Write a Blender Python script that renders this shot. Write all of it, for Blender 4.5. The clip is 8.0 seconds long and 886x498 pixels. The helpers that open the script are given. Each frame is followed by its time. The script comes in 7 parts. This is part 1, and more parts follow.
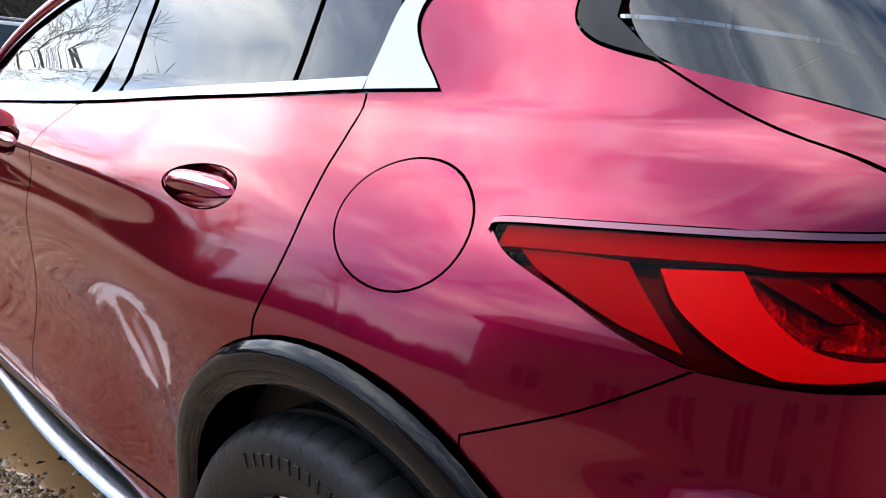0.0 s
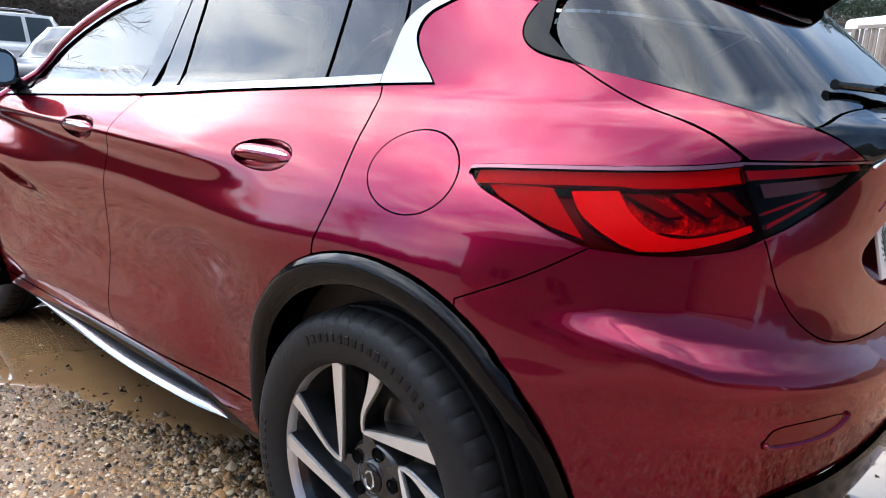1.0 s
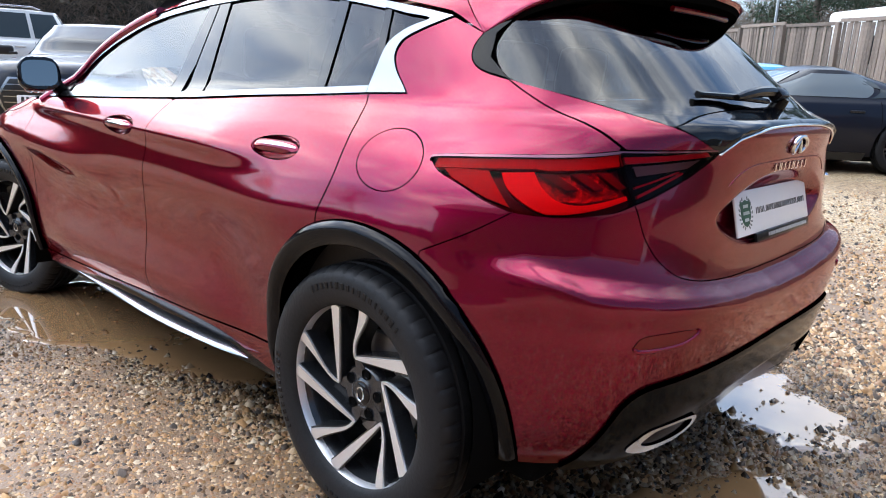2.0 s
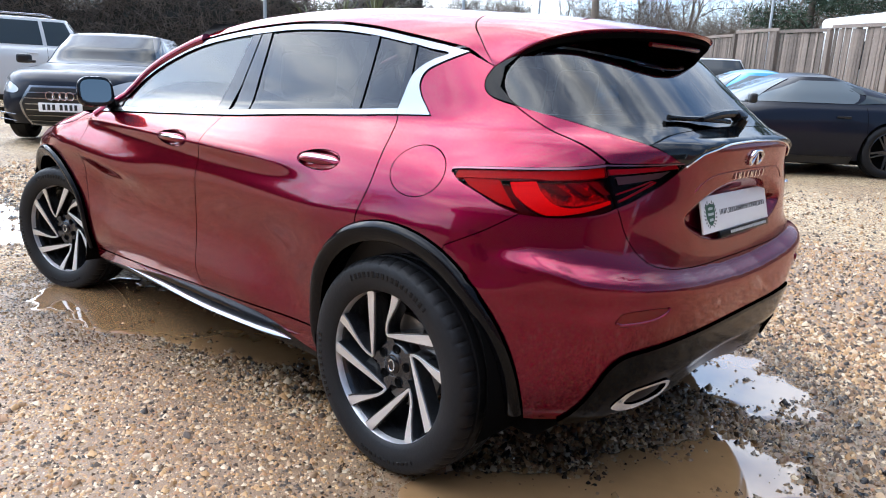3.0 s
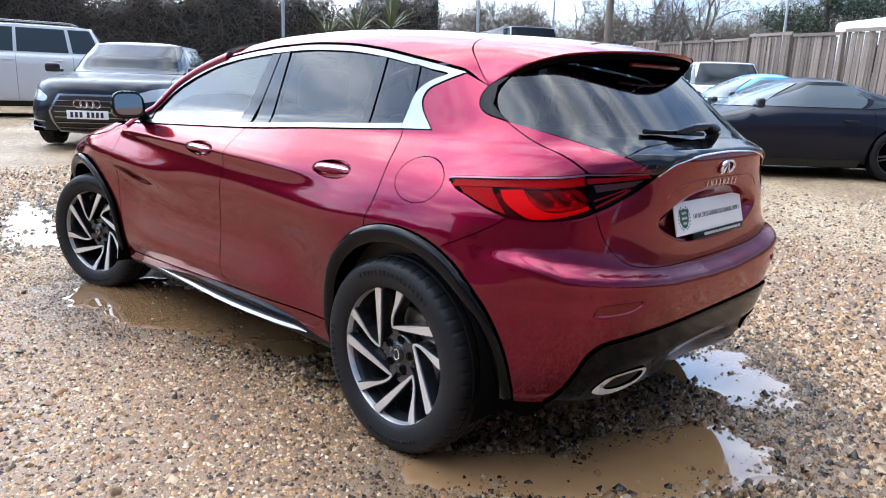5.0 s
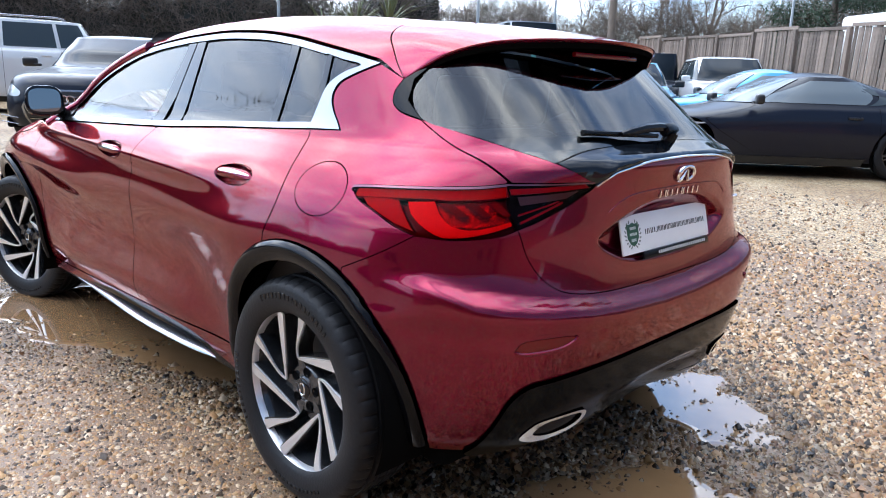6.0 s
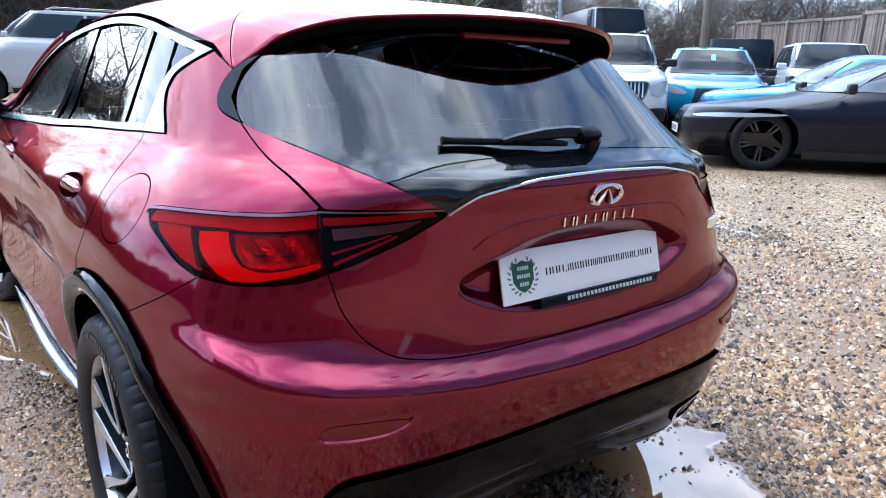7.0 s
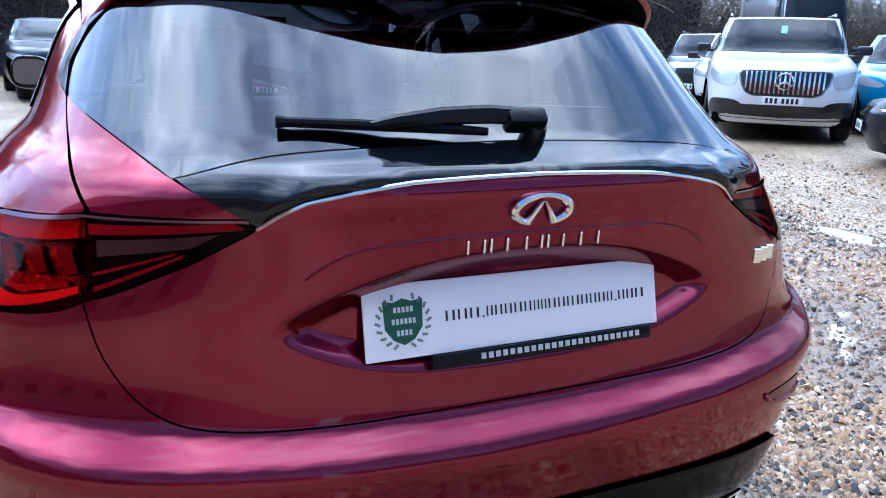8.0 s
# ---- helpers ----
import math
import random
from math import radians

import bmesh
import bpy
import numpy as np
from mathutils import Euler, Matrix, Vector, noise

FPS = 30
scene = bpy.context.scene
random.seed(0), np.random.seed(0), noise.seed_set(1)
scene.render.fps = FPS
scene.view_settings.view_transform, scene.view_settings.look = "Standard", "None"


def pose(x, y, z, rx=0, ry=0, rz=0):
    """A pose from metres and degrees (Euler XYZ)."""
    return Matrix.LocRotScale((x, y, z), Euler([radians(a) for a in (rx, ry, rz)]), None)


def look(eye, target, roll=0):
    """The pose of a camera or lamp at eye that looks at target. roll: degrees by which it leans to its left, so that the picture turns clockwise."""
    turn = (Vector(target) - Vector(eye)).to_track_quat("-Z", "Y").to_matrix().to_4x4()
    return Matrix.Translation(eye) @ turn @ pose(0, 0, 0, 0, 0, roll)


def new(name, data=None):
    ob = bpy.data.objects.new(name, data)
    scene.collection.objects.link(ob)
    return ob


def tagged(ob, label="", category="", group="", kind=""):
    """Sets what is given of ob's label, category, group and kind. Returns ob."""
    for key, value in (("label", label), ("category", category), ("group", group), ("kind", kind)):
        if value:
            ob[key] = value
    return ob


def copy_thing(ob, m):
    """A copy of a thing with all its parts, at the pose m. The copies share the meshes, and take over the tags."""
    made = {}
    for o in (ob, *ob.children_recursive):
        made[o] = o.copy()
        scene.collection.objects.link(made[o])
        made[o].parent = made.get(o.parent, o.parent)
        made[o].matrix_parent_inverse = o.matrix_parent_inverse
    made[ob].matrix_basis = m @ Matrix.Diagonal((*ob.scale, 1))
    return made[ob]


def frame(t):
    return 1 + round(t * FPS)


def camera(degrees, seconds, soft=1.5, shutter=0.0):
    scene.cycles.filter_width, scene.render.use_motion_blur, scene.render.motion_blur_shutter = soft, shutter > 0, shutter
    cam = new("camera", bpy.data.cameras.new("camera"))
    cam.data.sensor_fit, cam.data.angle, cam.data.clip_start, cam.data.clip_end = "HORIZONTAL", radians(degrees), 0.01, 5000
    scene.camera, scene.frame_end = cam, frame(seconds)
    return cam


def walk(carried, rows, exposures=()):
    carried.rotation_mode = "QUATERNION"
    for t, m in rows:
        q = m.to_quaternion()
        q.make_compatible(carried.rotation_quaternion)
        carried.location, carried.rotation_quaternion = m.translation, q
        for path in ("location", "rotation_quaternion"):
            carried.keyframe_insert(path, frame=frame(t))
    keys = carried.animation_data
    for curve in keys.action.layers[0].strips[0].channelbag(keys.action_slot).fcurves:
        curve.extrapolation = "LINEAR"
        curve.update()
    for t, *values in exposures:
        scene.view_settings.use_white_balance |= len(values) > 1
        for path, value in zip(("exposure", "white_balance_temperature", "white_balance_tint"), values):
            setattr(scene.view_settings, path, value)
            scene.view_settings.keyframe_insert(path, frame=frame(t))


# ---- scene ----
cam = camera(63.3, 8.0, soft=1.0)
PATH = [
    (0, (-0.664, 1.372, 1.085), (0.706, -0.036, 0.711), 3.8),
    (0.5, (-0.831, 1.485, 1.096), (0.514, 0.057, 0.709), 3.3),
    (1, (-0.966, 1.709, 1.099), (0.364, 0.278, 0.67), 2.5),
    (1.5, (-1.171, 1.851, 1.115), (0.152, 0.421, 0.663), 2.3),
    (3, (-1.535, 2.3, 1.204), (-0.213, 0.867, 0.759), 2.2),
    (3.5, (-1.669, 2.425, 1.228), (-0.327, 1.007, 0.793), 2.3),
    (4, (-1.727, 2.475, 1.237), (-0.373, 1.067, 0.808), 2.2),
    (5.5, (-1.741, 2.347, 1.257), (-0.383, 0.947, 0.812), 1.9),
    (6, (-1.699, 1.992, 1.255), (-0.329, 0.606, 0.805), 2.0),
    (6.5, (-1.694, 1.626, 1.255), (-0.257, 0.313, 0.795), 1.7),
    (7, (-1.726, 1.225, 1.273), (-0.191, 0.037, 0.79), 1.6),
    (7.5, (-1.683, 0.866, 1.257), (-0.037, -0.153, 0.751), 1.6),
    (8, (-1.601, 0.551, 1.231), (0.164, -0.236, 0.714), 1.8),
]
walk(cam, [(t, look(eye, target, roll)) for t, eye, target, roll in PATH], [(0, 1.40, 5850, 7), (0.6, 1.52, 5850, 7), (5.5, 1.46, 5600, 7), (7, 1.46, 5250, 7), (8, 1.52, 4750, 7)])

# ---- world, sun, exposure ----
SUN_UP, SUN_ROUND = radians(55), radians(84)
world = bpy.data.worlds.new("sky")
scene.world = world
world.use_nodes = True
wn, wl = world.node_tree.nodes, world.node_tree.links
wn.clear()
w_out, w_bg, w_sky = wn.new("ShaderNodeOutputWorld"), wn.new("ShaderNodeBackground"), wn.new("ShaderNodeTexSky")
w_sky.sky_type, w_sky.sun_disc, w_sky.sun_elevation, w_sky.sun_rotation = "NISHITA", False, SUN_UP, SUN_ROUND
w_co, w_map, w_noise, w_ramp, w_mix = (wn.new("ShaderNodeTexCoord"), wn.new("ShaderNodeMapping"), wn.new("ShaderNodeTexNoise"),
                                       wn.new("ShaderNodeValToRGB"), wn.new("ShaderNodeMix"))
w_map.inputs["Scale"].default_value = (1.0, 1.0, 2.3)
w_noise.inputs["Scale"].default_value, w_noise.inputs["Detail"].default_value, w_noise.inputs["Roughness"].default_value = 2.3, 8, 0.58
w_ramp.color_ramp.elements[0].position, w_ramp.color_ramp.elements[1].position = 0.38, 0.56
w_cloud = wn.new("ShaderNodeTexNoise")
w_cloud.inputs["Scale"].default_value, w_cloud.inputs["Detail"].default_value = 3.4, 6
w_shade = wn.new("ShaderNodeValToRGB")
w_shade.color_ramp.elements[0].position, w_shade.color_ramp.elements[1].position = 0.31, 0.70
w_shade.color_ramp.elements[0].color, w_shade.color_ramp.elements[1].color = (2.9, 3.8, 5.6, 1), (13.4, 12.5, 11.2, 1)
w_mix.data_type = "RGBA"
wl.new(w_co.outputs["Generated"], w_map.inputs["Vector"])
wl.new(w_map.outputs[0], w_noise.inputs["Vector"])
wl.new(w_map.outputs[0], w_cloud.inputs["Vector"])
wl.new(w_noise.outputs["Fac"], w_ramp.inputs["Fac"])
wl.new(w_cloud.outputs["Fac"], w_shade.inputs["Fac"])
# clouds are brighter towards the sun
w_dot, w_pow, w_gain = wn.new("ShaderNodeVectorMath"), wn.new("ShaderNodeMapRange"), wn.new("ShaderNodeVectorMath")
w_dot.operation, w_gain.operation = "DOT_PRODUCT", "SCALE"
w_dot.inputs[1].default_value = (math.sin(SUN_ROUND) * math.cos(SUN_UP), math.cos(SUN_ROUND) * math.cos(SUN_UP), math.sin(SUN_UP))
w_pow.inputs["From Min"].default_value, w_pow.inputs["From Max"].default_value = 0.12, 0.72
w_pow.inputs["To Min"].default_value, w_pow.inputs["To Max"].default_value = 0.26, 1.08
wl.new(w_co.outputs["Generated"], w_dot.inputs[0])
wl.new(w_dot.outputs["Value"], w_pow.inputs["Value"])
# the cover breaks up into clear sky on the far side
w_thin, w_cover = wn.new("ShaderNodeMapRange"), wn.new("ShaderNodeMath")
w_thin.interpolation_type, w_cover.operation = "SMOOTHSTEP", "MULTIPLY"
w_thin.inputs["From Min"].default_value, w_thin.inputs["From Max"].default_value = 0.10, 0.58
w_thin.inputs["To Min"].default_value, w_thin.inputs["To Max"].default_value = 0.10, 1.0
wl.new(w_dot.outputs["Value"], w_thin.inputs["Value"])
wl.new(w_ramp.outputs["Color"], w_cover.inputs[0])
wl.new(w_thin.outputs["Result"], w_cover.inputs[1])
wl.new(w_cover.outputs[0], w_mix.inputs["Factor"])
# clear sky, deeper away from the sun
w_deep, w_blue = wn.new("ShaderNodeMapRange"), wn.new("ShaderNodeVectorMath")
w_blue.operation = "SCALE"
w_deep.inputs["From Min"].default_value, w_deep.inputs["From Max"].default_value = 0.1, 0.75
w_deep.inputs["To Min"].default_value, w_deep.inputs["To Max"].default_value = 0.40, 1.0
wl.new(w_dot.outputs["Value"], w_deep.inputs["Value"])
wl.new(w_sky.outputs["Color"], w_blue.inputs[0])
wl.new(w_deep.outputs["Result"], w_blue.inputs["Scale"])
wl.new(w_blue.outputs[0], w_mix.inputs["A"])
# the veiled sun: a wide warm glow in the clouds
w_veil, w_sum = wn.new("ShaderNodeMapRange"), wn.new("ShaderNodeMath")
w_veil.interpolation_type = "SMOOTHERSTEP"
w_veil.inputs["From Min"].default_value, w_veil.inputs["From Max"].default_value = 0.70, 1.0
w_veil.inputs["To Min"].default_value, w_veil.inputs["To Max"].default_value = 0.0, 0.60
wl.new(w_dot.outputs["Value"], w_veil.inputs["Value"])
wl.new(w_pow.outputs["Result"], w_sum.inputs[0])
wl.new(w_veil.outputs["Result"], w_sum.inputs[1])
wl.new(w_shade.outputs["Color"], w_gain.inputs[0])
wl.new(w_gain.outputs[0], w_mix.inputs["B"])
# and brighter low over the horizon
w_sep, w_low, w_add = wn.new("ShaderNodeSeparateXYZ"), wn.new("ShaderNodeMapRange"), wn.new("ShaderNodeMath")
w_low.interpolation_type = "SMOOTHSTEP"
w_low.inputs["From Min"].default_value, w_low.inputs["From Max"].default_value = 0.07, 0.36
w_low.inputs["To Min"].default_value, w_low.inputs["To Max"].default_value = 0.12, 0.0
wl.new(w_co.outputs["Generated"], w_sep.inputs[0])
wl.new(w_sep.outputs["Z"], w_low.inputs["Value"])
wl.new(w_sum.outputs[0], w_add.inputs[0])
wl.new(w_low.outputs["Result"], w_add.inputs[1])
wl.new(w_add.outputs[0], w_gain.inputs["Scale"])
wl.new(w_mix.outputs["Result"], w_bg.inputs["Color"])
w_bg.inputs["Strength"].default_value = 0.18
wl.new(w_bg.outputs[0], w_out.inputs["Surface"])
sun = new("sun", bpy.data.lights.new("sun", "SUN"))
sun.data.energy, sun.data.angle, sun.data.color = 0.6, radians(90), (1.0, 0.91, 0.78)
# the sky's sun stands at SUN_ROUND clockwise from north (+y)
sun_way = Vector((math.sin(SUN_ROUND) * math.cos(SUN_UP), math.cos(SUN_ROUND) * math.cos(SUN_UP), math.sin(SUN_UP)))
sun.matrix_world = look(sun_way * 50, (0, 0, 0))


# ---- materials ----
def material(name, colour, rough=0.5, metal=0.0, coat=0.0, vary=0.0, scale=8.0, relief=0.0, relief_scale=60.0, spec=0.5, piece=0.0, transmission=0.0):
    """A surface with colour that drifts by vary at two scales, and fine relief."""
    m = bpy.data.materials.new(name)
    m.use_nodes = True
    n, l = m.node_tree.nodes, m.node_tree.links
    p = n["Principled BSDF"]
    p.inputs["Base Color"].default_value = (*colour, 1)
    p.inputs["Roughness"].default_value, p.inputs["Metallic"].default_value = rough, metal
    p.inputs["Coat Weight"].default_value, p.inputs["Coat Roughness"].default_value = coat, 0.015
    p.inputs["Specular IOR Level"].default_value = spec
    p.inputs["Transmission Weight"].default_value = transmission
    if vary or relief or piece:
        co = n.new("ShaderNodeTexCoord")
    if vary or piece:
        a, b, add, hsv = n.new("ShaderNodeTexNoise"), n.new("ShaderNodeTexNoise"), n.new("ShaderNodeMath"), n.new("ShaderNodeHueSaturation")
        a.inputs["Scale"].default_value, a.inputs["Detail"].default_value = scale, 5
        b.inputs["Scale"].default_value, b.inputs["Detail"].default_value = scale * 9, 4
        l.new(co.outputs["Object"], a.inputs["Vector"])
        l.new(co.outputs["Object"], b.inputs["Vector"])
        l.new(a.outputs["Fac"], add.inputs[0])
        l.new(b.outputs["Fac"], add.inputs[1])
        mul = n.new("ShaderNodeMath")
        mul.operation = "MULTIPLY_ADD"
        l.new(add.outputs[0], mul.inputs[0])
        mul.inputs[1].default_value, mul.inputs[2].default_value = vary * 2, 1 - vary * 2
        last = mul
        if piece:
            info, pm = n.new("ShaderNodeObjectInfo"), n.new("ShaderNodeMath")
            pm.operation = "MULTIPLY_ADD"
            l.new(info.outputs["Random"], pm.inputs[0])
            pm.inputs[1].default_value = piece
            l.new(mul.outputs[0], pm.inputs[2])
            last = pm
        hsv.inputs["Color"].default_value = (*colour, 1)
        l.new(last.outputs[0], hsv.inputs["Value"])
        l.new(hsv.outputs["Color"], p.inputs["Base Color"])
    if relief:
        t, bp = n.new("ShaderNodeTexNoise"), n.new("ShaderNodeBump")
        t.inputs["Scale"].default_value, t.inputs["Detail"].default_value = relief_scale, 4
        bp.inputs["Strength"].default_value, bp.inputs["Distance"].default_value = relief, 0.01
        l.new(co.outputs["Object"], t.inputs["Vector"])
        l.new(t.outputs["Fac"], bp.inputs["Height"])
        l.new(bp.outputs["Normal"], p.inputs["Normal"])
    return m


def glass(name, tint, gloss=0.02, ior=1.5):
    """Tinted see-through glass with a mirror-like face."""
    m = bpy.data.materials.new(name)
    m.use_nodes = True
    n, l = m.node_tree.nodes, m.node_tree.links
    n.remove(n["Principled BSDF"])
    f, t, g, mix = n.new("ShaderNodeFresnel"), n.new("ShaderNodeBsdfTransparent"), n.new("ShaderNodeBsdfGlossy"), n.new("ShaderNodeMixShader")
    f.inputs["IOR"].default_value = ior
    t.inputs["Color"].default_value, g.inputs["Roughness"].default_value = (*tint, 1), gloss
    l.new(f.outputs[0], mix.inputs[0])
    l.new(t.outputs[0], mix.inputs[1])
    l.new(g.outputs[0], mix.inputs[2])
    l.new(mix.outputs[0], n["Material Output"].inputs["Surface"])
    return m


def car_paint(name, colour, metal=0.5, rough=0.32, flake=0.15):
    m = material(name, colour, rough, metal, coat=1.0)
    n, l = m.node_tree.nodes, m.node_tree.links
    p = n["Principled BSDF"]
    co, t, bp = n.new("ShaderNodeTexCoord"), n.new("ShaderNodeTexNoise"), n.new("ShaderNodeBump")
    t.inputs["Scale"].default_value = 900
    bp.inputs["Strength"].default_value, bp.inputs["Distance"].default_value = flake, 0.001
    l.new(co.outputs["Object"], t.inputs["Vector"])
    l.new(t.outputs["Fac"], bp.inputs["Height"])
    l.new(bp.outputs["Normal"], p.inputs["Normal"])
    return m


RED_PAINT = car_paint("deep_red_paint", (0.170, 0.0009, 0.0255), 0.92, 0.27, 0.02)
RED_PAINT.node_tree.nodes["Principled BSDF"].inputs["Specular Tint"].default_value = (0.70, 0.11, 0.17, 1)
RED_PAINT.node_tree.nodes["Principled BSDF"].inputs["Coat Weight"].default_value = 0.85
RED_PAINT.node_tree.nodes["Principled BSDF"].inputs["Coat IOR"].default_value = 1.47
RED_PAINT.node_tree.nodes["Principled BSDF"].inputs["Coat Roughness"].default_value = 0.05
BLACK_GLOSS = material("gloss_black_plastic", (0.004, 0.005, 0.007), 0.04, spec=0.4)
TRIM_GLOSS = material("black_arch_plastic", (0.004, 0.004, 0.005), 0.05, spec=0.16)
VALANCE = material("black_valance_plastic", (0.004, 0.004, 0.005), 0.12, spec=0.10)
BLACK_TRIM = material("satin_black_plastic", (0.006, 0.006, 0.007), 0.22, vary=0.15, scale=14, relief=0.03, relief_scale=300, spec=0.16)
# no sheen, near-black: the shade of gaps and hollows is in the colour
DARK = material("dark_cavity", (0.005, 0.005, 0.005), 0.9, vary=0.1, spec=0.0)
CHROME = material("bright_chrome", (0.86, 0.87, 0.88), 0.12, 1.0, relief=0.02, relief_scale=40)
SATIN_CHROME = material("satin_chrome", (0.29, 0.30, 0.32), 0.25, 1.0)
MACHINED = material("machined_alloy", (0.80, 0.80, 0.81), 0.34, 0.8, relief=0.05, relief_scale=400)
WHEEL_DARK = material("dark_wheel_paint", (0.030, 0.032, 0.036), 0.25, 0.5, coat=0.5)
RUBBER = material("tyre_rubber", (0.015, 0.015, 0.016), 0.45, vary=0.2, scale=10, relief=0.12, relief_scale=120, spec=0.15)
SIDE_GLASS = glass("tinted_side_glass", (0.10, 0.11, 0.11), 0.004, 1.55)
FRONT_GLASS = glass("pale_side_glass", (0.58, 0.64, 0.58), 0.004, 1.66)
REAR_GLASS = glass("dark_rear_glass", (0.13, 0.16, 0.20), 0.006, 1.62)
CLEAR = glass("clear_lens", (0.92, 0.92, 0.92), 0.01, 1.45)
LAMP_RED = material("red_light_guide", (0.62, 0.0003, 0.028), 0.5, spec=0.12)
LAMP_DEEP = material("deep_red_reflector", (0.13, 0.001, 0.005), 0.25, spec=0.4)
STEEL = material("brake_steel", (0.36, 0.35, 0.34), 0.4, 0.9, vary=0.2, scale=20)
PLATE_WHITE = material("white_plate", (0.82, 0.82, 0.83), 0.35, vary=0.02, scale=5, coat=0.3)
INK = material("black_ink", (0.015, 0.015, 0.015), 0.5)
GREEN_INK = material("green_shield_ink", (0.012, 0.075, 0.038), 0.45, vary=0.15, scale=60)
SEAT = material("dark_seat_leather", (0.03, 0.03, 0.032), 0.5, vary=0.15, scale=10, relief=0.1, relief_scale=150)

# ---- smooth curves and car surfaces ----
def spl(x, knots):
    """A smooth curve through knots ((x, y), ...), straight beyond its ends."""
    k = np.array(knots, float)
    xs, ys = k[:, 0], k[:, 1]
    x = np.asarray(x, float)
    d = np.diff(ys) / np.diff(xs)
    m = np.zeros(len(xs))
    m[0], m[-1] = d[0], d[-1]
    h = np.diff(xs)
    for i in range(1, len(xs) - 1):
        if d[i - 1] * d[i] > 0:
            w1, w2 = 2 * h[i] + h[i - 1], h[i] + 2 * h[i - 1]
            m[i] = (w1 + w2) / (w1 / d[i - 1] + w2 / d[i])
    i = np.clip(np.searchsorted(xs, x) - 1, 0, len(xs) - 2)
    t = np.clip((x - xs[i]) / h[i], 0, 1)
    y = ((1 + 2 * t) * (1 - t) ** 2 * ys[i] + t * (1 - t) ** 2 * h[i] * m[i]
         + t * t * (3 - 2 * t) * ys[i + 1] + t * t * (t - 1) * h[i] * m[i + 1])
    return y + np.where(x < xs[0], (x - xs[0]) * m[0], 0) + np.where(x > xs[-1], (x - xs[-1]) * m[-1], 0)


class Shape:
    """A car's skin: at each height z its plan is straight along the sides and a superellipse round the tail and the nose.
    s runs along the plan: s = x on the left side, then on round the tail (down from xr) or the nose (up from xf)."""
    LP = 1.2

    def __init__(self, xr, xf, tail, nose, half, round_r=((0, 3.4), (2, 3.4)), round_f=((0, 3.0), (2, 3.0)), sculpt=None, dent=None):
        self.xr, self.xf, self.tail, self.nose, self.half = xr, xf, tail, nose, half
        self.round_r, self.round_f, self.sculpt, self.dent = round_r, round_f, sculpt, dent

    def point(self, s, z):
        s, z = np.broadcast_arrays(np.asarray(s, float), np.asarray(z, float))
        b = spl(z, self.half)
        rear, front = s < self.xr, s > self.xf
        n = np.where(front, spl(z, self.round_f), spl(z, self.round_r))
        ang = np.where(rear, (self.xr - s) / self.LP, np.where(front, (s - self.xf) / self.LP, 0))
        c, q = np.cos(ang), np.sin(ang)
        r = (np.abs(c) ** n + np.abs(q) ** n) ** (-1 / n)
        X, Y = q * r, c * r
        x = np.where(rear, self.xr - (self.xr - spl(z, self.tail)) * X, np.where(front, self.xf + (spl(z, self.nose) - self.xf) * X, s))
        if self.sculpt:
            b = b + self.sculpt(x, z)
        y = b * Y
        if self.dent:
            x = x + self.dent(x, y, z)
        return np.stack([x, y, z], -1)

    def normal(self, s, z):
        e = 2e-3
        a = self.point(np.asarray(s) + e, z) - self.point(np.asarray(s) - e, z)
        b = self.point(s, np.asarray(z) + e) - self.point(s, np.asarray(z) - e)
        n = np.cross(b, a)
        n = n / np.maximum(np.linalg.norm(n, axis=-1, keepdims=True), 1e-9)
        return n

    def at_x(self, x, z):
        """(s, z) of the left side's point at x."""
        if self.xr <= x <= self.xf:
            return (x, z)
        if x < self.xr:
            n, X = float(spl(z, self.round_r)), (self.xr - x) / (self.xr - float(spl(z, self.tail)))
        else:
            n, X = float(spl(z, self.round_f)), (x - self.xf) / (float(spl(z, self.nose)) - self.xf)
        X = min(max(X, 0), 1)
        ang = math.atan2(X, (1 - X ** n) ** (1 / n)) * self.LP
        return (self.xr - ang, z) if x < self.xr else (self.xf + ang, z)

    def at_y(self, y, z, front=False):
        """(s, z) of the tail's (or nose's) point at y."""
        n = float(spl(z, self.round_f if front else self.round_r))
        Y = max(-1, min(1, y / float(spl(z, self.half))))
        ang = math.atan2((1 - abs(Y) ** n) ** (1 / n), Y) * self.LP
        return (self.xf + ang, z) if front else (self.xr - ang, z)


def bump(v, centre, width):
    return np.exp(-((np.asarray(v) - centre) / width) ** 2)


def step(v, a, b):
    t = np.clip((np.asarray(v) - a) / (b - a), 0, 1)
    return t * t * (3 - 2 * t)


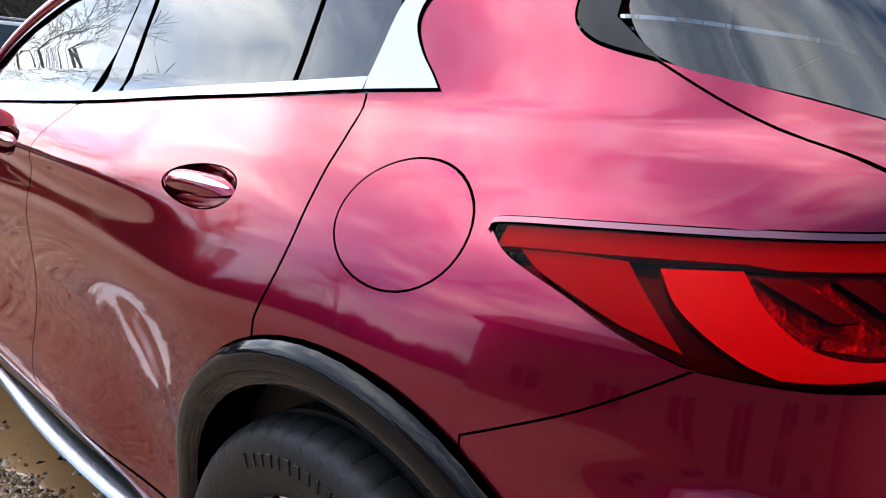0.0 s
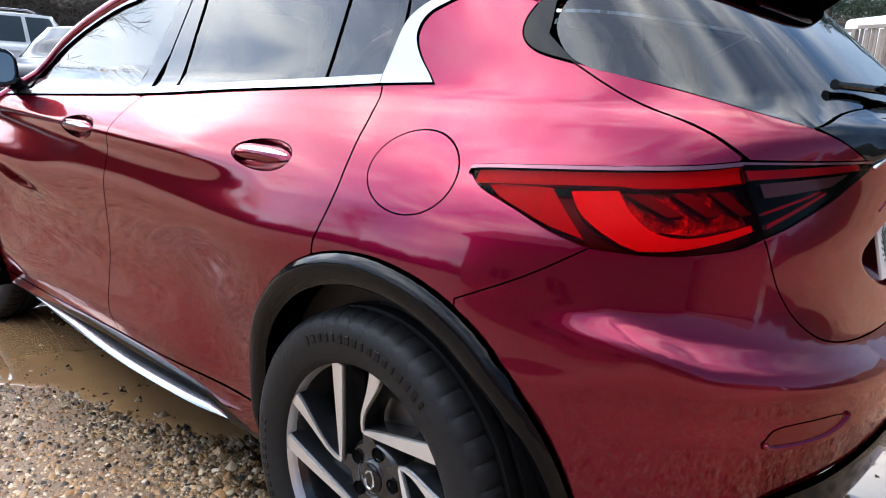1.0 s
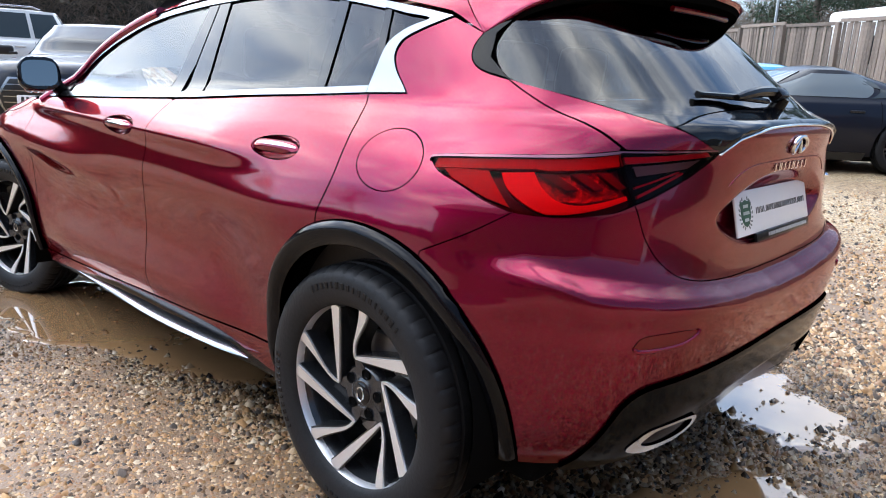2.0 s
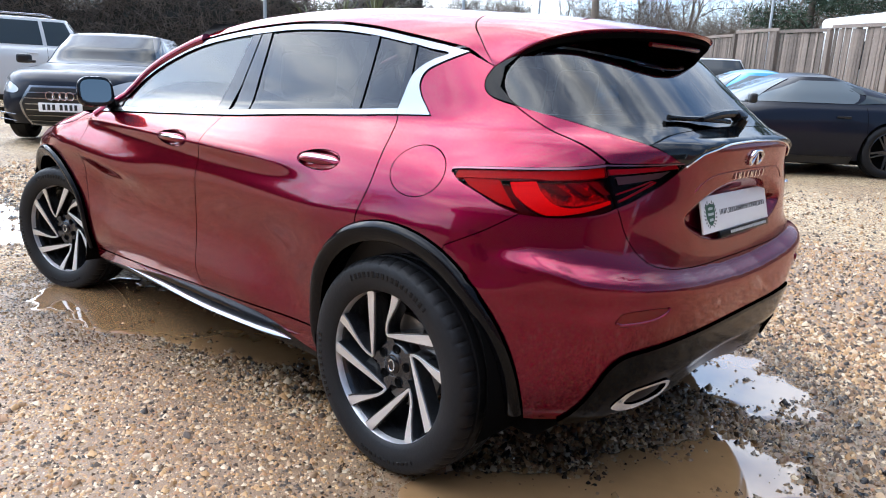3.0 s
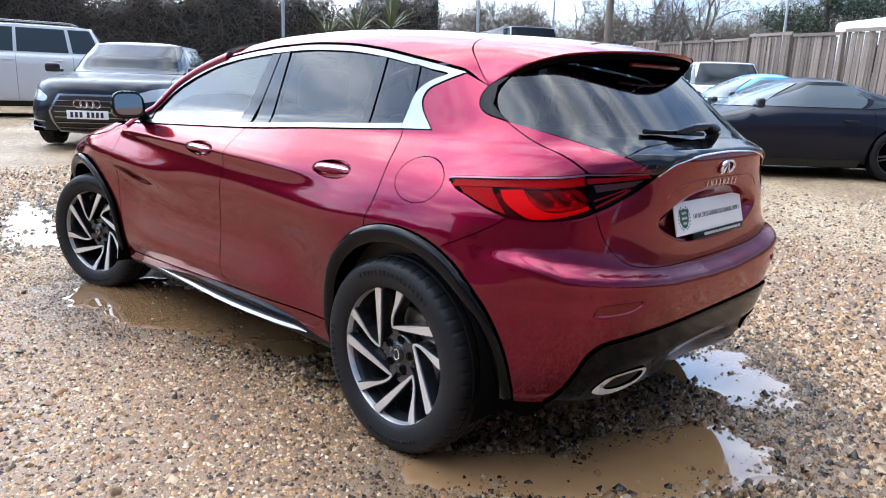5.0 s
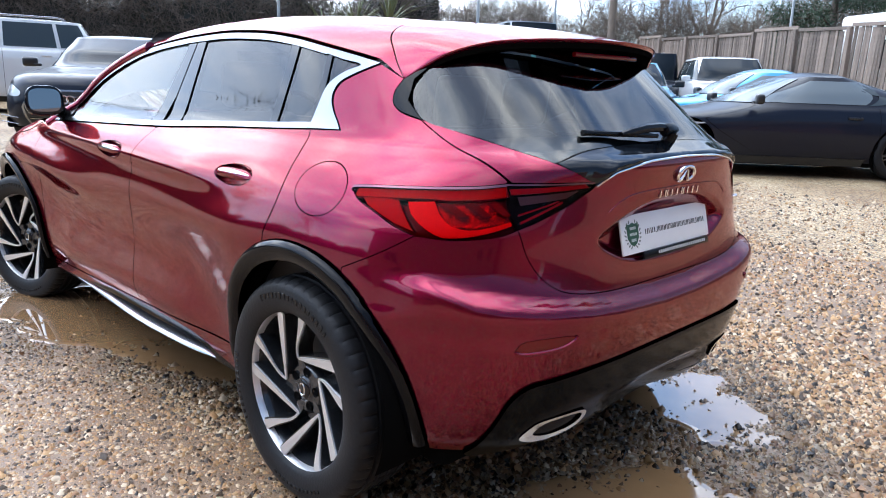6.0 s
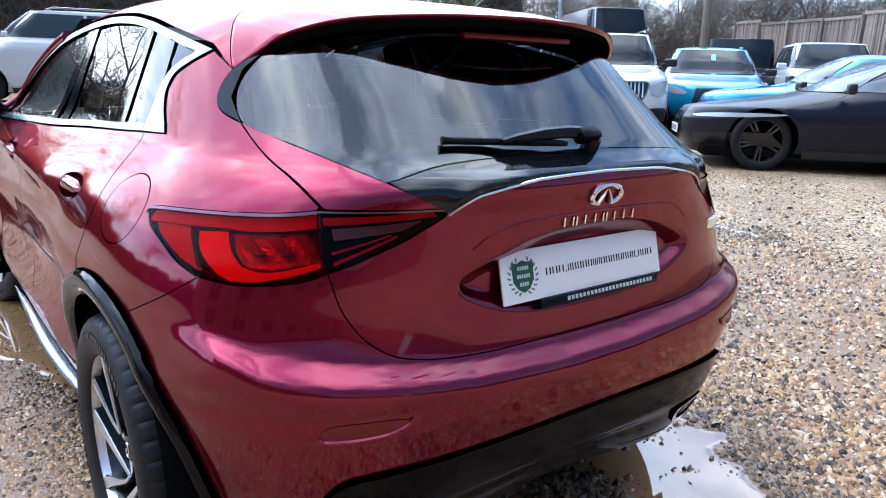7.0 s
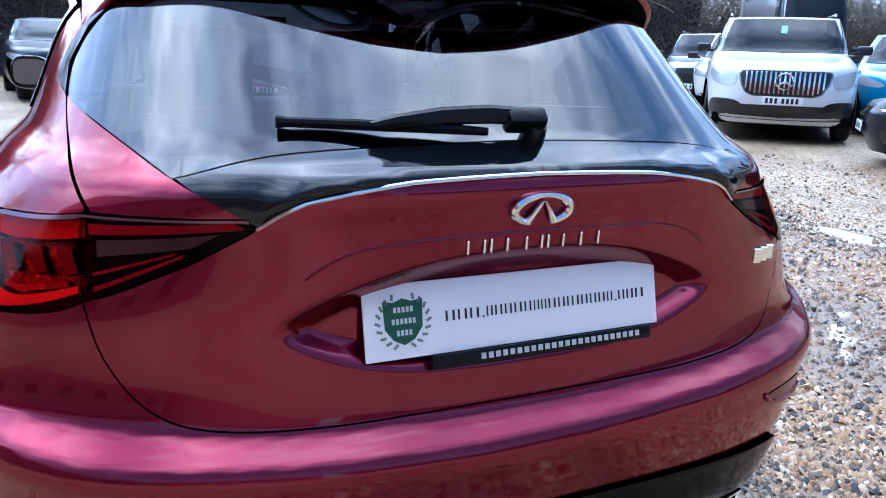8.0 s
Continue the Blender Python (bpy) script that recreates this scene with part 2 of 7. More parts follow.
# the red car: x forward from the rear axle, y to its left
def red_sculpt(x, z):
    x, z = np.asarray(x, float), np.asarray(z, float)
    haunch = 0.014 * bump(x, -0.05, 0.45) * bump(z, 0.80, 0.20) + 0.016 * bump(x, 2.72, 0.40) * bump(z, 0.78, 0.20)
    doors = step(x, 0.28, 0.7) * (1 - step(x, 2.05, 2.5))
    scoop = -0.034 * doors * bump(z, 0.62, 0.15)
    d = z - (0.915 + 0.035 * x)
    crest = 0.026 * doors * np.where(d > 0, np.exp(-(d / 0.075) ** 2), np.exp(-(d / 0.040) ** 2))
    flick = -0.020 * bump(x, 0.50, 0.20) * bump(z, 0.47, 0.12)
    foot = 0.014 * step(x, 0.5, 0.9) * (1 - step(x, 1.9, 2.3)) * bump(z, 0.40, 0.08)
    d3 = z - (0.815 - 0.075 * x)
    hip = 0.013 * (1 - step(x, 0.45, 1.15)) * step(x, 0.0, 0.35) * np.where(d3 > 0, np.exp(-(d3 / 0.080) ** 2), np.exp(-(d3 / 0.085) ** 2))
    d2 = z - (0.790 + 0.13 * (x - 1.9))
    wing = 0.032 * step(x, 1.30, 2.05) * (1 - step(x, 2.45, 2.85)) * np.where(d2 > 0, np.exp(-(d2 / 0.092) ** 2), np.exp(-(d2 / 0.060) ** 2))
    return haunch + scoop + crest + flick + foot + wing + hip


RED_TAIL = ((0.16, -0.52), (0.24, -0.60), (0.32, -0.665), (0.42, -0.705), (0.50, -0.725), (0.60, -0.745), (0.650, -0.753), (0.668, -0.746),
            (0.688, -0.718), (0.700, -0.704), (0.72, -0.697), (0.76, -0.692), (0.82, -0.690), (0.92, -0.696), (1.0, -0.708), (1.05, -0.720), (1.068, -0.712), (1.09, -0.672), (1.15, -0.592),
            (1.25, -0.475), (1.35, -0.355), (1.42, -0.26))


def red_dent(x, y, z):
    """The number plate's recess in the tailgate, and the lip over it."""
    y = np.abs(y)
    q = np.clip(y / 0.392, 0, 1)
    floor_z, roof_z = 0.783 + 0.085 * q ** 3.2, 0.962 - 0.094 * q ** 2.4
    deep = step(z - floor_z, -0.014, 0.022) * step(roof_z - z, -0.004, 0.050) * (1 - step(y, 0.345, 0.402))
    crest = np.interp(y, [0, 0.2, 0.343, 0.403, 0.47], [1.071, 1.066, 1.045, 1.010, 0.97]) + 0.014
    lip = -0.012 * np.exp(-((z - crest) / np.where(z > crest, 0.022, 0.009)) ** 2) * (1 - step(y, 0.36, 0.43))
    # the bumper's crease climbs towards the corners
    rise = np.interp(y, [0.10, 0.36, 0.50, 0.63, 0.75, 0.80], [0, 0.016, 0.032, 0.046, 0.062, 0.085])
    shelf = (spl(z - rise, RED_TAIL) - spl(z, RED_TAIL)) * step(z, 0.60, 0.66) * (1 - step(z, 0.78, 0.86)) * step(-x, 0.34, 0.46)
    lip = lip + shelf
    return np.where(x < -0.3, deep * (0.024 + 0.014 * np.clip((z - 0.785) / 0.15, 0, 1)) + lip, 0)


RED = Shape(
    0.5, 2.3,
    tail=RED_TAIL,
    nose=((0.16, 3.30), (0.3, 3.50), (0.5, 3.58), (0.7, 3.56), (0.8, 3.48), (0.88, 3.30), (0.94, 2.98), (0.99, 2.66), (1.02, 2.48), (1.1, 2.32), (1.25, 2.02), (1.4, 1.70), (1.45, 1.5)),
    half=((0.16, 0.77), (0.22, 0.815), (0.30, 0.84), (0.40, 0.866), (0.55, 0.884), (0.70, 0.892), (0.80, 0.893), (0.88, 0.880), (0.94, 0.860),
          (1.0, 0.824), (1.05, 0.778), (1.09, 0.738), (1.12, 0.722), (1.20, 0.690), (1.30, 0.650), (1.42, 0.602)),
    round_r=((0.2, 4.0), (0.6, 4.45), (0.68, 4.6), (0.735, 4.4), (0.80, 4.05), (0.88, 3.9), (1.0, 3.4), (1.1, 3.3), (1.4, 3.4)),
    sculpt=red_sculpt, dent=red_dent)

# ---- building tools ----
from mathutils.geometry import delaunay_2d_cdt


def finish(name, mesh, mat, parent=None, label="", m=None):
    ob = new(name, mesh)
    if mat:
        mesh.materials.append(mat)
    if parent is not None:
        ob.parent = parent
    if m is not None:
        ob.matrix_basis = m
    if label:
        ob["label"] = label
    return ob


def part(name, bm, mat, parent=None, label="", smooth=True, m=None):
    mesh = bpy.data.meshes.new(name)
    bm.normal_update()
    bm.to_mesh(mesh)
    bm.free()
    if smooth:
        for f in mesh.polygons:
            f.use_smooth = True
        mesh.set_sharp_from_angle(angle=radians(38))
    return finish(name, mesh, mat, parent, label, m)


def data_part(name, verts, faces, mat, parent=None, label="", normals=None, m=None, sharp=38):
    mesh = bpy.data.meshes.new(name)
    mesh.from_pydata([tuple(map(float, v)) for v in verts], [], [tuple(map(int, f)) for f in faces])
    for f in mesh.polygons:
        f.use_smooth = True
    if normals is not None:
        mesh.normals_split_custom_set_from_vertices([tuple(map(float, v)) for v in normals])
    elif sharp:
        mesh.set_sharp_from_angle(angle=radians(sharp))
    return finish(name, mesh, mat, parent, label, m)


def thing(name, label, category, m=None, group="", kind=""):
    ob = new(name)
    ob.empty_display_size = 0.1
    if m is not None:
        ob.matrix_basis = m
    return tagged(ob, label, category, group, kind)


def box(bm, size, at=(0, 0, 0), rot=(0, 0, 0), bevel=0.0, seg=2):
    """A bevelled block in bm."""
    made = bmesh.ops.create_cube(bm, size=1.0, matrix=pose(*at, *rot) @ Matrix.Diagonal((*size, 1)))
    if bevel:
        edges = {e for v in made["verts"] for e in v.link_edges}
        bmesh.ops.bevel(bm, geom=list(edges), offset=bevel, segments=seg, affect="EDGES", profile=0.6)
    return bm


def tube(bm, path, radius, seg=8, caps=True):
    """A round bar along path; radius may be a list."""
    pts = [Vector(p) for p in path]
    rads = radius if isinstance(radius, (list, tuple)) else [radius] * len(pts)
    rings, side = [], None
    for i, p in enumerate(pts):
        d = (pts[min(i + 1, len(pts) - 1)] - pts[max(i - 1, 0)]).normalized()
        side = d.orthogonal().normalized() if side is None else (side - d * side.dot(d)).normalized()
        up = d.cross(side)
        rings.append([bm.verts.new(p + rads[i] * (math.cos(a) * side + math.sin(a) * up)) for a in (2 * math.pi * k / seg for k in range(seg))])
    for a, b in zip(rings, rings[1:]):
        for k in range(seg):
            bm.faces.new((a[k], a[(k + 1) % seg], b[(k + 1) % seg], b[k]))
    if caps:
        bm.faces.new(rings[0][::-1])
        bm.faces.new(rings[-1])
    return bm


def lathe(bm, profile, seg=48, axis="y"):
    """profile of (radius, height) turned about the axis."""
    rings = []
    for r, h in profile:
        ring = []
        for k in range(seg):
            a = 2 * math.pi * k / seg
            c, s = r * math.cos(a), r * math.sin(a)
            ring.append(bm.verts.new((c, h, s) if axis == "y" else (c, s, h)))
        rings.append(ring)
    for a, b in zip(rings, rings[1:]):
        for k in range(seg):
            q = (a[k], a[(k + 1) % seg], b[(k + 1) % seg], b[k])
            bm.faces.new(q if axis == "z" else q[::-1])
    return bm


def prism(bm, outline, a, b, axis="y", bevel=0.0):
    """A plane outline of (u, w) drawn out along the axis from a to b."""
    def at(u, w, h):
        return (u, h, w) if axis == "y" else (h, u, w) if axis == "x" else (u, w, h)
    low, high = [bm.verts.new(at(u, w, a)) for u, w in outline], [bm.verts.new(at(u, w, b)) for u, w in outline]
    faces = [bm.faces.new(low), bm.faces.new(high[::-1])]
    n = len(outline)
    for k in range(n):
        faces.append(bm.faces.new((low[k], high[k], high[(k + 1) % n], low[(k + 1) % n])))
    bmesh.ops.recalc_face_normals(bm, faces=faces)
    if bevel:
        edges = {e for f in faces[:2] for e in f.edges}
        bmesh.ops.bevel(bm, geom=list(edges), offset=bevel, segments=2, affect="EDGES")
    return bm


def smooth_line(points, n=8, closed=False):
    """A Catmull-Rom line through plane points."""
    p = [np.array(q, float) for q in points]
    out, m = [], len(p)
    for i in range(m if closed else m - 1):
        a, b, c, d = (p[(i - 1) % m], p[i], p[(i + 1) % m], p[(i + 2) % m]) if closed else (p[max(i - 1, 0)], p[i], p[i + 1], p[min(i + 2, m - 1)])
        for t in np.arange(n) / n:
            out.append(tuple(0.5 * (2 * b + (c - a) * t + (2 * a - 5 * b + 4 * c - d) * t * t + (3 * b - a - 3 * c + d) * t ** 3)))
    if not closed:
        out.append(tuple(p[-1]))
    return out


def inside(pts, poly):
    x, y = pts[:, 0], pts[:, 1]
    hit = np.zeros(len(pts), bool)
    for (x0, y0), (x1, y1) in zip(poly, np.roll(poly, -1, 0)):
        cross = (y0 > y) != (y1 > y)
        hit ^= cross & (x < (x1 - x0) * (y - y0) / (y1 - y0 + 1e-15) + x0)
    return hit


def tidy(outline, stepsize, gap=0.0):
    """The outline, evenly split along its edges and drawn in by gap, counter-clockwise."""
    p = np.array(outline, float)
    p = p[np.linalg.norm(p - np.roll(p, 1, 0), axis=1) > 1e-5]
    area = np.sum(p[:, 0] * np.roll(p[:, 1], -1) - np.roll(p[:, 0], -1) * p[:, 1])
    if area < 0:
        p = p[::-1]
    if gap:
        e = np.roll(p, -1, 0) - p
        nrm = np.stack([-e[:, 1], e[:, 0]], 1) / np.linalg.norm(e, axis=1, keepdims=True)
        v = nrm + np.roll(nrm, 1, 0)
        v /= np.maximum(np.sum(v * v, axis=1, keepdims=True), 0.8)
        p = p + 2 * gap * v
    out = []
    for a, b in zip(p, np.roll(p, -1, 0)):
        k = max(1, int(np.ceil(np.linalg.norm(b - a) / stepsize)))
        out += [a + (b - a) * t for t in np.arange(k) / k]
    return np.array(out)


def panel(name, shape, outline, mat, parent, off=0.0, depth=0.012, size=0.022, gap=0.0021, mirror=False, label="", holes=(), swell=None, soft=0.0015, size_z=None):
    """A skin panel: the outline, in the skin's (s, z), filled finely and lifted onto the skin, with a turned-in rim."""
    size_z = size_z or size
    rings = [tidy(outline, size, gap)] + [tidy(h, size, -gap) for h in holes]
    lo, hi = rings[0].min(0), rings[0].max(0)
    gx, gz = np.meshgrid(np.arange(lo[0], hi[0], size), np.arange(lo[1], hi[1], size_z))
    gx = gx + (np.arange(gx.shape[0]) % 2)[:, None] * size * 0.5
    grid = np.stack([gx.ravel(), gz.ravel()], 1)
    keep = inside(grid, rings[0])
    for h in rings[1:]:
        keep &= ~inside(grid, h)
    grid = grid[keep]
    edge = np.concatenate(rings)
    if len(grid):
        near = np.full(len(grid), 9.0)
        for k in range(0, len(edge), 64):
            d = np.linalg.norm(grid[:, None] - edge[None, k:k + 64], axis=2).min(1)
            near = np.minimum(near, d)
        grid = grid[near > 0.45 * min(size, size_z)]
    pts = np.concatenate([edge, grid]) if len(grid) else edge
    links, first, loops = [], 0, []
    for r in rings:
        k = len(r)
        loops.append((first, k))
        links += [(first + i, first + (i + 1) % k) for i in range(k)]
        first += k
    even = np.array([1.0, size / size_z])
    v2, _, f2, ov, _, _ = delaunay_2d_cdt([Vector(p) for p in pts * even], links, [], 0, 1e-7)
    v2, f2 = np.array([tuple(v) for v in v2]) / even, np.array([f for f in f2 if len(f) == 3])
    mid = v2[f2].mean(1)
    ok = inside(mid, rings[0])
    for h in rings[1:]:
        ok &= ~inside(mid, h)
    f2 = f2[ok]
    a, b, c = v2[f2[:, 0]], v2[f2[:, 1]], v2[f2[:, 2]]
    turn = (b[:, 0] - a[:, 0]) * (c[:, 1] - a[:, 1]) - (c[:, 0] - a[:, 0]) * (b[:, 1] - a[:, 1])
    f2 = np.where((turn > 0)[:, None], f2[:, ::-1], f2)
    pos, nrm = shape.point(v2[:, 0], v2[:, 1]), shape.normal(v2[:, 0], v2[:, 1])
    shade = nrm
    lift = np.full(len(v2), off)
    if swell is not None:
        lift = lift + swell(v2[:, 0], v2[:, 1])

        def raised(a, b):
            return shape.point(a, b) + shape.normal(a, b) * np.asarray(swell(a, b))[:, None]
        e, (a, b) = 1.5e-3, v2.T
        shade = np.cross(raised(a, b + e) - raised(a, b - e), raised(a + e, b) - raised(a - e, b))
        shade = shade / np.maximum(np.linalg.norm(shade, axis=1, keepdims=True), 1e-12)
    of = {}
    for i, src in enumerate(ov):
        for k in src:
            of[k] = i
    rim = [of[k] for s0, k0 in loops for k in range(s0, s0 + k0)]
    lift[rim] -= soft
    verts = pos + nrm * lift[:, None]
    faces, normals, allv = [tuple(f) for f in f2], list(shade), list(verts)
    for s0, k0 in loops:
        ids = [of[k] for k in range(s0, s0 + k0)]
        base = len(allv)
        centre = pos[ids].mean(0)
        for j, i in enumerate(ids):
            t = pos[ids[(j + 1) % k0]] - pos[ids[j - 1]]
            out = np.cross(t, nrm[i])
            out = out / max(np.linalg.norm(out), 1e-9)
            for q in (verts[i], verts[i] - nrm[i] * depth):
                allv.append(q)
                normals.append(out)
        for j in range(k0):
            a0, b0 = base + 2 * j, base + 2 * ((j + 1) % k0)
            faces.append((a0, b0, b0 + 1, a0 + 1))
    allv, normals = np.array(allv), np.array(normals)
    if mirror:
        allv, normals = allv * (1, -1, 1), normals * (1, -1, 1)
        faces = [f[::-1] for f in faces]
    return data_part(name, allv, faces, mat, parent, label, normals=normals)


def both(name, *args, **kw):
    """A panel and its twin on the other side."""
    return [panel(name, *args, **kw), panel(name, *args, mirror=True, **kw)]


def arc(cx, cz, r, a0, a1, n=18, rz=None):
    return [(cx + r * math.cos(radians(a0 + (a1 - a0) * k / n)), cz + (rz or r) * math.sin(radians(a0 + (a1 - a0) * k / n))) for k in range(n + 1)]


# ---- ground ----
def ground_z(x, y):
    """The yard: level round the car, then rising gently away."""
    s = (np.asarray(x, float) - np.asarray(y, float)) / 1.4142
    up = np.logaddexp(0, (s - 1.6) * 2.0) / 2.0 - 0.6 * np.logaddexp(0, (s - 6.3) * 1.5) / 1.5
    up = np.minimum(up, 3.0 + 0.25 * (s - 4.6))
    side = step(y, -6.5, -2.0) * step(x, 4.0, 7.0)
    return 0.047 * np.clip(up, 0, 8) + 0.095 * side


# puddle shores, as corners on the ground
PUDDLES = (((-0.28, -0.50), (-0.28, -1.0), (-0.45, -1.10), (-0.62, -0.92), (-0.76, -0.78), (-0.90, -0.62), (-0.84, -0.50), (-0.72, -0.42), (-0.52, -0.46)),
           ((-0.22, 1.00), (-0.12, 0.80), (-0.26, 0.60), (-0.41, 0.40), (-0.52, 0.22), (-0.60, 0.05), (-0.62, -0.22), (-0.76, -0.22), (-0.92, -0.18), (-1.04, 0.04), (-1.02, 0.26), (-0.70, 0.56), (-0.50, 0.80)),
           ((2.5, 1.13), (2.8, 0.84), (2.6, 0.56), (2.2, 0.44), (1.03, 0.40), (0.70, 0.52), (1.03, 0.70), (1.54, 0.84), (2.01, 1.06)),
           ((4.0, 1.02), (4.96, 0.74), (5.35, 0.50), (4.85, 0.44), (3.84, 0.70)),
           ((1.1, -4.05), (1.6, -3.85), (2.1, -4.0), (1.6, -4.12)), ((0.72, -2.70), (0.40, -2.35), (0.28, -2.20), (0.55, -2.42)))


def wet(x, y):
    """Above 0 inside a puddle, with ragged shores."""
    x, y = np.asarray(x, float), np.asarray(y, float)
    rag = 0.16 * np.sin(9.1 * x + 3.7 * y) + 0.16 * np.sin(-7.3 * x + 13.9 * y + 1.3) + 0.12 * np.sin(29 * x - 21 * y + 0.6) + 0.10 * np.sin(37 * x + 41 * y)
    best = np.full(x.shape, -9.0)
    for pts in PUDDLES:
        far, odd = np.full(x.shape, 1e9), np.zeros(x.shape, bool)
        for (ax, ay), (bx, by) in zip(pts, pts[1:] + pts[:1]):
            dx, dy = bx - ax, by - ay
            u = np.clip(((x - ax) * dx + (y - ay) * dy) / (dx * dx + dy * dy), 0, 1)
            far = np.minimum(far, np.hypot(x - ax - u * dx, y - ay - u * dy))
            odd ^= ((ay > y) != (by > y)) & (x < ax + dx * (y - ay) / (dy if dy else 1e-9))
        best = np.maximum(best, np.where(odd, far, -far) / 0.14)
    return np.clip(best, -9, 1) + rag * 0.95


def gravel_material():
    m = material("brown_gravel", (0.30, 0.22, 0.15), 0.55)
    n, l = m.node_tree.nodes, m.node_tree.links
    p = n["Principled BSDF"]
    co, vor, ramp, big, mixc, rel, bp = (n.new("ShaderNodeTexCoord"), n.new("ShaderNodeTexVoronoi"), n.new("ShaderNodeValToRGB"), n.new("ShaderNodeTexNoise"),
                                         n.new("ShaderNodeMix"), n.new("ShaderNodeTexVoronoi"), n.new("ShaderNodeBump"))
    vor.inputs["Scale"].default_value = rel.inputs["Scale"].default_value = 70
    l.new(co.outputs["Object"], vor.inputs["Vector"])
    l.new(co.outputs["Object"], rel.inputs["Vector"])
    sep = n.new("ShaderNodeSeparateColor")
    l.new(vor.outputs["Color"], sep.inputs[0])
    stops = ((0.0, (0.065, 0.045, 0.028)), (0.20, (0.29, 0.185, 0.085)), (0.42, (0.45, 0.32, 0.165)), (0.68, (0.55, 0.42, 0.25)), (0.88, (0.63, 0.54, 0.385)))
    ramp.color_ramp.interpolation = "CONSTANT"
    for i, (at, c) in enumerate(stops):
        e = ramp.color_ramp.elements[i] if i < 2 else ramp.color_ramp.elements.new(at)
        e.position, e.color = at, (*c, 1)
    l.new(sep.outputs[0], ramp.inputs["Fac"])
    big.inputs["Scale"].default_value, big.inputs["Detail"].default_value = 0.7, 6
    l.new(co.outputs["Object"], big.inputs["Vector"])
    mixc.data_type, mixc.blend_type = "RGBA", "MULTIPLY"
    shade = n.new("ShaderNodeValToRGB")
    shade.color_ramp.elements[0].position, shade.color_ramp.elements[1].position = 0.35, 0.65
    shade.color_ramp.elements[0].color, shade.color_ramp.elements[1].color = (0.62, 0.55, 0.48, 1), (1, 1, 1, 1)
    l.new(big.outputs["Fac"], shade.inputs["Fac"])
    mixc.inputs["Factor"].default_value = 1
    l.new(ramp.outputs["Color"], mixc.inputs["A"])
    l.new(shade.outputs["Color"], mixc.inputs["B"])
    l.new(mixc.outputs["Result"], p.inputs["Base Color"])
    rel.feature = "SMOOTH_F1"
    inv = n.new("ShaderNodeMath")
    inv.operation = "MULTIPLY"
    inv.inputs[1].default_value = -1
    l.new(rel.outputs["Distance"], inv.inputs[0])
    bp.inputs["Strength"].default_value, bp.inputs["Distance"].default_value = 0.9, 0.02
    l.new(inv.outputs[0], bp.inputs["Height"])
    l.new(bp.outputs["Normal"], p.inputs["Normal"])
    return m


GRAVEL = gravel_material()
MUD = material("muddy_water", (0.25, 0.145, 0.066), 0.02, vary=0.12, scale=1.5, spec=0.7, coat=1.0)
MUD.node_tree.nodes["Principled BSDF"].inputs["Coat IOR"].default_value = 1.40
BED = material("wet_mud_bed", (0.190, 0.120, 0.066), 0.4, vary=0.3, scale=3, relief=0.4, relief_scale=120)


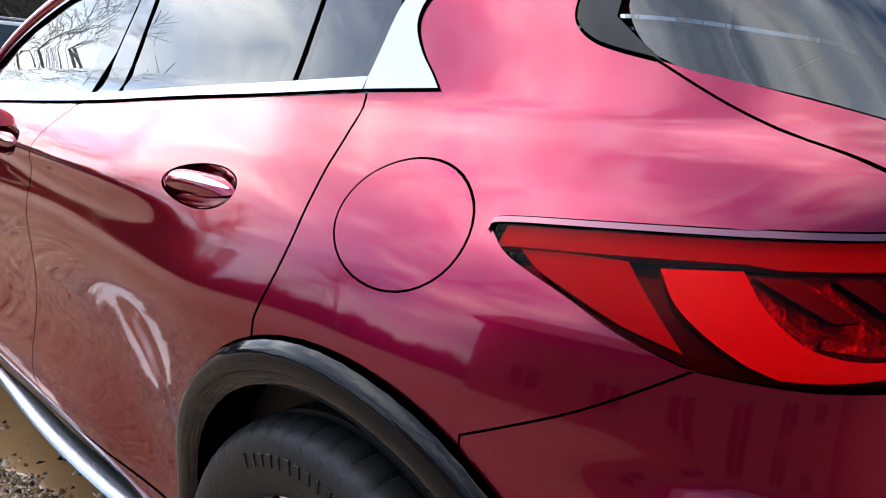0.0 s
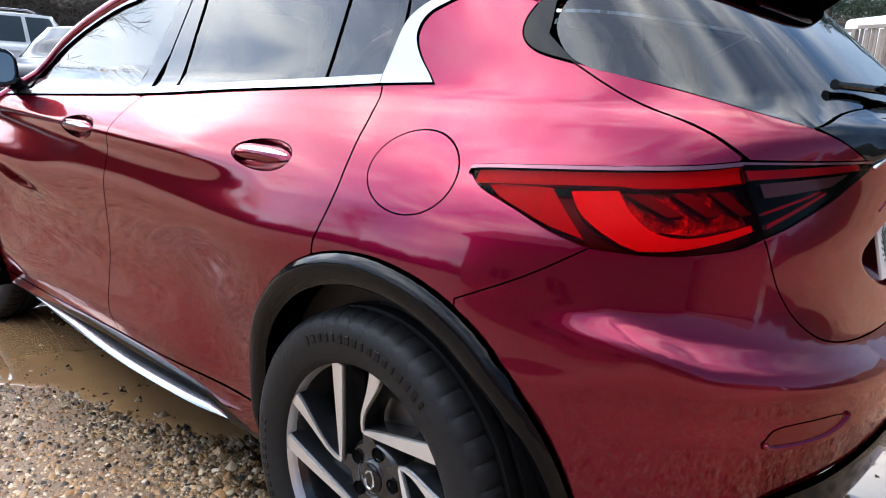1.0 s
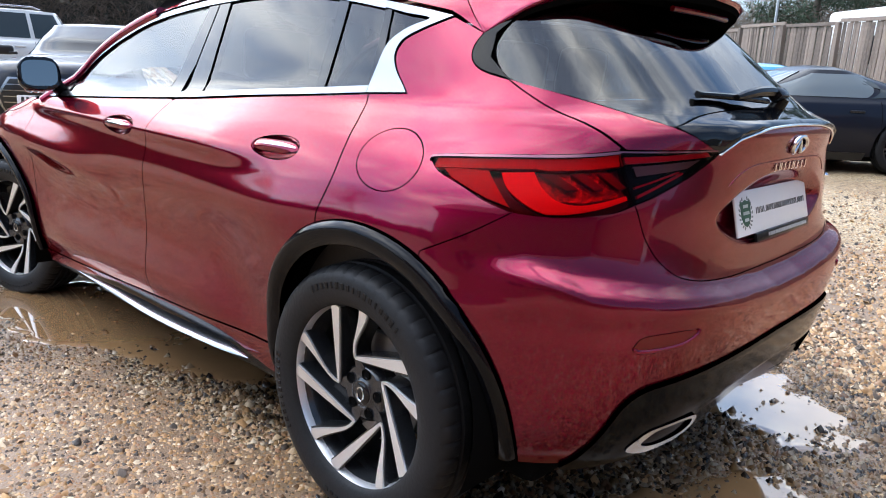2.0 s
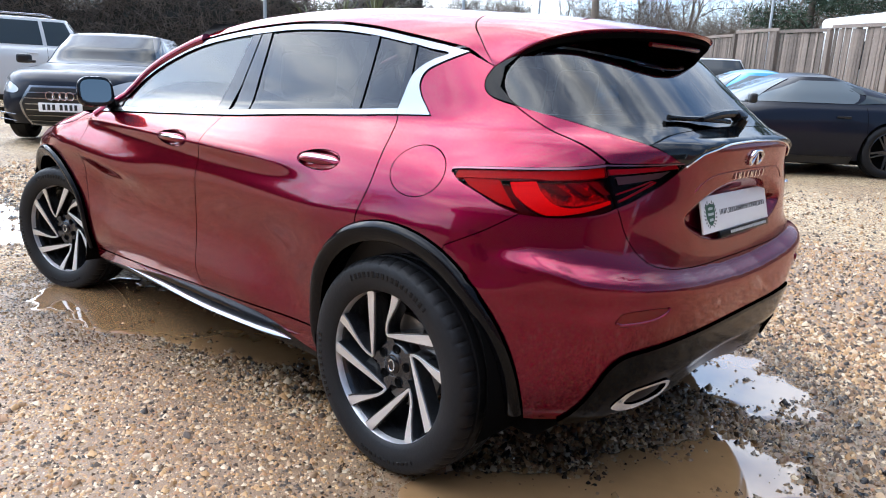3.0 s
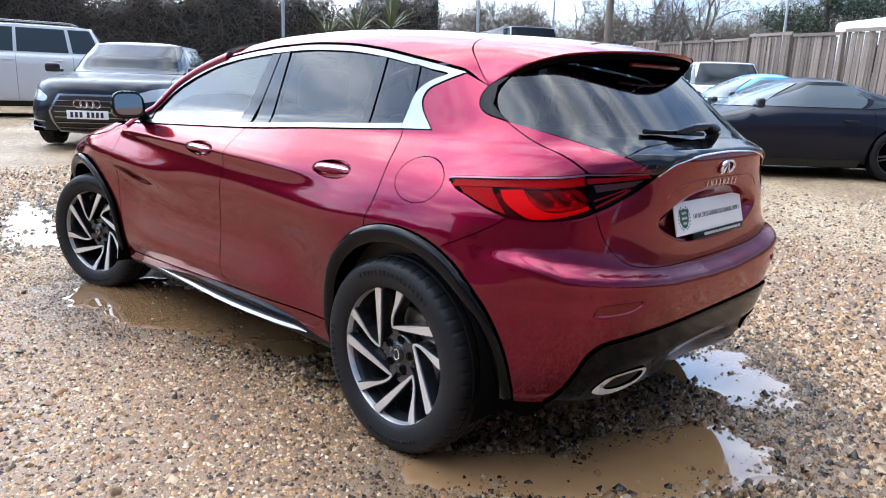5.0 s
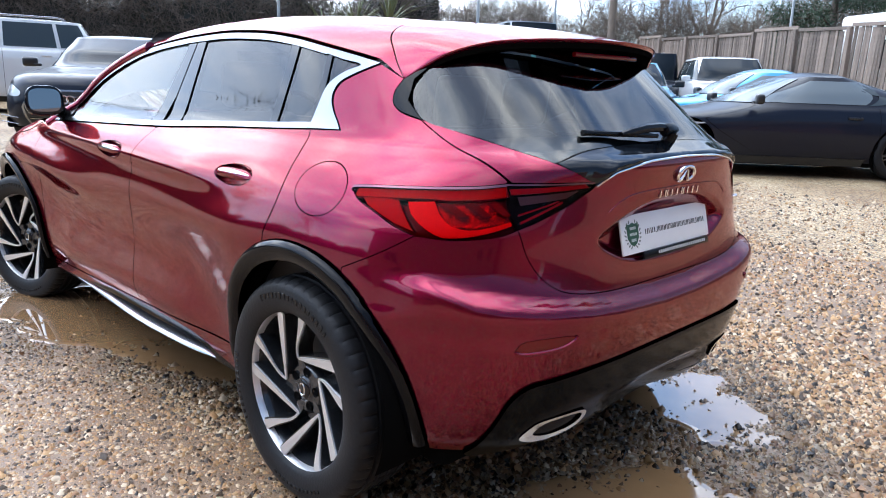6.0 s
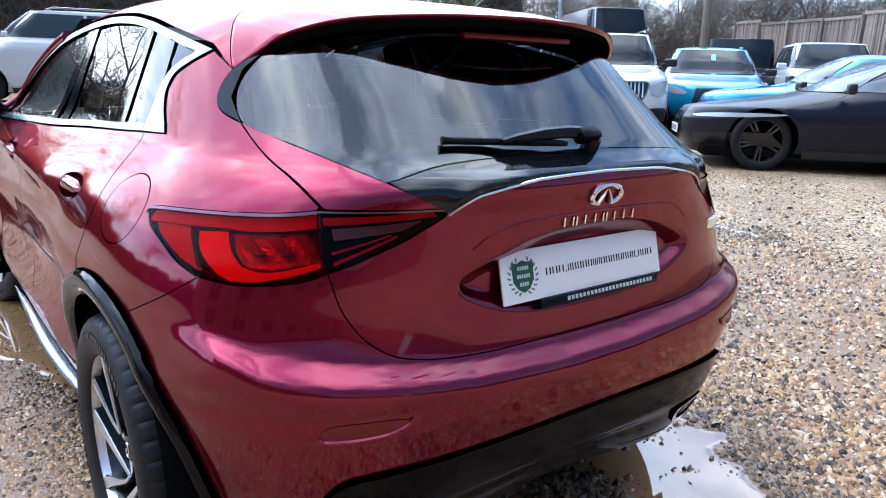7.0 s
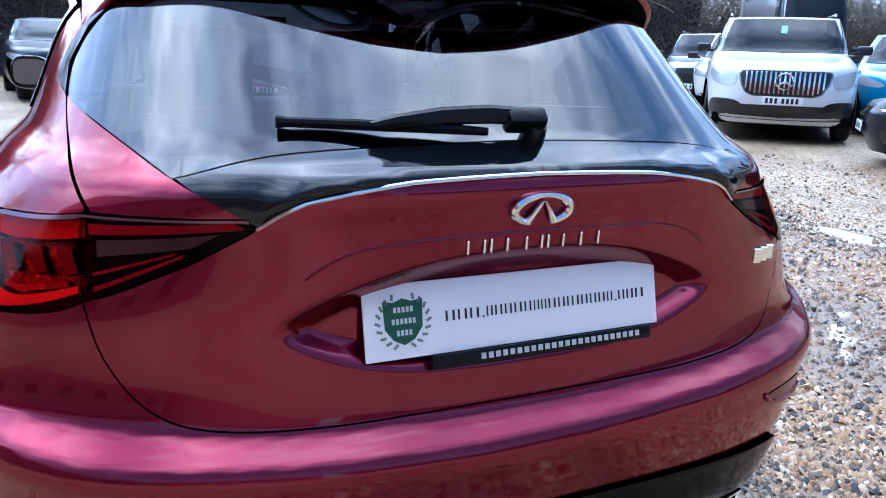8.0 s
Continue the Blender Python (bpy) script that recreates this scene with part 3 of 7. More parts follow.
def build_ground():
    ax = np.concatenate([[-400, -150, -60, -25, -12], np.arange(-8, 14.01, 0.25), [17, 22, 30, 45, 80, 150, 400]])
    ay = np.concatenate([[-400, -150, -80, -45, -30, -22, -18], np.arange(-15, 6.01, 0.25), [9, 14, 25, 60, 150, 400]])
    X, Y = np.meshgrid(ax, ay, indexing="ij")
    Z = ground_z(X, Y)
    verts = np.stack([X, Y, Z], -1).reshape(-1, 3)
    ny = len(ay)
    i, j = np.meshgrid(np.arange(len(ax) - 1), np.arange(ny - 1), indexing="ij")
    a = (i * ny + j).ravel()
    ob = data_part("ground", verts, np.stack([a, a + ny, a + ny + 1, a + 1], 1), GRAVEL)
    tagged(ob, "wet brown gravel yard with muddy patches", "ground", kind="structure")
    # sheets of muddy water, a hair above the gravel bed
    q = 0.022
    gx, gy = np.meshgrid(np.arange(-2.0, 6.8, q), np.arange(-4.6, 2.4, q), indexing="ij")
    w = wet(gx, gy)
    n0, n1 = gx.shape
    idx = np.arange(n0 * n1).reshape(n0, n1)
    full = (w[:-1, :-1] > -0.06) | (w[1:, :-1] > -0.06) | (w[:-1, 1:] > -0.06) | (w[1:, 1:] > -0.06)
    ii, jj = np.where(full)
    faces = np.stack([idx[ii, jj], idx[ii + 1, jj], idx[ii + 1, jj + 1], idx[ii, jj + 1]], 1)
    used, inv = np.unique(faces, return_inverse=True)
    zz = ground_z(gx, gy) + 0.006 + np.clip(w, -0.2, 0) * 0.06
    P = np.stack([gx, gy, zz], -1).reshape(-1, 3)[used]
    tagged(data_part("water", P, inv.reshape(-1, 4), MUD), "shallow muddy brown puddles on the gravel", "puddle", kind="structure")
    # wet mud between the loose stones; its dark also paints the crevices' shade
    q = 0.06
    gx, gy = np.meshgrid(np.arange(-2.4, 3.4, q), np.arange(-4.2, 3.0, q), indexing="ij")
    far = lambda a, b, c, d: np.minimum(np.minimum(gx - a, b - gx), np.minimum(gy - c, d - gy))
    w = np.maximum(far(-1.6, 3.3, 0.5, 3.0), far(-2.4, 2.6, -4.2, 0.8)) - 0.22 + 0.14 * np.sin(5 * gx + 2 * gy) * np.sin(4 * gy - 3 * gx) + 0.05 * np.sin(19 * gx - 13 * gy) + 0.30 * np.sin(1.7 * gx + 0.9 * gy) * np.sin(1.3 * gy - 1.1 * gx) - 0.15
    n0, n1 = gx.shape
    idx = np.arange(n0 * n1).reshape(n0, n1)
    ii, jj = np.where((w[:-1, :-1] > 0) & (w[1:, 1:] > 0))
    faces = np.stack([idx[ii, jj], idx[ii + 1, jj], idx[ii + 1, jj + 1], idx[ii, jj + 1]], 1)
    used, inv = np.unique(faces, return_inverse=True)
    P = np.stack([gx, gy, ground_z(gx, gy) + 0.003], -1).reshape(-1, 3)[used]
    tagged(data_part("mud", P, inv.reshape(-1, 4), BED), "wet mud between the gravel stones, dark for their crevices too", "mud", kind="structure")


build_ground()

# ---- the red car ----
red_car = thing("hatchback_car", "deep red metallic five-door hatchback on wet gravel", "car")

BELT = ((-0.3, 1.122), (0.0, 1.113), (0.13, 1.107), (0.32, 1.096), (0.65, 1.079), (1.03, 1.056), (1.5, 1.038), (1.95, 1.023), (2.2, 1.014))
TOP = ((-0.054, 1.304), (0.011, 1.318), (0.186, 1.350), (0.38, 1.381), (0.586, 1.400), (0.807, 1.406), (1.04, 1.397), (1.25, 1.380), (1.476, 1.350), (1.70, 1.291), (1.916, 1.198), (2.06, 1.080), (2.12, 1.022))


def belt(x):
    return float(spl(x, BELT))


def top(x):
    return float(spl(x, TOP))


def sx(*pts):
    return [RED.at_x(x, z) for x, z in pts]


def sy(*pts):
    return [RED.at_y(y, z) for y, z in pts]


def along(f, x0, x1, n=16, dz=0.0):
    return [RED.at_x(x0 + (x1 - x0) * k / n, f(x0 + (x1 - x0) * k / n) + dz) for k in range(n + 1)]


REAR_SEAM = smooth_line([(0.135, 1.107), (0.098, 1.02), (0.086, 0.913), (0.120, 0.811)], 6)
MID_SEAM = smooth_line([(1.086, 1.048), (1.107, 0.904), (1.135, 0.794), (1.190, 0.62), (1.178, 0.456), (1.146, 0.385), (1.128, 0.351)], 6)
FRONT_SEAM = smooth_line([(2.20, 1.005), (2.21, 0.892), (2.235, 0.749), (2.262, 0.62), (2.258, 0.45), (2.25, 0.278)], 6)
# the doors' lower edge and the red sill's lower edge
SILL = ((0.40, 0.366), (0.78, 0.361), (1.12, 0.351), (1.68, 0.328), (2.26, 0.311))
SILL_LOW = ((0.36, 0.262), (0.43, 0.266), (0.545, 0.287), (0.655, 0.321), (0.757, 0.337), (0.915, 0.342), (1.09, 0.341), (1.28, 0.336), (1.66, 0.302), (1.90, 0.274), (2.30, 0.252))
ARCH_R, ARCH_F = (-0.02, 0.392, 0.418), (2.70, 0.392, 0.418)
TAIL_SEAM = smooth_line([(-0.222, 0.772), (-0.33, 0.826), (-0.413, 0.880)], 5)
LAMP_LOW = smooth_line([(-0.195, 0.968), (-0.222, 0.950), (-0.29, 0.925), (-0.35, 0.900), (-0.414, 0.880)], 4)
LAMP_LOW2 = smooth_line([(0.792, 0.880), (0.738, 0.876), (0.658, 0.889), (0.618, 0.905)], 4)
LAMP_TOP = smooth_line([(-0.195, 0.968), (-0.186, 0.977), (-0.20, 0.984), (-0.30, 0.991), (-0.42, 0.998)], 4)
LAMP_TOP2 = smooth_line([(0.718, 0.998), (0.66, 1.005), (0.612, 1.014)], 4)
GATE_HIGH = smooth_line([(0.606, 1.022), (0.615, 1.040), (0.624, 1.066), (0.632, 1.11), (0.634, 1.157)], 5)
GATE_LOW = smooth_line([(0.618, 0.905), (0.598, 0.83), (0.55, 0.765), (0.47, 0.733), (0.29, 0.716), (0.0, 0.711)], 5)
FIN_OUT = smooth_line([(-0.250, 1.157), (-0.185, 1.174), (-0.150, 1.198), (-0.140, 1.230), (-0.150, 1.264)], 4)


def lower_arch(c, a0, a1):
    return arc(*c, a0, a1)


# near-black shell behind the panels: its colour draws the shade in the gaps
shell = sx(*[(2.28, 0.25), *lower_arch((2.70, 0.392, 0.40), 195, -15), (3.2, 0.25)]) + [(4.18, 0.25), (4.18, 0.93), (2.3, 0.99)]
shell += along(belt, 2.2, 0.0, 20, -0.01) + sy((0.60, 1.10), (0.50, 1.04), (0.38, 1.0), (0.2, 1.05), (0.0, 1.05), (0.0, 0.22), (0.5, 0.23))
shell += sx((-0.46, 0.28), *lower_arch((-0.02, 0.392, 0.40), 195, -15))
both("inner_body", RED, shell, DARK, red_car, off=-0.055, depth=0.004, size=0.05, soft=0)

# doors, each with an oval cup cut for its handle
CUPS = ((0.364, 0.953, 0.104, 0.0305), (1.330, 0.950, 0.124, 0.0325))


def handle_oval(hx, hz, a, b, n=36):
    return [RED.at_x(hx + a * math.cos(t) * (1 + 0.06 * math.sin(t)), hz + b * math.sin(t) * (1 - 0.14 * math.cos(t))) for t in np.linspace(0, 2 * math.pi, n, endpoint=False)]


rear_door = REAR_SEAM + arc(*ARCH_R, 70, -3.5, 14) + [(x, float(spl(x, SILL))) for x in (0.42, 0.6, 0.78, 0.95)] + MID_SEAM[::-1]
rd = both("rear_door", RED, sx(*rear_door) + along(belt, 1.07, 0.15, 14), RED_PAINT, red_car, size=0.014, size_z=0.008, holes=[handle_oval(*CUPS[0])])
front_door = MID_SEAM + [(x, float(spl(x, SILL))) for x in (1.3, 1.5, 1.68, 2.0, 2.25)] + [p for p in FRONT_SEAM[::-1] if p[1] > 0.32] + [(2.19, 1.012)]
fd = both("front_door", RED, sx(*front_door) + along(belt, 2.18, 1.10, 14), RED_PAINT, red_car, size=0.014, size_z=0.008, holes=[handle_oval(*CUPS[1])])

# quarter panel, with the round filler flap set in it
flap = [RED.at_x(-0.07 + 0.096 * math.cos(a) + 0.012 * math.sin(a), 0.961 + 0.070 * math.sin(a)) for a in np.linspace(0, 2 * math.pi, 40, endpoint=False)]
C_OUT = smooth_line([(0.004, 1.113), (0.022, 1.130), (0.060, 1.165), (0.085, 1.205), (0.076, 1.243), (0.03, 1.270), (-0.054, 1.304)], 5)
quarter = sx(*REAR_SEAM) + sx(*arc(*ARCH_R, 70, 119, 10)) + sx(*TAIL_SEAM) + sx(*LAMP_LOW[::-1]) + sx(*LAMP_TOP) + sy(*LAMP_TOP2, *GATE_HIGH) + sx(*FIN_OUT) + sx((-0.10, 1.285)) + sx(*C_OUT[::-1])
both("quarter_panel", RED, quarter, RED_PAINT, red_car, holes=[flap], size=0.016)
both("filler_flap", RED, flap, RED_PAINT, red_car, gap=0.0006, label="round red fuel filler flap")

# front wing and bonnet
wing = FRONT_SEAM + arc(*ARCH_F, 180, 0, 24)
both("front_wing", RED, sx(*wing) + sx((3.2, 0.25)) + [(4.18, 0.25), (4.18, 0.80), (2.9, 0.90), (2.5, 0.95)] + sx((2.21, 1.008)), RED_PAINT, red_car, size=0.03)
panel("bonnet", RED, [(2.25, 1.005), (2.5, 0.953), (2.9, 0.903), (4.185, 0.803), (5.47, 0.903), (5.87, 0.953), (6.12, 1.005), (4.185, 1.015)], RED_PAINT, red_car, size=0.05)

# tail
bumper_half = sx(*arc(*ARCH_R, 119, 196, 18)[::-1]) + sx(*TAIL_SEAM) + sy(*LAMP_LOW2, *GATE_LOW)
low_half = smooth_line([(0.0, 0.532), (0.30, 0.531), (0.45, 0.528), (0.55, 0.521), (0.615, 0.508), (0.648, 0.470), (0.660, 0.40), (0.668, 0.33), (0.676, 0.284)], 4)


def twin(pts):
    """The same (s, z) line on the other side of the tail."""
    m = RED.xr - RED.LP * math.pi / 2
    return [(2 * m - s, z) for s, z in pts[::-1]]


panel("rear_bumper", RED, bumper_half + twin(bumper_half)[1:] + twin(sy(*low_half)) + sy(*low_half)[1:], RED_PAINT, red_car, size=0.014, size_z=0.007, gap=0.0005)
val = sy(*low_half[::-1]) + twin(sy(*low_half[::-1]))[1:]
low_edge = sy((0.66, 0.272), (0.5, 0.315), (0.2, 0.325))
panel("rear_valance", RED, val + twin(low_edge) + low_edge[::-1], VALANCE, red_car, off=0.002, size=0.02, size_z=0.008, label="black plastic rear valance",
      swell=lambda s, z: 0.010 * step(z, 0.545, 0.520) - 0.03 * bump(s, -1.385, 0.40) * step(z, 0.44, 0.38))

arch_line = smooth_line([(0.403, 1.009), (0.343, 1.044), (0.201, 1.066), (0.0, 1.071)], 6)
lamp_in_low = [(0.616, 0.907), (0.575, 0.922), (0.482, 0.962), (0.408, 1.003)]
gate_half = sy(*GATE_LOW[::-1], *lamp_in_low, *arch_line)
panel("tailgate", RED, gate_half + twin(gate_half)[1:-1], RED_PAINT, red_car, size=0.009, size_z=0.0045)
wing_in = sy((0.410, 1.020), (0.602, 1.016), *GATE_HIGH, (0.57, 1.112), (0.497, 1.068))
both("tailgate_side", RED, wing_in, RED_PAINT, red_car)
glass_low = smooth_line([(0.498, 1.068), (0.37, 1.096), (0.2, 1.108), (0.0, 1.113)], 5)
lip = sy((0.498, 1.066), *arch_line)
panel("tailgate_lip", RED, lip + twin(lip)[1:] + twin(sy(*glass_low))[::-1] + sy(*glass_low)[::-1][1:], BLACK_GLOSS, red_car, off=0.002, size=0.016, size_z=0.008, label="gloss black panel under the rear glass")
g_side = smooth_line([(0.498, 1.066), (0.588, 1.122), (0.630, 1.150), (0.621, 1.205), (0.588, 1.262), (0.535, 1.312), (0.44, 1.355), (0.3, 1.372)], 4)
gl = sy(*glass_low[::-1], *g_side)
panel("rear_glass", RED, gl + twin(gl)[1:], REAR_GLASS, red_car, size=0.03, gap=0.001, label="dark tinted rear window")
fin = sx(*FIN_OUT, (-0.20, 1.312)) + sy((0.541, 1.312), (0.593, 1.262), (0.625, 1.205), (0.634, 1.150))
both("pillar_fin", RED, fin, TRIM_GLOSS, red_car, off=0.003, label="gloss black pillar fin")


# roof and spoiler
def roof_edge(x):
    z = np.where(np.asarray(x) > -0.054, spl(x, TOP) + 0.012, spl(x, ((-0.15, 1.264), (-0.10, 1.289), (-0.054, 1.316))))
    return RED.point(np.array([RED.at_x(float(a), float(b))[0] for a, b in zip(np.atleast_1d(x), np.atleast_1d(z))]), np.atleast_1d(z))[:, 1], np.atleast_1d(z)


CROWN = ((-0.2, 1.440), (0.05, 1.455), (0.4, 1.480), (0.8, 1.492), (1.2, 1.482), (1.5, 1.452), (1.6, 1.43))


def roof_point(x, v):
    ye, ze = roof_edge(x)
    return np.stack([x, v * ye, ze + (spl(x, CROWN) - ze) * (1 - np.abs(v) ** 4.5)], -1)


def grid_part(name, P, mat, parent, label="", flip=False, sharp=60):
    n0, n1 = P.shape[:2]
    i, j = np.meshgrid(np.arange(n0 - 1), np.arange(n1 - 1), indexing="ij")
    a = (i * n1 + j).ravel()
    f = np.stack([a, a + n1, a + n1 + 1, a + 1], 1)
    return data_part(name, P.reshape(-1, 3), f[:, ::-1] if flip else f, mat, parent, label, sharp=sharp)


vv = np.linspace(-1, 1, 61)
vv = np.sign(vv) * (1 - (1 - np.abs(vv)) ** 1.5)
seam_x = 0.045 - 0.19 * np.abs(vv) ** 10
rows = []
for u in np.linspace(0, 1, 50):
    rows.append(roof_point(seam_x + (1.52 - seam_x) * u, vv))
R = np.array(rows)
rim = R.copy()
grid_part("roof", np.concatenate([R[:1] - (0, 0, 0.02), R, R[-1:] - (0, 0, 0.03)]), RED_PAINT, red_car)
back = smooth_line([(-0.150, 0.603, 1.264), (-0.200, 0.566, 1.304), (-0.262, 0.528, 1.342), (-0.332, 0.436, 1.373), (-0.405, 0.310, 1.387), (-0.451, 0.155, 1.394), (-0.467, 0.0, 1.396)], 5)
back = np.array(back)
back = np.concatenate([back * (1, -1, 1), back[::-1][1:]])
D, tt = R[0], np.linspace(0, 1, len(back))
back = np.stack([np.interp(np.linspace(0, 1, len(vv)), tt, back[:, k]) for k in range(3)], 1)
us = np.linspace(0, 1, 14)[:, None, None]
SP = (D - (0.007, 0, 0)) * (1 - us) + back * us
SP[..., 2] += 0.010 * np.sin(np.pi * us[..., 0]) * (1 - np.abs(vv) ** 4)
lip1, lip2 = back + (0.001, 0, -0.005), back * (1, 0.99, 1) + (0.008, 0, -0.011)
SP = np.concatenate([SP[:1] - (0, 0, 0.02), SP, lip1[None], lip2[None]])
spoiler = grid_part("roof_spoiler", SP[::-1], RED_PAINT, red_car, "red roof spoiler over the rear window")
inn = np.stack([np.interp(np.abs(lip2[:, 1]), [0, 0.3, 0.55, 0.62], [-0.325, -0.310, -0.212, -0.165]), lip2[:, 1] * 0.94, np.interp(np.abs(lip2[:, 1]), [0, 0.3, 0.5, 0.62], [1.368, 1.363, 1.316, 1.258])], 1)
drop = (1 - np.abs(vv) ** 3)[:, None] * np.array((0, 0, -0.010))
under = np.array([lip2, lip2 + (0.006, 0, -0.012) + drop * 0.35, lip2 * 0.65 + inn * 0.35 + drop, lip2 * 0.3 + inn * 0.7 + drop * 0.7, inn])
grid_part("spoiler_underside", under[::-1], DARK, red_car, "black spoiler underside")
bm = bmesh.new()
tube(bm, [(-0.424 + 0.35 * y * y, y, 1.351) for y in np.linspace(-0.17, 0.17, 12)], 0.008, 8)
part("high_brake_light", bm, LAMP_DEEP, spoiler, "dark red high brake light")
# pillars and windscreen
for k in (1, -1):
    bm = bmesh.new()
    px = np.linspace(1.48, 2.16, 14)
    ye, ze = roof_edge(px)
    tube(bm, [(a, k * (b - 0.012), c - 0.004) for a, b, c in zip(px, ye, ze)], 0.028, 10)
    part("windscreen_pillar", bm, RED_PAINT, red_car)
scr = np.array([[(1.50 + 0.02 - 0.0 + (2.16 - 1.50) * u + (0.30 * u + 0.03) * (1 - abs(v) ** 2.4), v * (0.555 + 0.19 * u), (1.432 - 0.415 * u) + 0.02 * (1 - v * v)) for v in np.linspace(-1, 1, 17)] for u in np.linspace(0, 1, 10)])
grid_part("windscreen", scr, CLEAR, red_car, "clear windscreen")

# ---- the red car's glass, trim, lamps and fittings ----
def strip(name, low, high, mat, off=0.003, depth=0.008, size=0.02, label="", parent=red_car, gap=0.0, swell=None):
    return both(name, RED, low + high[::-1], mat, parent, off=off, depth=depth, size=size, label=label, gap=gap, swell=swell, soft=0.001)


# window chrome
strip("belt_chrome", along(belt, 0.14, 2.14, 40, 0.001), along(belt, 0.14, 2.14, 40, 0.019), SATIN_CHROME, 0.005, size=0.03, label="satin chrome strip along the window sill")
strip("window_chrome", along(top, 0.172, 2.09, 60, -0.020), along(top, 0.172, 2.09, 60), SATIN_CHROME, 0.004, size=0.03, label="satin chrome strip round the windows")
c_in = smooth_line([(0.172, 1.331), (0.095, 1.314), (0.012, 1.299), (0.06, 1.280), (0.103, 1.255), (0.126, 1.226), (0.134, 1.175), (0.140, 1.126)], 4)
c_piece = sx(*C_OUT) + along(top, -0.03, 0.170, 8) + sx(*c_in) + sx((0.138, 1.108))
both("quarter_chrome", RED, c_piece, SATIN_CHROME, red_car, off=0.005, depth=0.01, size=0.015, gap=0.0, label="kinked satin chrome window corner")
# side glass
win_low = [(x, belt(x) + 0.017) for x in np.linspace(1.19, 2.10, 14)]
front_win = sx(*win_low) + along(top, 2.085, 1.10, 22, -0.018)
both("front_window", RED, front_win, FRONT_GLASS, red_car, off=-0.005, depth=0.004, size=0.05, gap=0, label="tinted front door glass")
rear_win = sx((0.96, belt(0.96) + 0.017), (0.36, belt(0.36) + 0.017)) + along(top, 0.375, 0.975, 12, -0.018)
both("rear_window", RED, rear_win, SIDE_GLASS, red_car, off=-0.005, depth=0.004, size=0.05, gap=0, label="tinted rear door glass")
quarter_win = sx((0.325, belt(0.325) + 0.017), (0.148, belt(0.148) + 0.017), (0.172, 1.332)) + along(top, 0.19, 0.335, 5, -0.018)
both("door_quarter_window", RED, quarter_win, SIDE_GLASS, red_car, off=-0.005, depth=0.004, size=0.05, gap=0, label="small tinted rear door quarter glass")
both("fixed_quarter_window", RED, sx(*[(0.132, 1.20), *c_in[::-1][8:], (0.160, 1.331)])[:], SIDE_GLASS, red_car, off=-0.005, depth=0.004, size=0.04, gap=0, label="tinted fixed quarter glass")
both("window_bar", RED, sx((0.362, belt(0.36) + 0.015), (0.323, belt(0.32) + 0.015)) + along(top, 0.333, 0.378, 3, -0.018), BLACK_GLOSS, red_car, off=0.0, gap=0, depth=0.02)
both("window_bar", RED, sx((0.150, belt(0.15) + 0.015), (0.128, belt(0.13) + 0.015), (0.130, 1.2), (0.152, 1.331), (0.176, 1.334)), BLACK_GLOSS, red_car, off=0.0, gap=0, depth=0.02)
both("centre_pillar_front", RED, sx((1.195, belt(1.19) + 0.015), (1.085, belt(1.08) + 0.015)) + along(top, 1.043, 1.108, 4, -0.018), BLACK_GLOSS, red_car, off=0.0, depth=0.03)
both("centre_pillar_rear", RED, sx((1.08, belt(1.08) + 0.015), (0.955, belt(0.95) + 0.015)) + along(top, 0.972, 1.038, 4, -0.018), BLACK_GLOSS, red_car, off=0.0, depth=0.03)
both("mirror_triangle", RED, sx((2.10, belt(2.1) + 0.015), (1.98, belt(1.98) + 0.015)) + along(top, 2.03, 2.09, 4, -0.018), BLACK_TRIM, red_car, off=0.001)

# sills
sill_xs = np.linspace(0.405, 2.27, 48)
sill_high = [RED.at_x(x, float(spl(x, SILL)) - 0.0045) for x in sill_xs]
sill_low = [RED.at_x(0.386, 0.268)] + [RED.at_x(x, float(spl(x, SILL_LOW))) for x in sill_xs]
strip("sill", sill_low, sill_high, RED_PAINT, 0.0, 0.012, 0.02)
clad_low = [RED.at_x(x, 0.215) for x in np.linspace(0.36, 2.30, 30)]
clad_high = [RED.at_x(x, float(spl(x, SILL_LOW)) - 0.001) for x in np.linspace(0.38, 2.29, 48)]
strip("sill_cladding", clad_low, clad_high, BLACK_TRIM, -0.006, 0.03, 0.02, "black sill cladding", swell=lambda s, z: -0.012 * step(z, 0.31, 0.26))
# a leaf-shaped blade lying below the doors
for k in (1, -1):
    bm = bmesh.new()
    n = 30
    xs = np.linspace(0.53, 1.88, n)
    far_y = spl(xs, ((0.53, 0.856), (0.75, 0.872), (1.10, 0.880), (1.45, 0.873), (1.88, 0.857)))
    far_z = spl(xs, ((0.53, 0.286), (0.75, 0.281), (1.10, 0.277), (1.45, 0.281), (1.88, 0.286)))
    wide = spl(xs, ((0.53, 0.002), (0.66, 0.034), (0.82, 0.050), (1.20, 0.047), (1.50, 0.030), (1.88, 0.002)))
    rows_ = []
    for part_w, lift in ((1.0, 0.010), (0.65, 0.010), (0.3, 0.006), (0.1, 0.001), (0.0, -0.006), (0.15, -0.010), (1.0, -0.006)):
        rows_.append([bm.verts.new((x, k * (y - part_w * w), z + lift * min(1, w / 0.03))) for x, y, z, w in zip(xs, far_y, far_z, wide)])
    for p, q in zip(rows_, rows_[1:] + rows_[:1]):
        for i in range(n - 1):
            bm.faces.new((p[i], p[i + 1], q[i + 1], q[i])).smooth = True
    bmesh.ops.recalc_face_normals(bm, faces=bm.faces)
    part("sill_chrome", bm, SATIN_CHROME, red_car, "satin chrome blade along the sill")

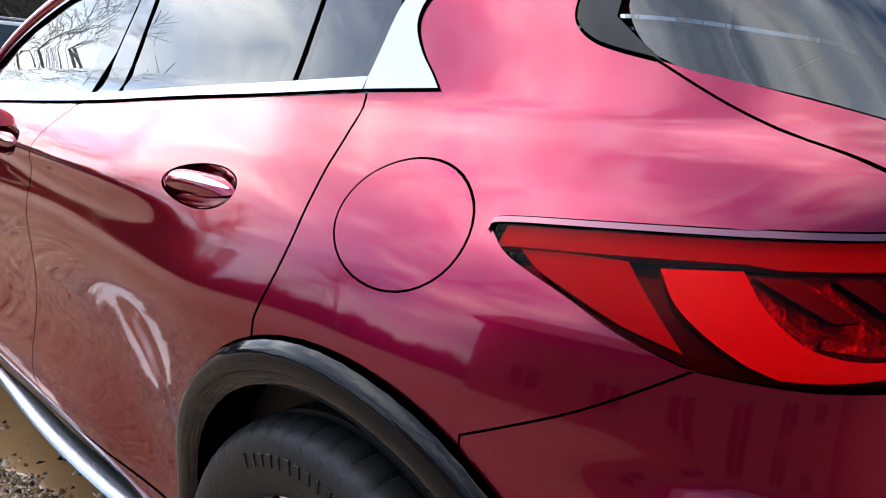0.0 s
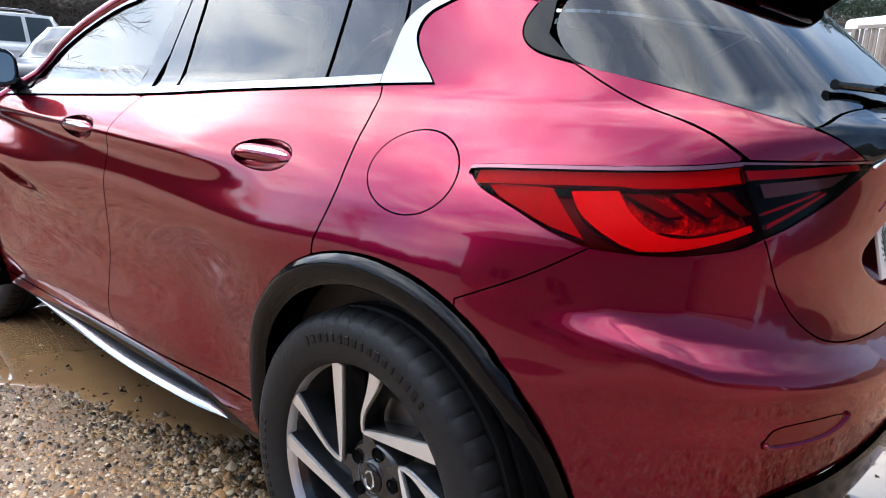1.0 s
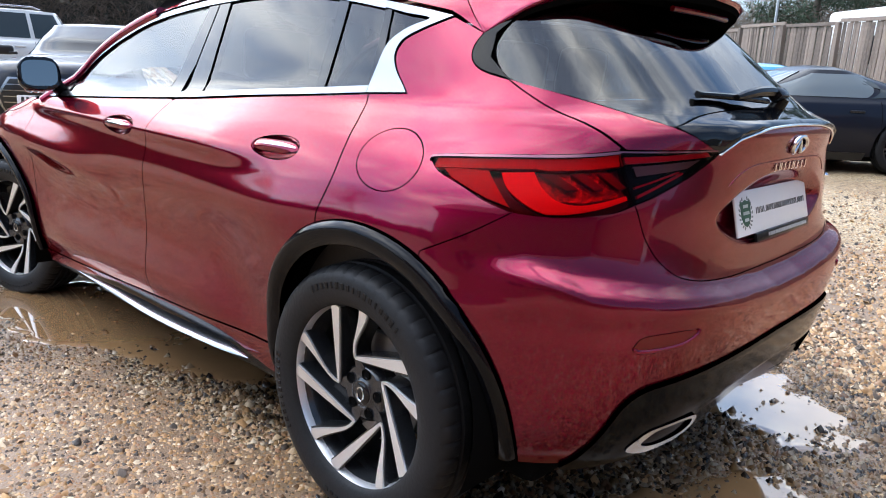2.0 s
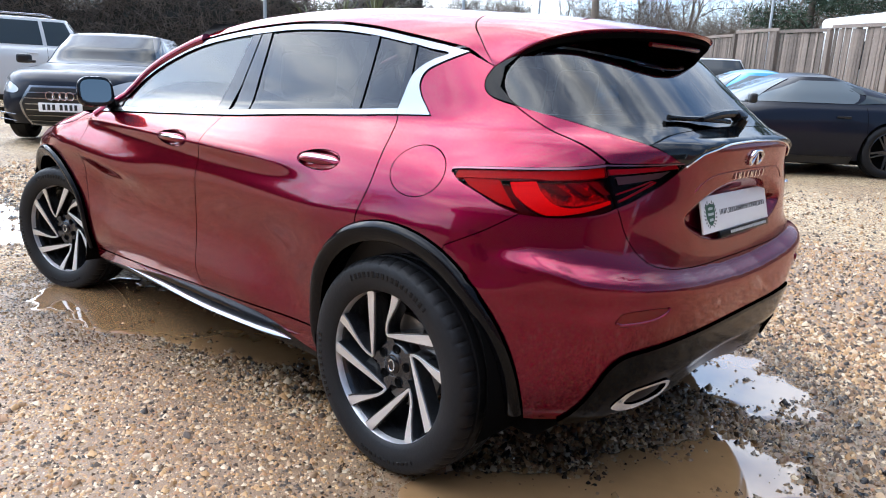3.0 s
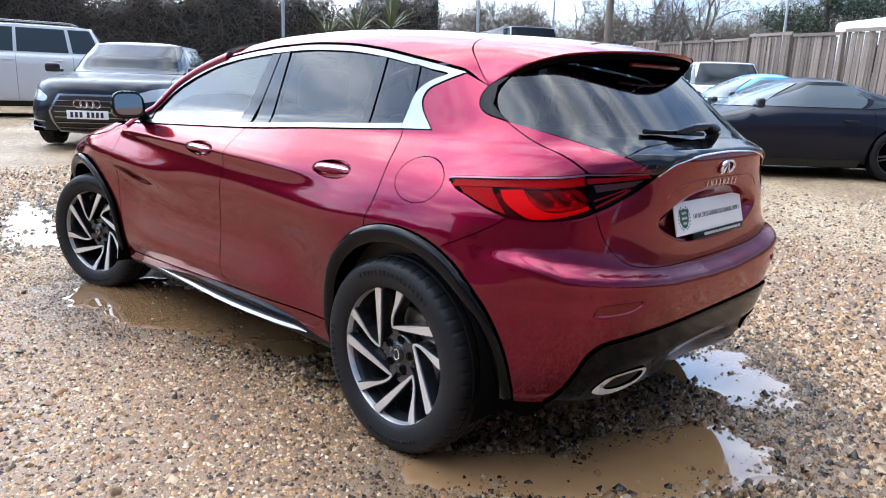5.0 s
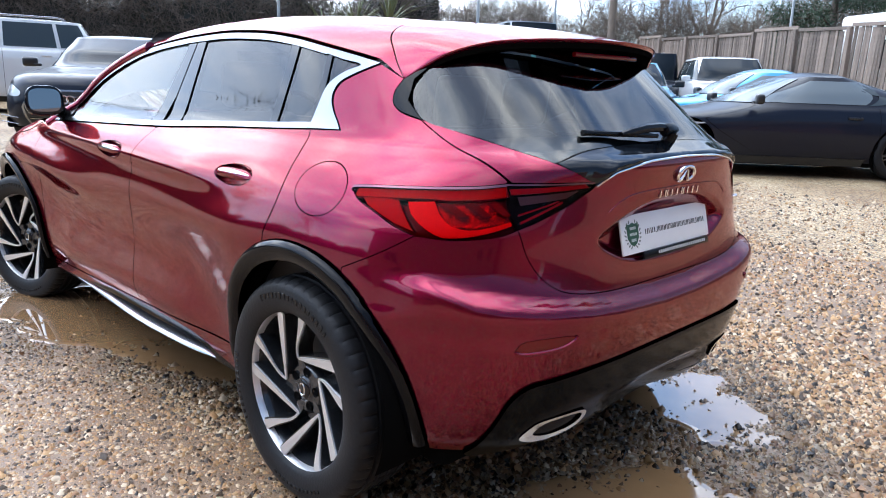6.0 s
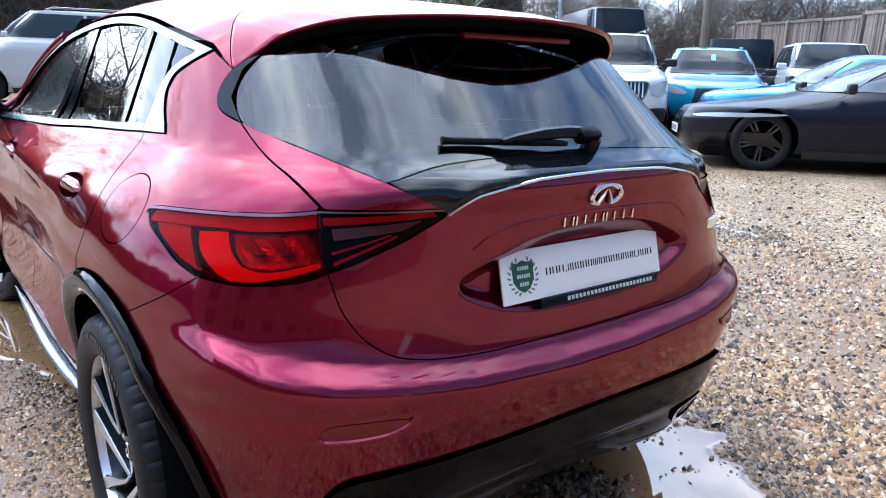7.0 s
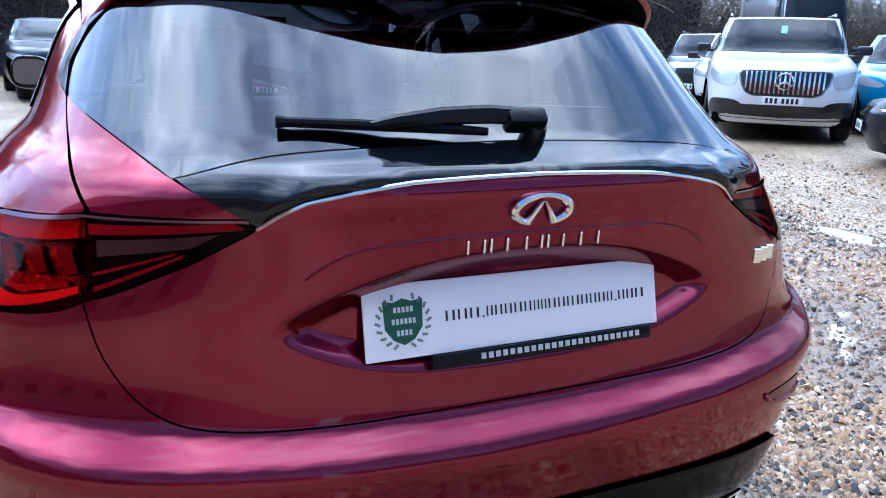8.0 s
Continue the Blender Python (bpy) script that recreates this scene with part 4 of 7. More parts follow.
# wheel arch cladding and liners
for cx, name in ((-0.02, "rear"), (2.70, "front")):
    ring = arc(cx, 0.392, 0.416, -10, 192, 40) + arc(cx, 0.388, 0.362, 194, -12, 40)
    both("wheel_arch_trim", RED, sx(*ring), TRIM_GLOSS, red_car, off=0.004, depth=0.03, size=0.007, gap=0, label="gloss black wheel arch trim", soft=0.002,
         swell=lambda s, z, cx=cx: 0.020 * np.clip(1 - np.abs((np.hypot(RED.point(s, z)[..., 0] - cx, z - 0.390) - 0.400) / np.where(np.hypot(RED.point(s, z)[..., 0] - cx, z - 0.390) > 0.400, 0.022, 0.044)) ** 2, 0, 1))
    for k in (1, -1):
        bm = bmesh.new()
        arcs = []
        for y in (0.875, 0.70, 0.50):
            arcs.append([bm.verts.new((cx + 0.385 * math.cos(a), k * y, 0.39 + 0.385 * math.sin(a))) for a in np.linspace(radians(-25), radians(205), 32)])
        for p, q in zip(arcs, arcs[1:]):
            for i in range(31):
                bm.faces.new((p[i], p[i + 1], q[i + 1], q[i]))
        bm.faces.new(arcs[-1])
        part("arch_liner", bm, DARK, red_car)

# number plate, recess fittings, lettering bars
plate = part("number_plate", box(bmesh.new(), (0.006, 0.52, 0.111), bevel=0.002), PLATE_WHITE, red_car, "white plate with a green shield and black lettering bars", m=pose(-0.676, 0, 0.856, 0, 14, 0))


def bars(name, rects, mat, parent, depth=0.002, x=0.0, label=""):
    """Flat bars, each a part of its own, that stand for lettering."""
    for y0, y1, z0, z1 in rects:
        bm = bmesh.new()
        box(bm, (depth, abs(y1 - y0), abs(z1 - z0)), (x, (y0 + y1) / 2, (z0 + z1) / 2))
        part(name, bm, mat, parent, label, smooth=False)


rng = random.Random(5)
rects, y = [], 0.132
wid = (16, 16, 16, 5, 11, 13, 13, 14, 13, 10, 10, 14, 13, 6, 14, 13, 13, 13, 11, 5, 13, 14, 17, 0)
unit = 0.373 / sum(w + 2 for w in wid)
for w in wid:
    if w > 6:
        rects.append((y, y - w * unit * 0.16, -0.0078, 0.0078))
        rects.append((y - w * unit * 0.62, y - w * unit * 0.80, -0.0078, 0.0078))
    elif w == 6:
        rects.append((y, y - w * unit * 0.35, -0.0078, 0.0078))
    elif w:
        rects.append((y, y - w * unit * 0.6, -0.009, -0.0065))
    y -= (w + 2) * unit
bars("lettering_bar", rects, INK, plate, 0.0012, -0.0036)
bm = bmesh.new()
prism(bm, [(0.1995 + 0.86 * a, 0.86 * b) for a, b in ((0.036, 0.036), (0.016, 0.033), (0, 0.039), (-0.016, 0.033), (-0.036, 0.036), (-0.034, -0.012), (-0.019, -0.032), (0, -0.041), (0.019, -0.032), (0.034, -0.012))], -0.0042, -0.003, "x")
shield = part("shield", bm, GREEN_INK, plate, "dark green shield on the plate", smooth=False)
bars("shield_bar", [(0.1995 + a - 0.0042, 0.1995 + a, z, z + 0.008) for z, n in ((0.013, 5), (-0.004, 6), (-0.021, 4)) for a in [0.0065 * (i - (n - 1) / 2) + 0.002 for i in range(n)]], material("pale_ink", (0.55, 0.6, 0.58), 0.5), shield, 0.001, -0.0046)
bm = bmesh.new()
for k in (1, -1):
    for i in range(9):
        a = radians(-70 + 17 * i)
        box(bm, (0.001, 0.009, 0.004), (-0.0037, 0.1995 + k * 0.040 * math.cos(a), 0.039 * math.sin(a)), (k * (math.degrees(a) + 30), 0, 0))
part("laurel", bm, material("grey_ink", (0.18, 0.2, 0.19), 0.5), plate, smooth=False)
holder = part("plate_holder", box(bmesh.new(), (0.008, 0.40, 0.022), bevel=0.002), BLACK_TRIM, red_car, "black plate holder strip", m=pose(-0.697, -0.04, 0.792, 0, 14, 0))
bars("holder_bar", [(0.12 - 0.0125 * i, 0.12 - 0.0125 * i - 0.008, -0.004, 0.005) for i in range(24)], material("pale_print", (0.5, 0.5, 0.5), 0.5), holder, 0.001, -0.0045)


def on_tail(y, z, off=0.0):
    s, z = RED.at_y(y, z)
    return Vector(RED.point(s, z) + RED.normal(s, z) * off)


for i, pair in enumerate((0, 1, 0, 0, 1, 0, 0, 0)):
    for dy in ((-0.0055, 0.0055) if pair else (0.0,)):
        bm = bmesh.new()
        box(bm, (0.005, 0.0038, 0.021), on_tail(0.112 - 0.224 * i / 7 + dy, 0.968, 0.003), (0, -4, 0), 0.0012, 1)
        part("tailgate_bar", bm, CHROME, red_car, "small chrome lettering bar", smooth=False)
for i in range(3):
    bm = bmesh.new()
    box(bm, (0.005, 0.016, 0.030), on_tail(-0.508 - 0.024 * i, 0.890, 0.003), (0, -4, -24), 0.002, 1)
    part("corner_bar", bm, CHROME, red_car, "small chrome lettering bar", smooth=False)
bm = bmesh.new()
oval = [on_tail(0.046 * math.cos(a), 1.021 + 0.022 * math.sin(a), 0.005) for a in np.linspace(radians(-62), radians(242), 40)]
tube(bm, oval, [0.004 + 0.003 * abs(math.cos(a)) for a in np.linspace(radians(-62), radians(242), 40)], 8)
for k in (1, -1):
    tube(bm, [on_tail(k * 0.022, 1.002, 0.005), on_tail(k * 0.011, 1.020, 0.006), on_tail(0.001 * k, 1.035, 0.005)], [0.0065, 0.004, 0.0015], 8)
part("badge", bm, CHROME, red_car, "oval chrome badge")
bm = bmesh.new()
edge_l = [on_tail(y, z - 0.001, 0.003) for y, z in arch_line]
tube(bm, edge_l + [Vector((v.x, -v.y, v.z)) for v in edge_l[::-1][1:]], 0.0032, 8)
part("tailgate_chrome", bm, CHROME, red_car, "thin chrome line over the tailgate")
# raised line over the plate's recess
bm = bmesh.new()
line = smooth_line([(0.345, 0.935), (0.30, 0.962), (0.22, 0.980), (0.0, 0.986)], 6)
edge_l = [on_tail(y, z, -0.001) for y, z in line]
tube(bm, edge_l + [Vector((v.x, -v.y, v.z)) for v in edge_l[::-1][1:]], 0.0028, 8)
part("recess_edge", bm, RED_PAINT, red_car)

# rear wiper
bm = bmesh.new()
tube(bm, [on_tail(-0.018, 1.112, -0.01), on_tail(-0.018, 1.112, 0.030)], [0.022, 0.016], 14)
box(bm, (0.034, 0.066, 0.030), on_tail(0.0, 1.118, 0.030), (0, 42, 0), 0.009)
tube(bm, [on_tail(-0.012, 1.120, 0.034), on_tail(0.06, 1.124, 0.034), on_tail(0.13, 1.124, 0.031), on_tail(0.20, 1.120, 0.025), on_tail(0.235, 1.118, 0.020)], [0.013, 0.014, 0.013, 0.011, 0.007], 8)
wiper = part("rear_wiper", bm, BLACK_TRIM, red_car, "black rear wiper")
bm = bmesh.new()
tube(bm, [on_tail(0.06, 1.114, 0.014), on_tail(0.12, 1.118, 0.015), on_tail(0.21, 1.122, 0.015), on_tail(0.342, 1.128, 0.012), on_tail(0.356, 1.1285, 0.012)], [0.006, 0.008, 0.008, 0.007, 0.009], 8)
part("wiper_blade", bm, BLACK_TRIM, wiper)

# rear lamps
HOUSING = material("lamp_housing", (0.020, 0.001, 0.003), 0.2, spec=0.3)
RIPPLE = material("rippled_red_reflector", (0.30, 0.006, 0.05), 0.16, 0.85, relief=0.9, relief_scale=70)
# lamp edge with the sky's lilac reflection put into its colour
RIM = material("sky_tinted_lamp_edge", (0.15, 0.065, 0.09), 0.16, 0.7)
GREY_LENS = material("grey_reflector", (0.16, 0.165, 0.175), 0.15, 0.2, coat=0.3)
outer = sx(*LAMP_LOW) + sy(*LAMP_LOW2) + sy(*LAMP_TOP2[::-1]) + sx(*LAMP_TOP[::-1][:-1])
RED_COVER = glass("pink_lamp_cover", (0.95, 0.03, 0.07), 0.006, 1.13)
BAR_RED = material("red_bar", (0.33, 0.0005, 0.015), 0.5, spec=0.12)
SMOKE_COVER = glass("smoky_lamp_cover", (0.62, 0.36, 0.38), 0.006, 1.20)
for mir in (False, True):
    kw = dict(mirror=mir, gap=0, soft=0)
    lamp = panel("tail_lamp", RED, outer, RED_COVER, red_car, off=0.002, depth=0.006, label="red tail lamp", mirror=mir, gap=0.0008)
    panel("housing", RED, outer, HOUSING, lamp, off=-0.030, depth=0.004, **kw)
    panel("lamp_rim", RED, sx(*[(x, z - 0.001) for x, z in LAMP_TOP[3:]]) + sy(*[(y, z - 0.001) for y, z in LAMP_TOP2]) + sy(*[(y, z - 0.0065) for y, z in LAMP_TOP2[::-1]]) + sx(*[(x, z - 0.0065) for x, z in LAMP_TOP[3:][::-1]]), RIM, lamp, off=0.003, depth=0.004, size=0.012, **kw)
    lo = sx(*[(x, z - 0.026) for x, z in LAMP_TOP[8:]]) + sy(*[(y, z - 0.028) for y, z in LAMP_TOP2])
    hi = sx(*[(x, z - 0.006) for x, z in LAMP_TOP[8:]]) + sy(*[(y, z - 0.006) for y, z in LAMP_TOP2])
    panel("light_bar", RED, sx((-0.200, 0.972)) + lo + hi[::-1], BAR_RED, lamp, off=-0.006, depth=0.012, size=0.012, label="bright red light bar", **kw)
    c_out = sx(*smooth_line([(-0.357, 0.961), (-0.380, 0.933), (-0.414, 0.909), (-0.449, 0.890)], 4)) + sy(*smooth_line([(0.754, 0.882), (0.724, 0.885), (0.674, 0.899), (0.626, 0.917)], 4))
    c_inn = smooth_line([(0.626, 0.926), (0.698, 0.905), (0.729, 0.908), (0.738, 0.921), (0.740, 0.941), (0.734, 0.967)], 5)
    panel("light_guide", RED, c_out + sy(*c_inn), LAMP_RED, lamp, off=-0.008, depth=0.016, size=0.010, label="curved red light guide", **kw)
    wedge = sx((-0.220, 0.963), (-0.250, 0.944), (-0.300, 0.925), (-0.345, 0.908), (-0.400, 0.893), (-0.368, 0.925), (-0.328, 0.964))
    panel("outer_reflector", RED, wedge, BAR_RED, lamp, off=-0.010, depth=0.01, size=0.014, **kw)
    bowl = [(y - 0.002, z + 0.002) for y, z in c_inn] + [(0.640, 0.984), (0.630, 0.960)]
    panel("bowl", RED, sy(*bowl), RIPPLE, lamp, off=-0.022, depth=0.004, size=0.006, label="rippled red reflector bowl", **kw)
    for i in range(3):
        y0 = 0.722 - 0.038 * i
        blade = [(y0 + 0.010, 0.964 + 0.004 * i), (y0 - 0.010, 0.966 + 0.004 * i), (y0 - 0.024, 0.935 + 0.003 * i), (y0 - 0.008, 0.931 + 0.003 * i)]
        panel("blade", RED, sy(*blade), HOUSING, lamp, off=-0.012, depth=0.012, size=0.006, swell=lambda s, z: 0.010 * (0.97 - z) / 0.04, **kw)
    panel("lower_reflector", RED, sy((0.726, 0.912), (0.70, 0.909), (0.640, 0.924), (0.640, 0.931), (0.70, 0.918), (0.722, 0.920)), RIPPLE, lamp, off=-0.012, depth=0.01, size=0.008, **kw)
    inner_o = sy((0.612, 1.013), (0.412, 1.020), (0.404, 1.006), *lamp_in_low[::-1][1:])
    lamp2 = panel("tailgate_lamp", RED, inner_o, SMOKE_COVER, red_car, off=0.002, depth=0.006, label="red and grey tailgate lamp", mirror=mir, gap=0.0008)
    panel("housing", RED, inner_o, DARK, lamp2, off=-0.028, depth=0.004, **kw)
    panel("light_bar", RED, sy((0.608, 1.003), (0.43, 1.013), (0.42, 1.004), (0.608, 0.990)), LAMP_RED, lamp2, off=-0.006, depth=0.01, size=0.012, label="bright red light bar", **kw)
    panel("lamp_rim", RED, sy((0.612, 1.013), (0.412, 1.020), (0.412, 1.0165), (0.612, 1.0095)), RIM, lamp2, off=0.003, depth=0.004, size=0.012, **kw)
    panel("reverse_lens", RED, sy((0.598, 0.984), (0.45, 0.998), (0.485, 0.980), (0.598, 0.964)), GREY_LENS, lamp2, off=-0.004, depth=0.01, size=0.01, label="grey reversing lens", **kw)
    panel("light_line", RED, sy((0.606, 0.926), (0.495, 0.972), (0.495, 0.968), (0.606, 0.920)), LAMP_RED, lamp2, off=-0.006, depth=0.01, size=0.012, **kw)
    panel("light_line", RED, sy((0.606, 0.944), (0.505, 0.974), (0.505, 0.971), (0.606, 0.940)), LAMP_RED, lamp2, off=-0.006, depth=0.01, size=0.012, **kw)
    # bumper reflector in its slot
    slot = smooth_line([(0.660, 0.612), (0.668, 0.622), (0.648, 0.640), (0.560, 0.643), (0.517, 0.638), (0.520, 0.628), (0.560, 0.616)], 3, True)
    rf = panel("bumper_reflector", RED, sy(*slot), LAMP_DEEP, red_car, off=0.0015, depth=0.004, size=0.010, label="slim red bumper reflector", **kw)
    bm = bmesh.new()
    lipc = [on_tail(y, z, 0.001) for y, z in smooth_line([(0.668, 0.616), (0.655, 0.606), (0.565, 0.611), (0.520, 0.626), (0.508, 0.640)], 5)]
    tube(bm, [Vector((v.x, -v.y if mir else v.y, v.z)) for v in lipc], [0.0025] + [0.0055] * (len(lipc) - 2) + [0.0025], 8)
    part("slot_lip", bm, RED_PAINT, rf)
    # exhaust trim
    ex = smooth_line([(0.583, 0.340), (0.572, 0.376), (0.540, 0.396), (0.45, 0.402), (0.398, 0.395), (0.390, 0.368), (0.425, 0.338), (0.52, 0.322)], 4, True)
    cen = np.mean(ex, 0)
    ex_in = [tuple(cen + (np.array(p) - cen) * (0.76, 0.66) + (-0.006, 0.004)) for p in ex]
    et = panel("exhaust_trim", RED, sy(*ex), CHROME, red_car, off=0.014, depth=0.03, size=0.012, holes=[sy(*ex_in)], label="chrome exhaust finisher", **kw)
    # flat black panel over the valance, painting the pipe mouth's inner shade
    panel("exhaust_hollow", RED, sy(*[tuple(cen + (np.array(p) - cen) * 0.9) for p in ex]), DARK, et, off=0.004, depth=0.004, size=0.02, **kw)

# door handles: a bar with a chrome blade across a hollow cup
for mir in (False, True):
    for door, (hx, hz, ha, hb) in zip((rd, fd), CUPS):
        s0 = RED.at_x(hx, hz)[0]

        def hollow(s, z, s0=s0, hz=hz, ha=ha, hb=hb):
            return -0.030 * np.clip(1 - ((s - s0) / ha) ** 2 - ((z - hz) / hb) ** 2, 0, 1) ** 0.8

        def bulge(s, z, s0=s0, hz=hz, ha=ha, hb=hb):
            return 0.024 * np.clip(1.04 - ((s - s0) / ha) ** 2, 0, 1) ** 0.6 * np.clip(1 - ((z - hz - 0.002) / (0.62 * hb)) ** 2, 0, 1) ** 0.5
        panel("handle_cup", RED, handle_oval(hx, hz, ha, hb), RED_PAINT, door[mir], off=-0.001, depth=0.004, size=0.007, mirror=mir, gap=0, swell=hollow, soft=0)
        grip = [(hx + 0.985 * ha * math.cos(a), hz + 0.002 + 0.56 * hb * math.sin(a)) for a in np.linspace(0, 2 * math.pi, 32, endpoint=False)]
        h = panel("door_handle", RED, sx(*grip), RED_PAINT, door[mir], off=-0.010, depth=0.006, size=0.006, mirror=mir, gap=0, label="red door handle with a chrome blade", swell=bulge, soft=0.001)
        band = [(hx - 0.010 + 0.82 * ha * math.cos(a), hz + 0.004 + 0.0042 * math.sin(a)) for a in np.linspace(0, 2 * math.pi, 28, endpoint=False)]
        panel("handle_chrome", RED, sx(*band), CHROME, h, off=-0.0075, depth=0.008, size=0.005, mirror=mir, gap=0, swell=bulge, soft=0.001)

# door mirrors
MIRROR = material("mirror_face", (0.26, 0.26, 0.25), 0.02, 1.0)
for k in (1, -1):
    bm = bmesh.new()
    bmesh.ops.create_uvsphere(bm, u_segments=28, v_segments=16, radius=1)
    for v in bm.verts:
        x, y, z = v.co
        q = (abs(y) ** 3.2 + abs(z) ** 3.2) ** (1 / 3.2) if abs(y) + abs(z) > 1e-6 else 0
        r = math.hypot(y, z)
        f = r / q if q else 1
        v.co = (0.085 * max(x, -0.25), 0.080 * y * f * (1 - 0.06 * z), 0.070 * z * f)
    mp = pose(2.02, k * 0.897, 1.112, 0, 9, k * -11)
    mirror = part("door_mirror", bm, BLACK_GLOSS, red_car, "gloss black door mirror", m=mp)
    bm = bmesh.new()
    prism(bm, [(0.066 * math.cos(a) * abs(math.cos(a)) ** -0.45 if abs(math.cos(a)) > 1e-3 else 0, 0.053 * math.sin(a) * abs(math.sin(a)) ** -0.45 if abs(math.sin(a)) > 1e-3 else 0) for a in np.linspace(0, 2 * math.pi, 36, endpoint=False)], -0.0245, -0.015, "x", 0.002)
    part("mirror_face", bm, MIRROR, mirror)
    bm = bmesh.new()
    tube(bm, [(2.03, k * 0.83, 1.065), (2.06, k * 0.79, 1.035), (2.07, k * 0.74, 1.03)], [0.03, 0.03, 0.035], 10)
    part("mirror_foot", bm, BLACK_TRIM, red_car)

# underside
bm = bmesh.new()
box(bm, (3.6, 1.40, 0.12), (1.35, 0, 0.27), bevel=0.03)
part("floor_pan", bm, DARK, red_car)


# ---- wheels ----
def tyre_mesh():
    prof = [(0.241, 0.096), (0.246, 0.103), (0.256, 0.108), (0.270, 0.1135), (0.292, 0.117), (0.312, 0.1155), (0.326, 0.110), (0.334, 0.103), (0.340, 0.093), (0.3435, 0.082),
            (0.345, 0.070), (0.3455, 0.062), (0.338, 0.060), (0.338, 0.052), (0.3465, 0.050), (0.347, 0.026), (0.339, 0.024), (0.339, 0.014), (0.347, 0.012)]
    prof = prof + [(r, -y) for r, y in prof[::-1]]
    seg = 300
    ang = 2 * np.pi * np.arange(seg) / seg
    V = np.zeros((len(prof), seg, 3))
    for i, (r, y) in enumerate(prof):
        rr = np.full(seg, r)
        if 0.06 < abs(y) < 0.108 and r > 0.325:
            rr = np.where(np.arange(seg) % 6 == 0, r - 0.004, r)
        elif abs(y) < 0.05 and r > 0.345:
            rr = np.where((np.arange(seg) + 2) % 10 == 0, r - 0.003, r)
        V[i] = np.stack([rr * np.cos(ang), np.full(seg, y), rr * np.sin(ang)], 1)
    n = len(prof)
    idx = np.arange(n * seg).reshape(n, seg)
    a, b = idx[:-1], idx[1:]
    f = np.stack([a, b, np.roll(b, -1, 1), np.roll(a, -1, 1)], -1).reshape(-1, 4)
    return V.reshape(-1, 3), f[:, ::-1]


def pol(r, deg):
    return (-r * math.cos(radians(deg)), r * math.sin(radians(deg)))


def arm_solid(bm, p0, p1, w0, w1, y0, y1, deep):
    """One spoke arm from p0 to p1 in the wheel's plane; its face lies at y0 there and y1 here."""
    d = Vector((p1[0] - p0[0], p1[1] - p0[1])).normalized()
    n = Vector((-d.y, d.x))
    q = [(p0[0] + n.x * w0, p0[1] + n.y * w0, y0), (p0[0] - n.x * w0, p0[1] - n.y * w0, y0), (p1[0] - n.x * w1, p1[1] - n.y * w1, y1), (p1[0] + n.x * w1, p1[1] + n.y * w1, y1)]
    t = [bm.verts.new((x, y, z)) for x, z, y in q]
    u = [bm.verts.new((x, y - deep, z)) for x, z, y in q]
    fs = [bm.faces.new(t), bm.faces.new(u[::-1])] + [bm.faces.new((t[i], u[i], u[(i + 1) % 4], t[(i + 1) % 4])) for i in range(4)]
    bmesh.ops.recalc_face_normals(bm, faces=fs)
    return fs


def ribbon(bm, line, half, y0, y1, deep):
    """A solid arm along a line in the wheel's plane, with its half widths; its face runs from y0 to y1."""
    line = np.array(line, float)
    d = np.gradient(line, axis=0)
    d /= np.linalg.norm(d, axis=1, keepdims=True)
    nrm = np.stack([-d[:, 1], d[:, 0]], 1)
    cum = np.concatenate([[0], np.cumsum(np.linalg.norm(np.diff(line, axis=0), axis=1))])
    rows = []
    for p, n, h, c in zip(line, nrm, half, cum / cum[-1]):
        y = y0 + (y1 - y0) * c
        a, b = p + n * h, p - n * h
        rows.append([bm.verts.new(v) for v in ((a[0], y, a[1]), (b[0], y, b[1]), (b[0], y - deep, b[1]), (a[0], y - deep, a[1]))])
    fs = [bm.faces.new(rows[0]), bm.faces.new(rows[-1][::-1])]
    for p, q in zip(rows, rows[1:]):
        fs += [bm.faces.new((p[i], p[(i + 1) % 4], q[(i + 1) % 4], q[i])) for i in range(4)]
    bmesh.ops.recalc_face_normals(bm, faces=fs)


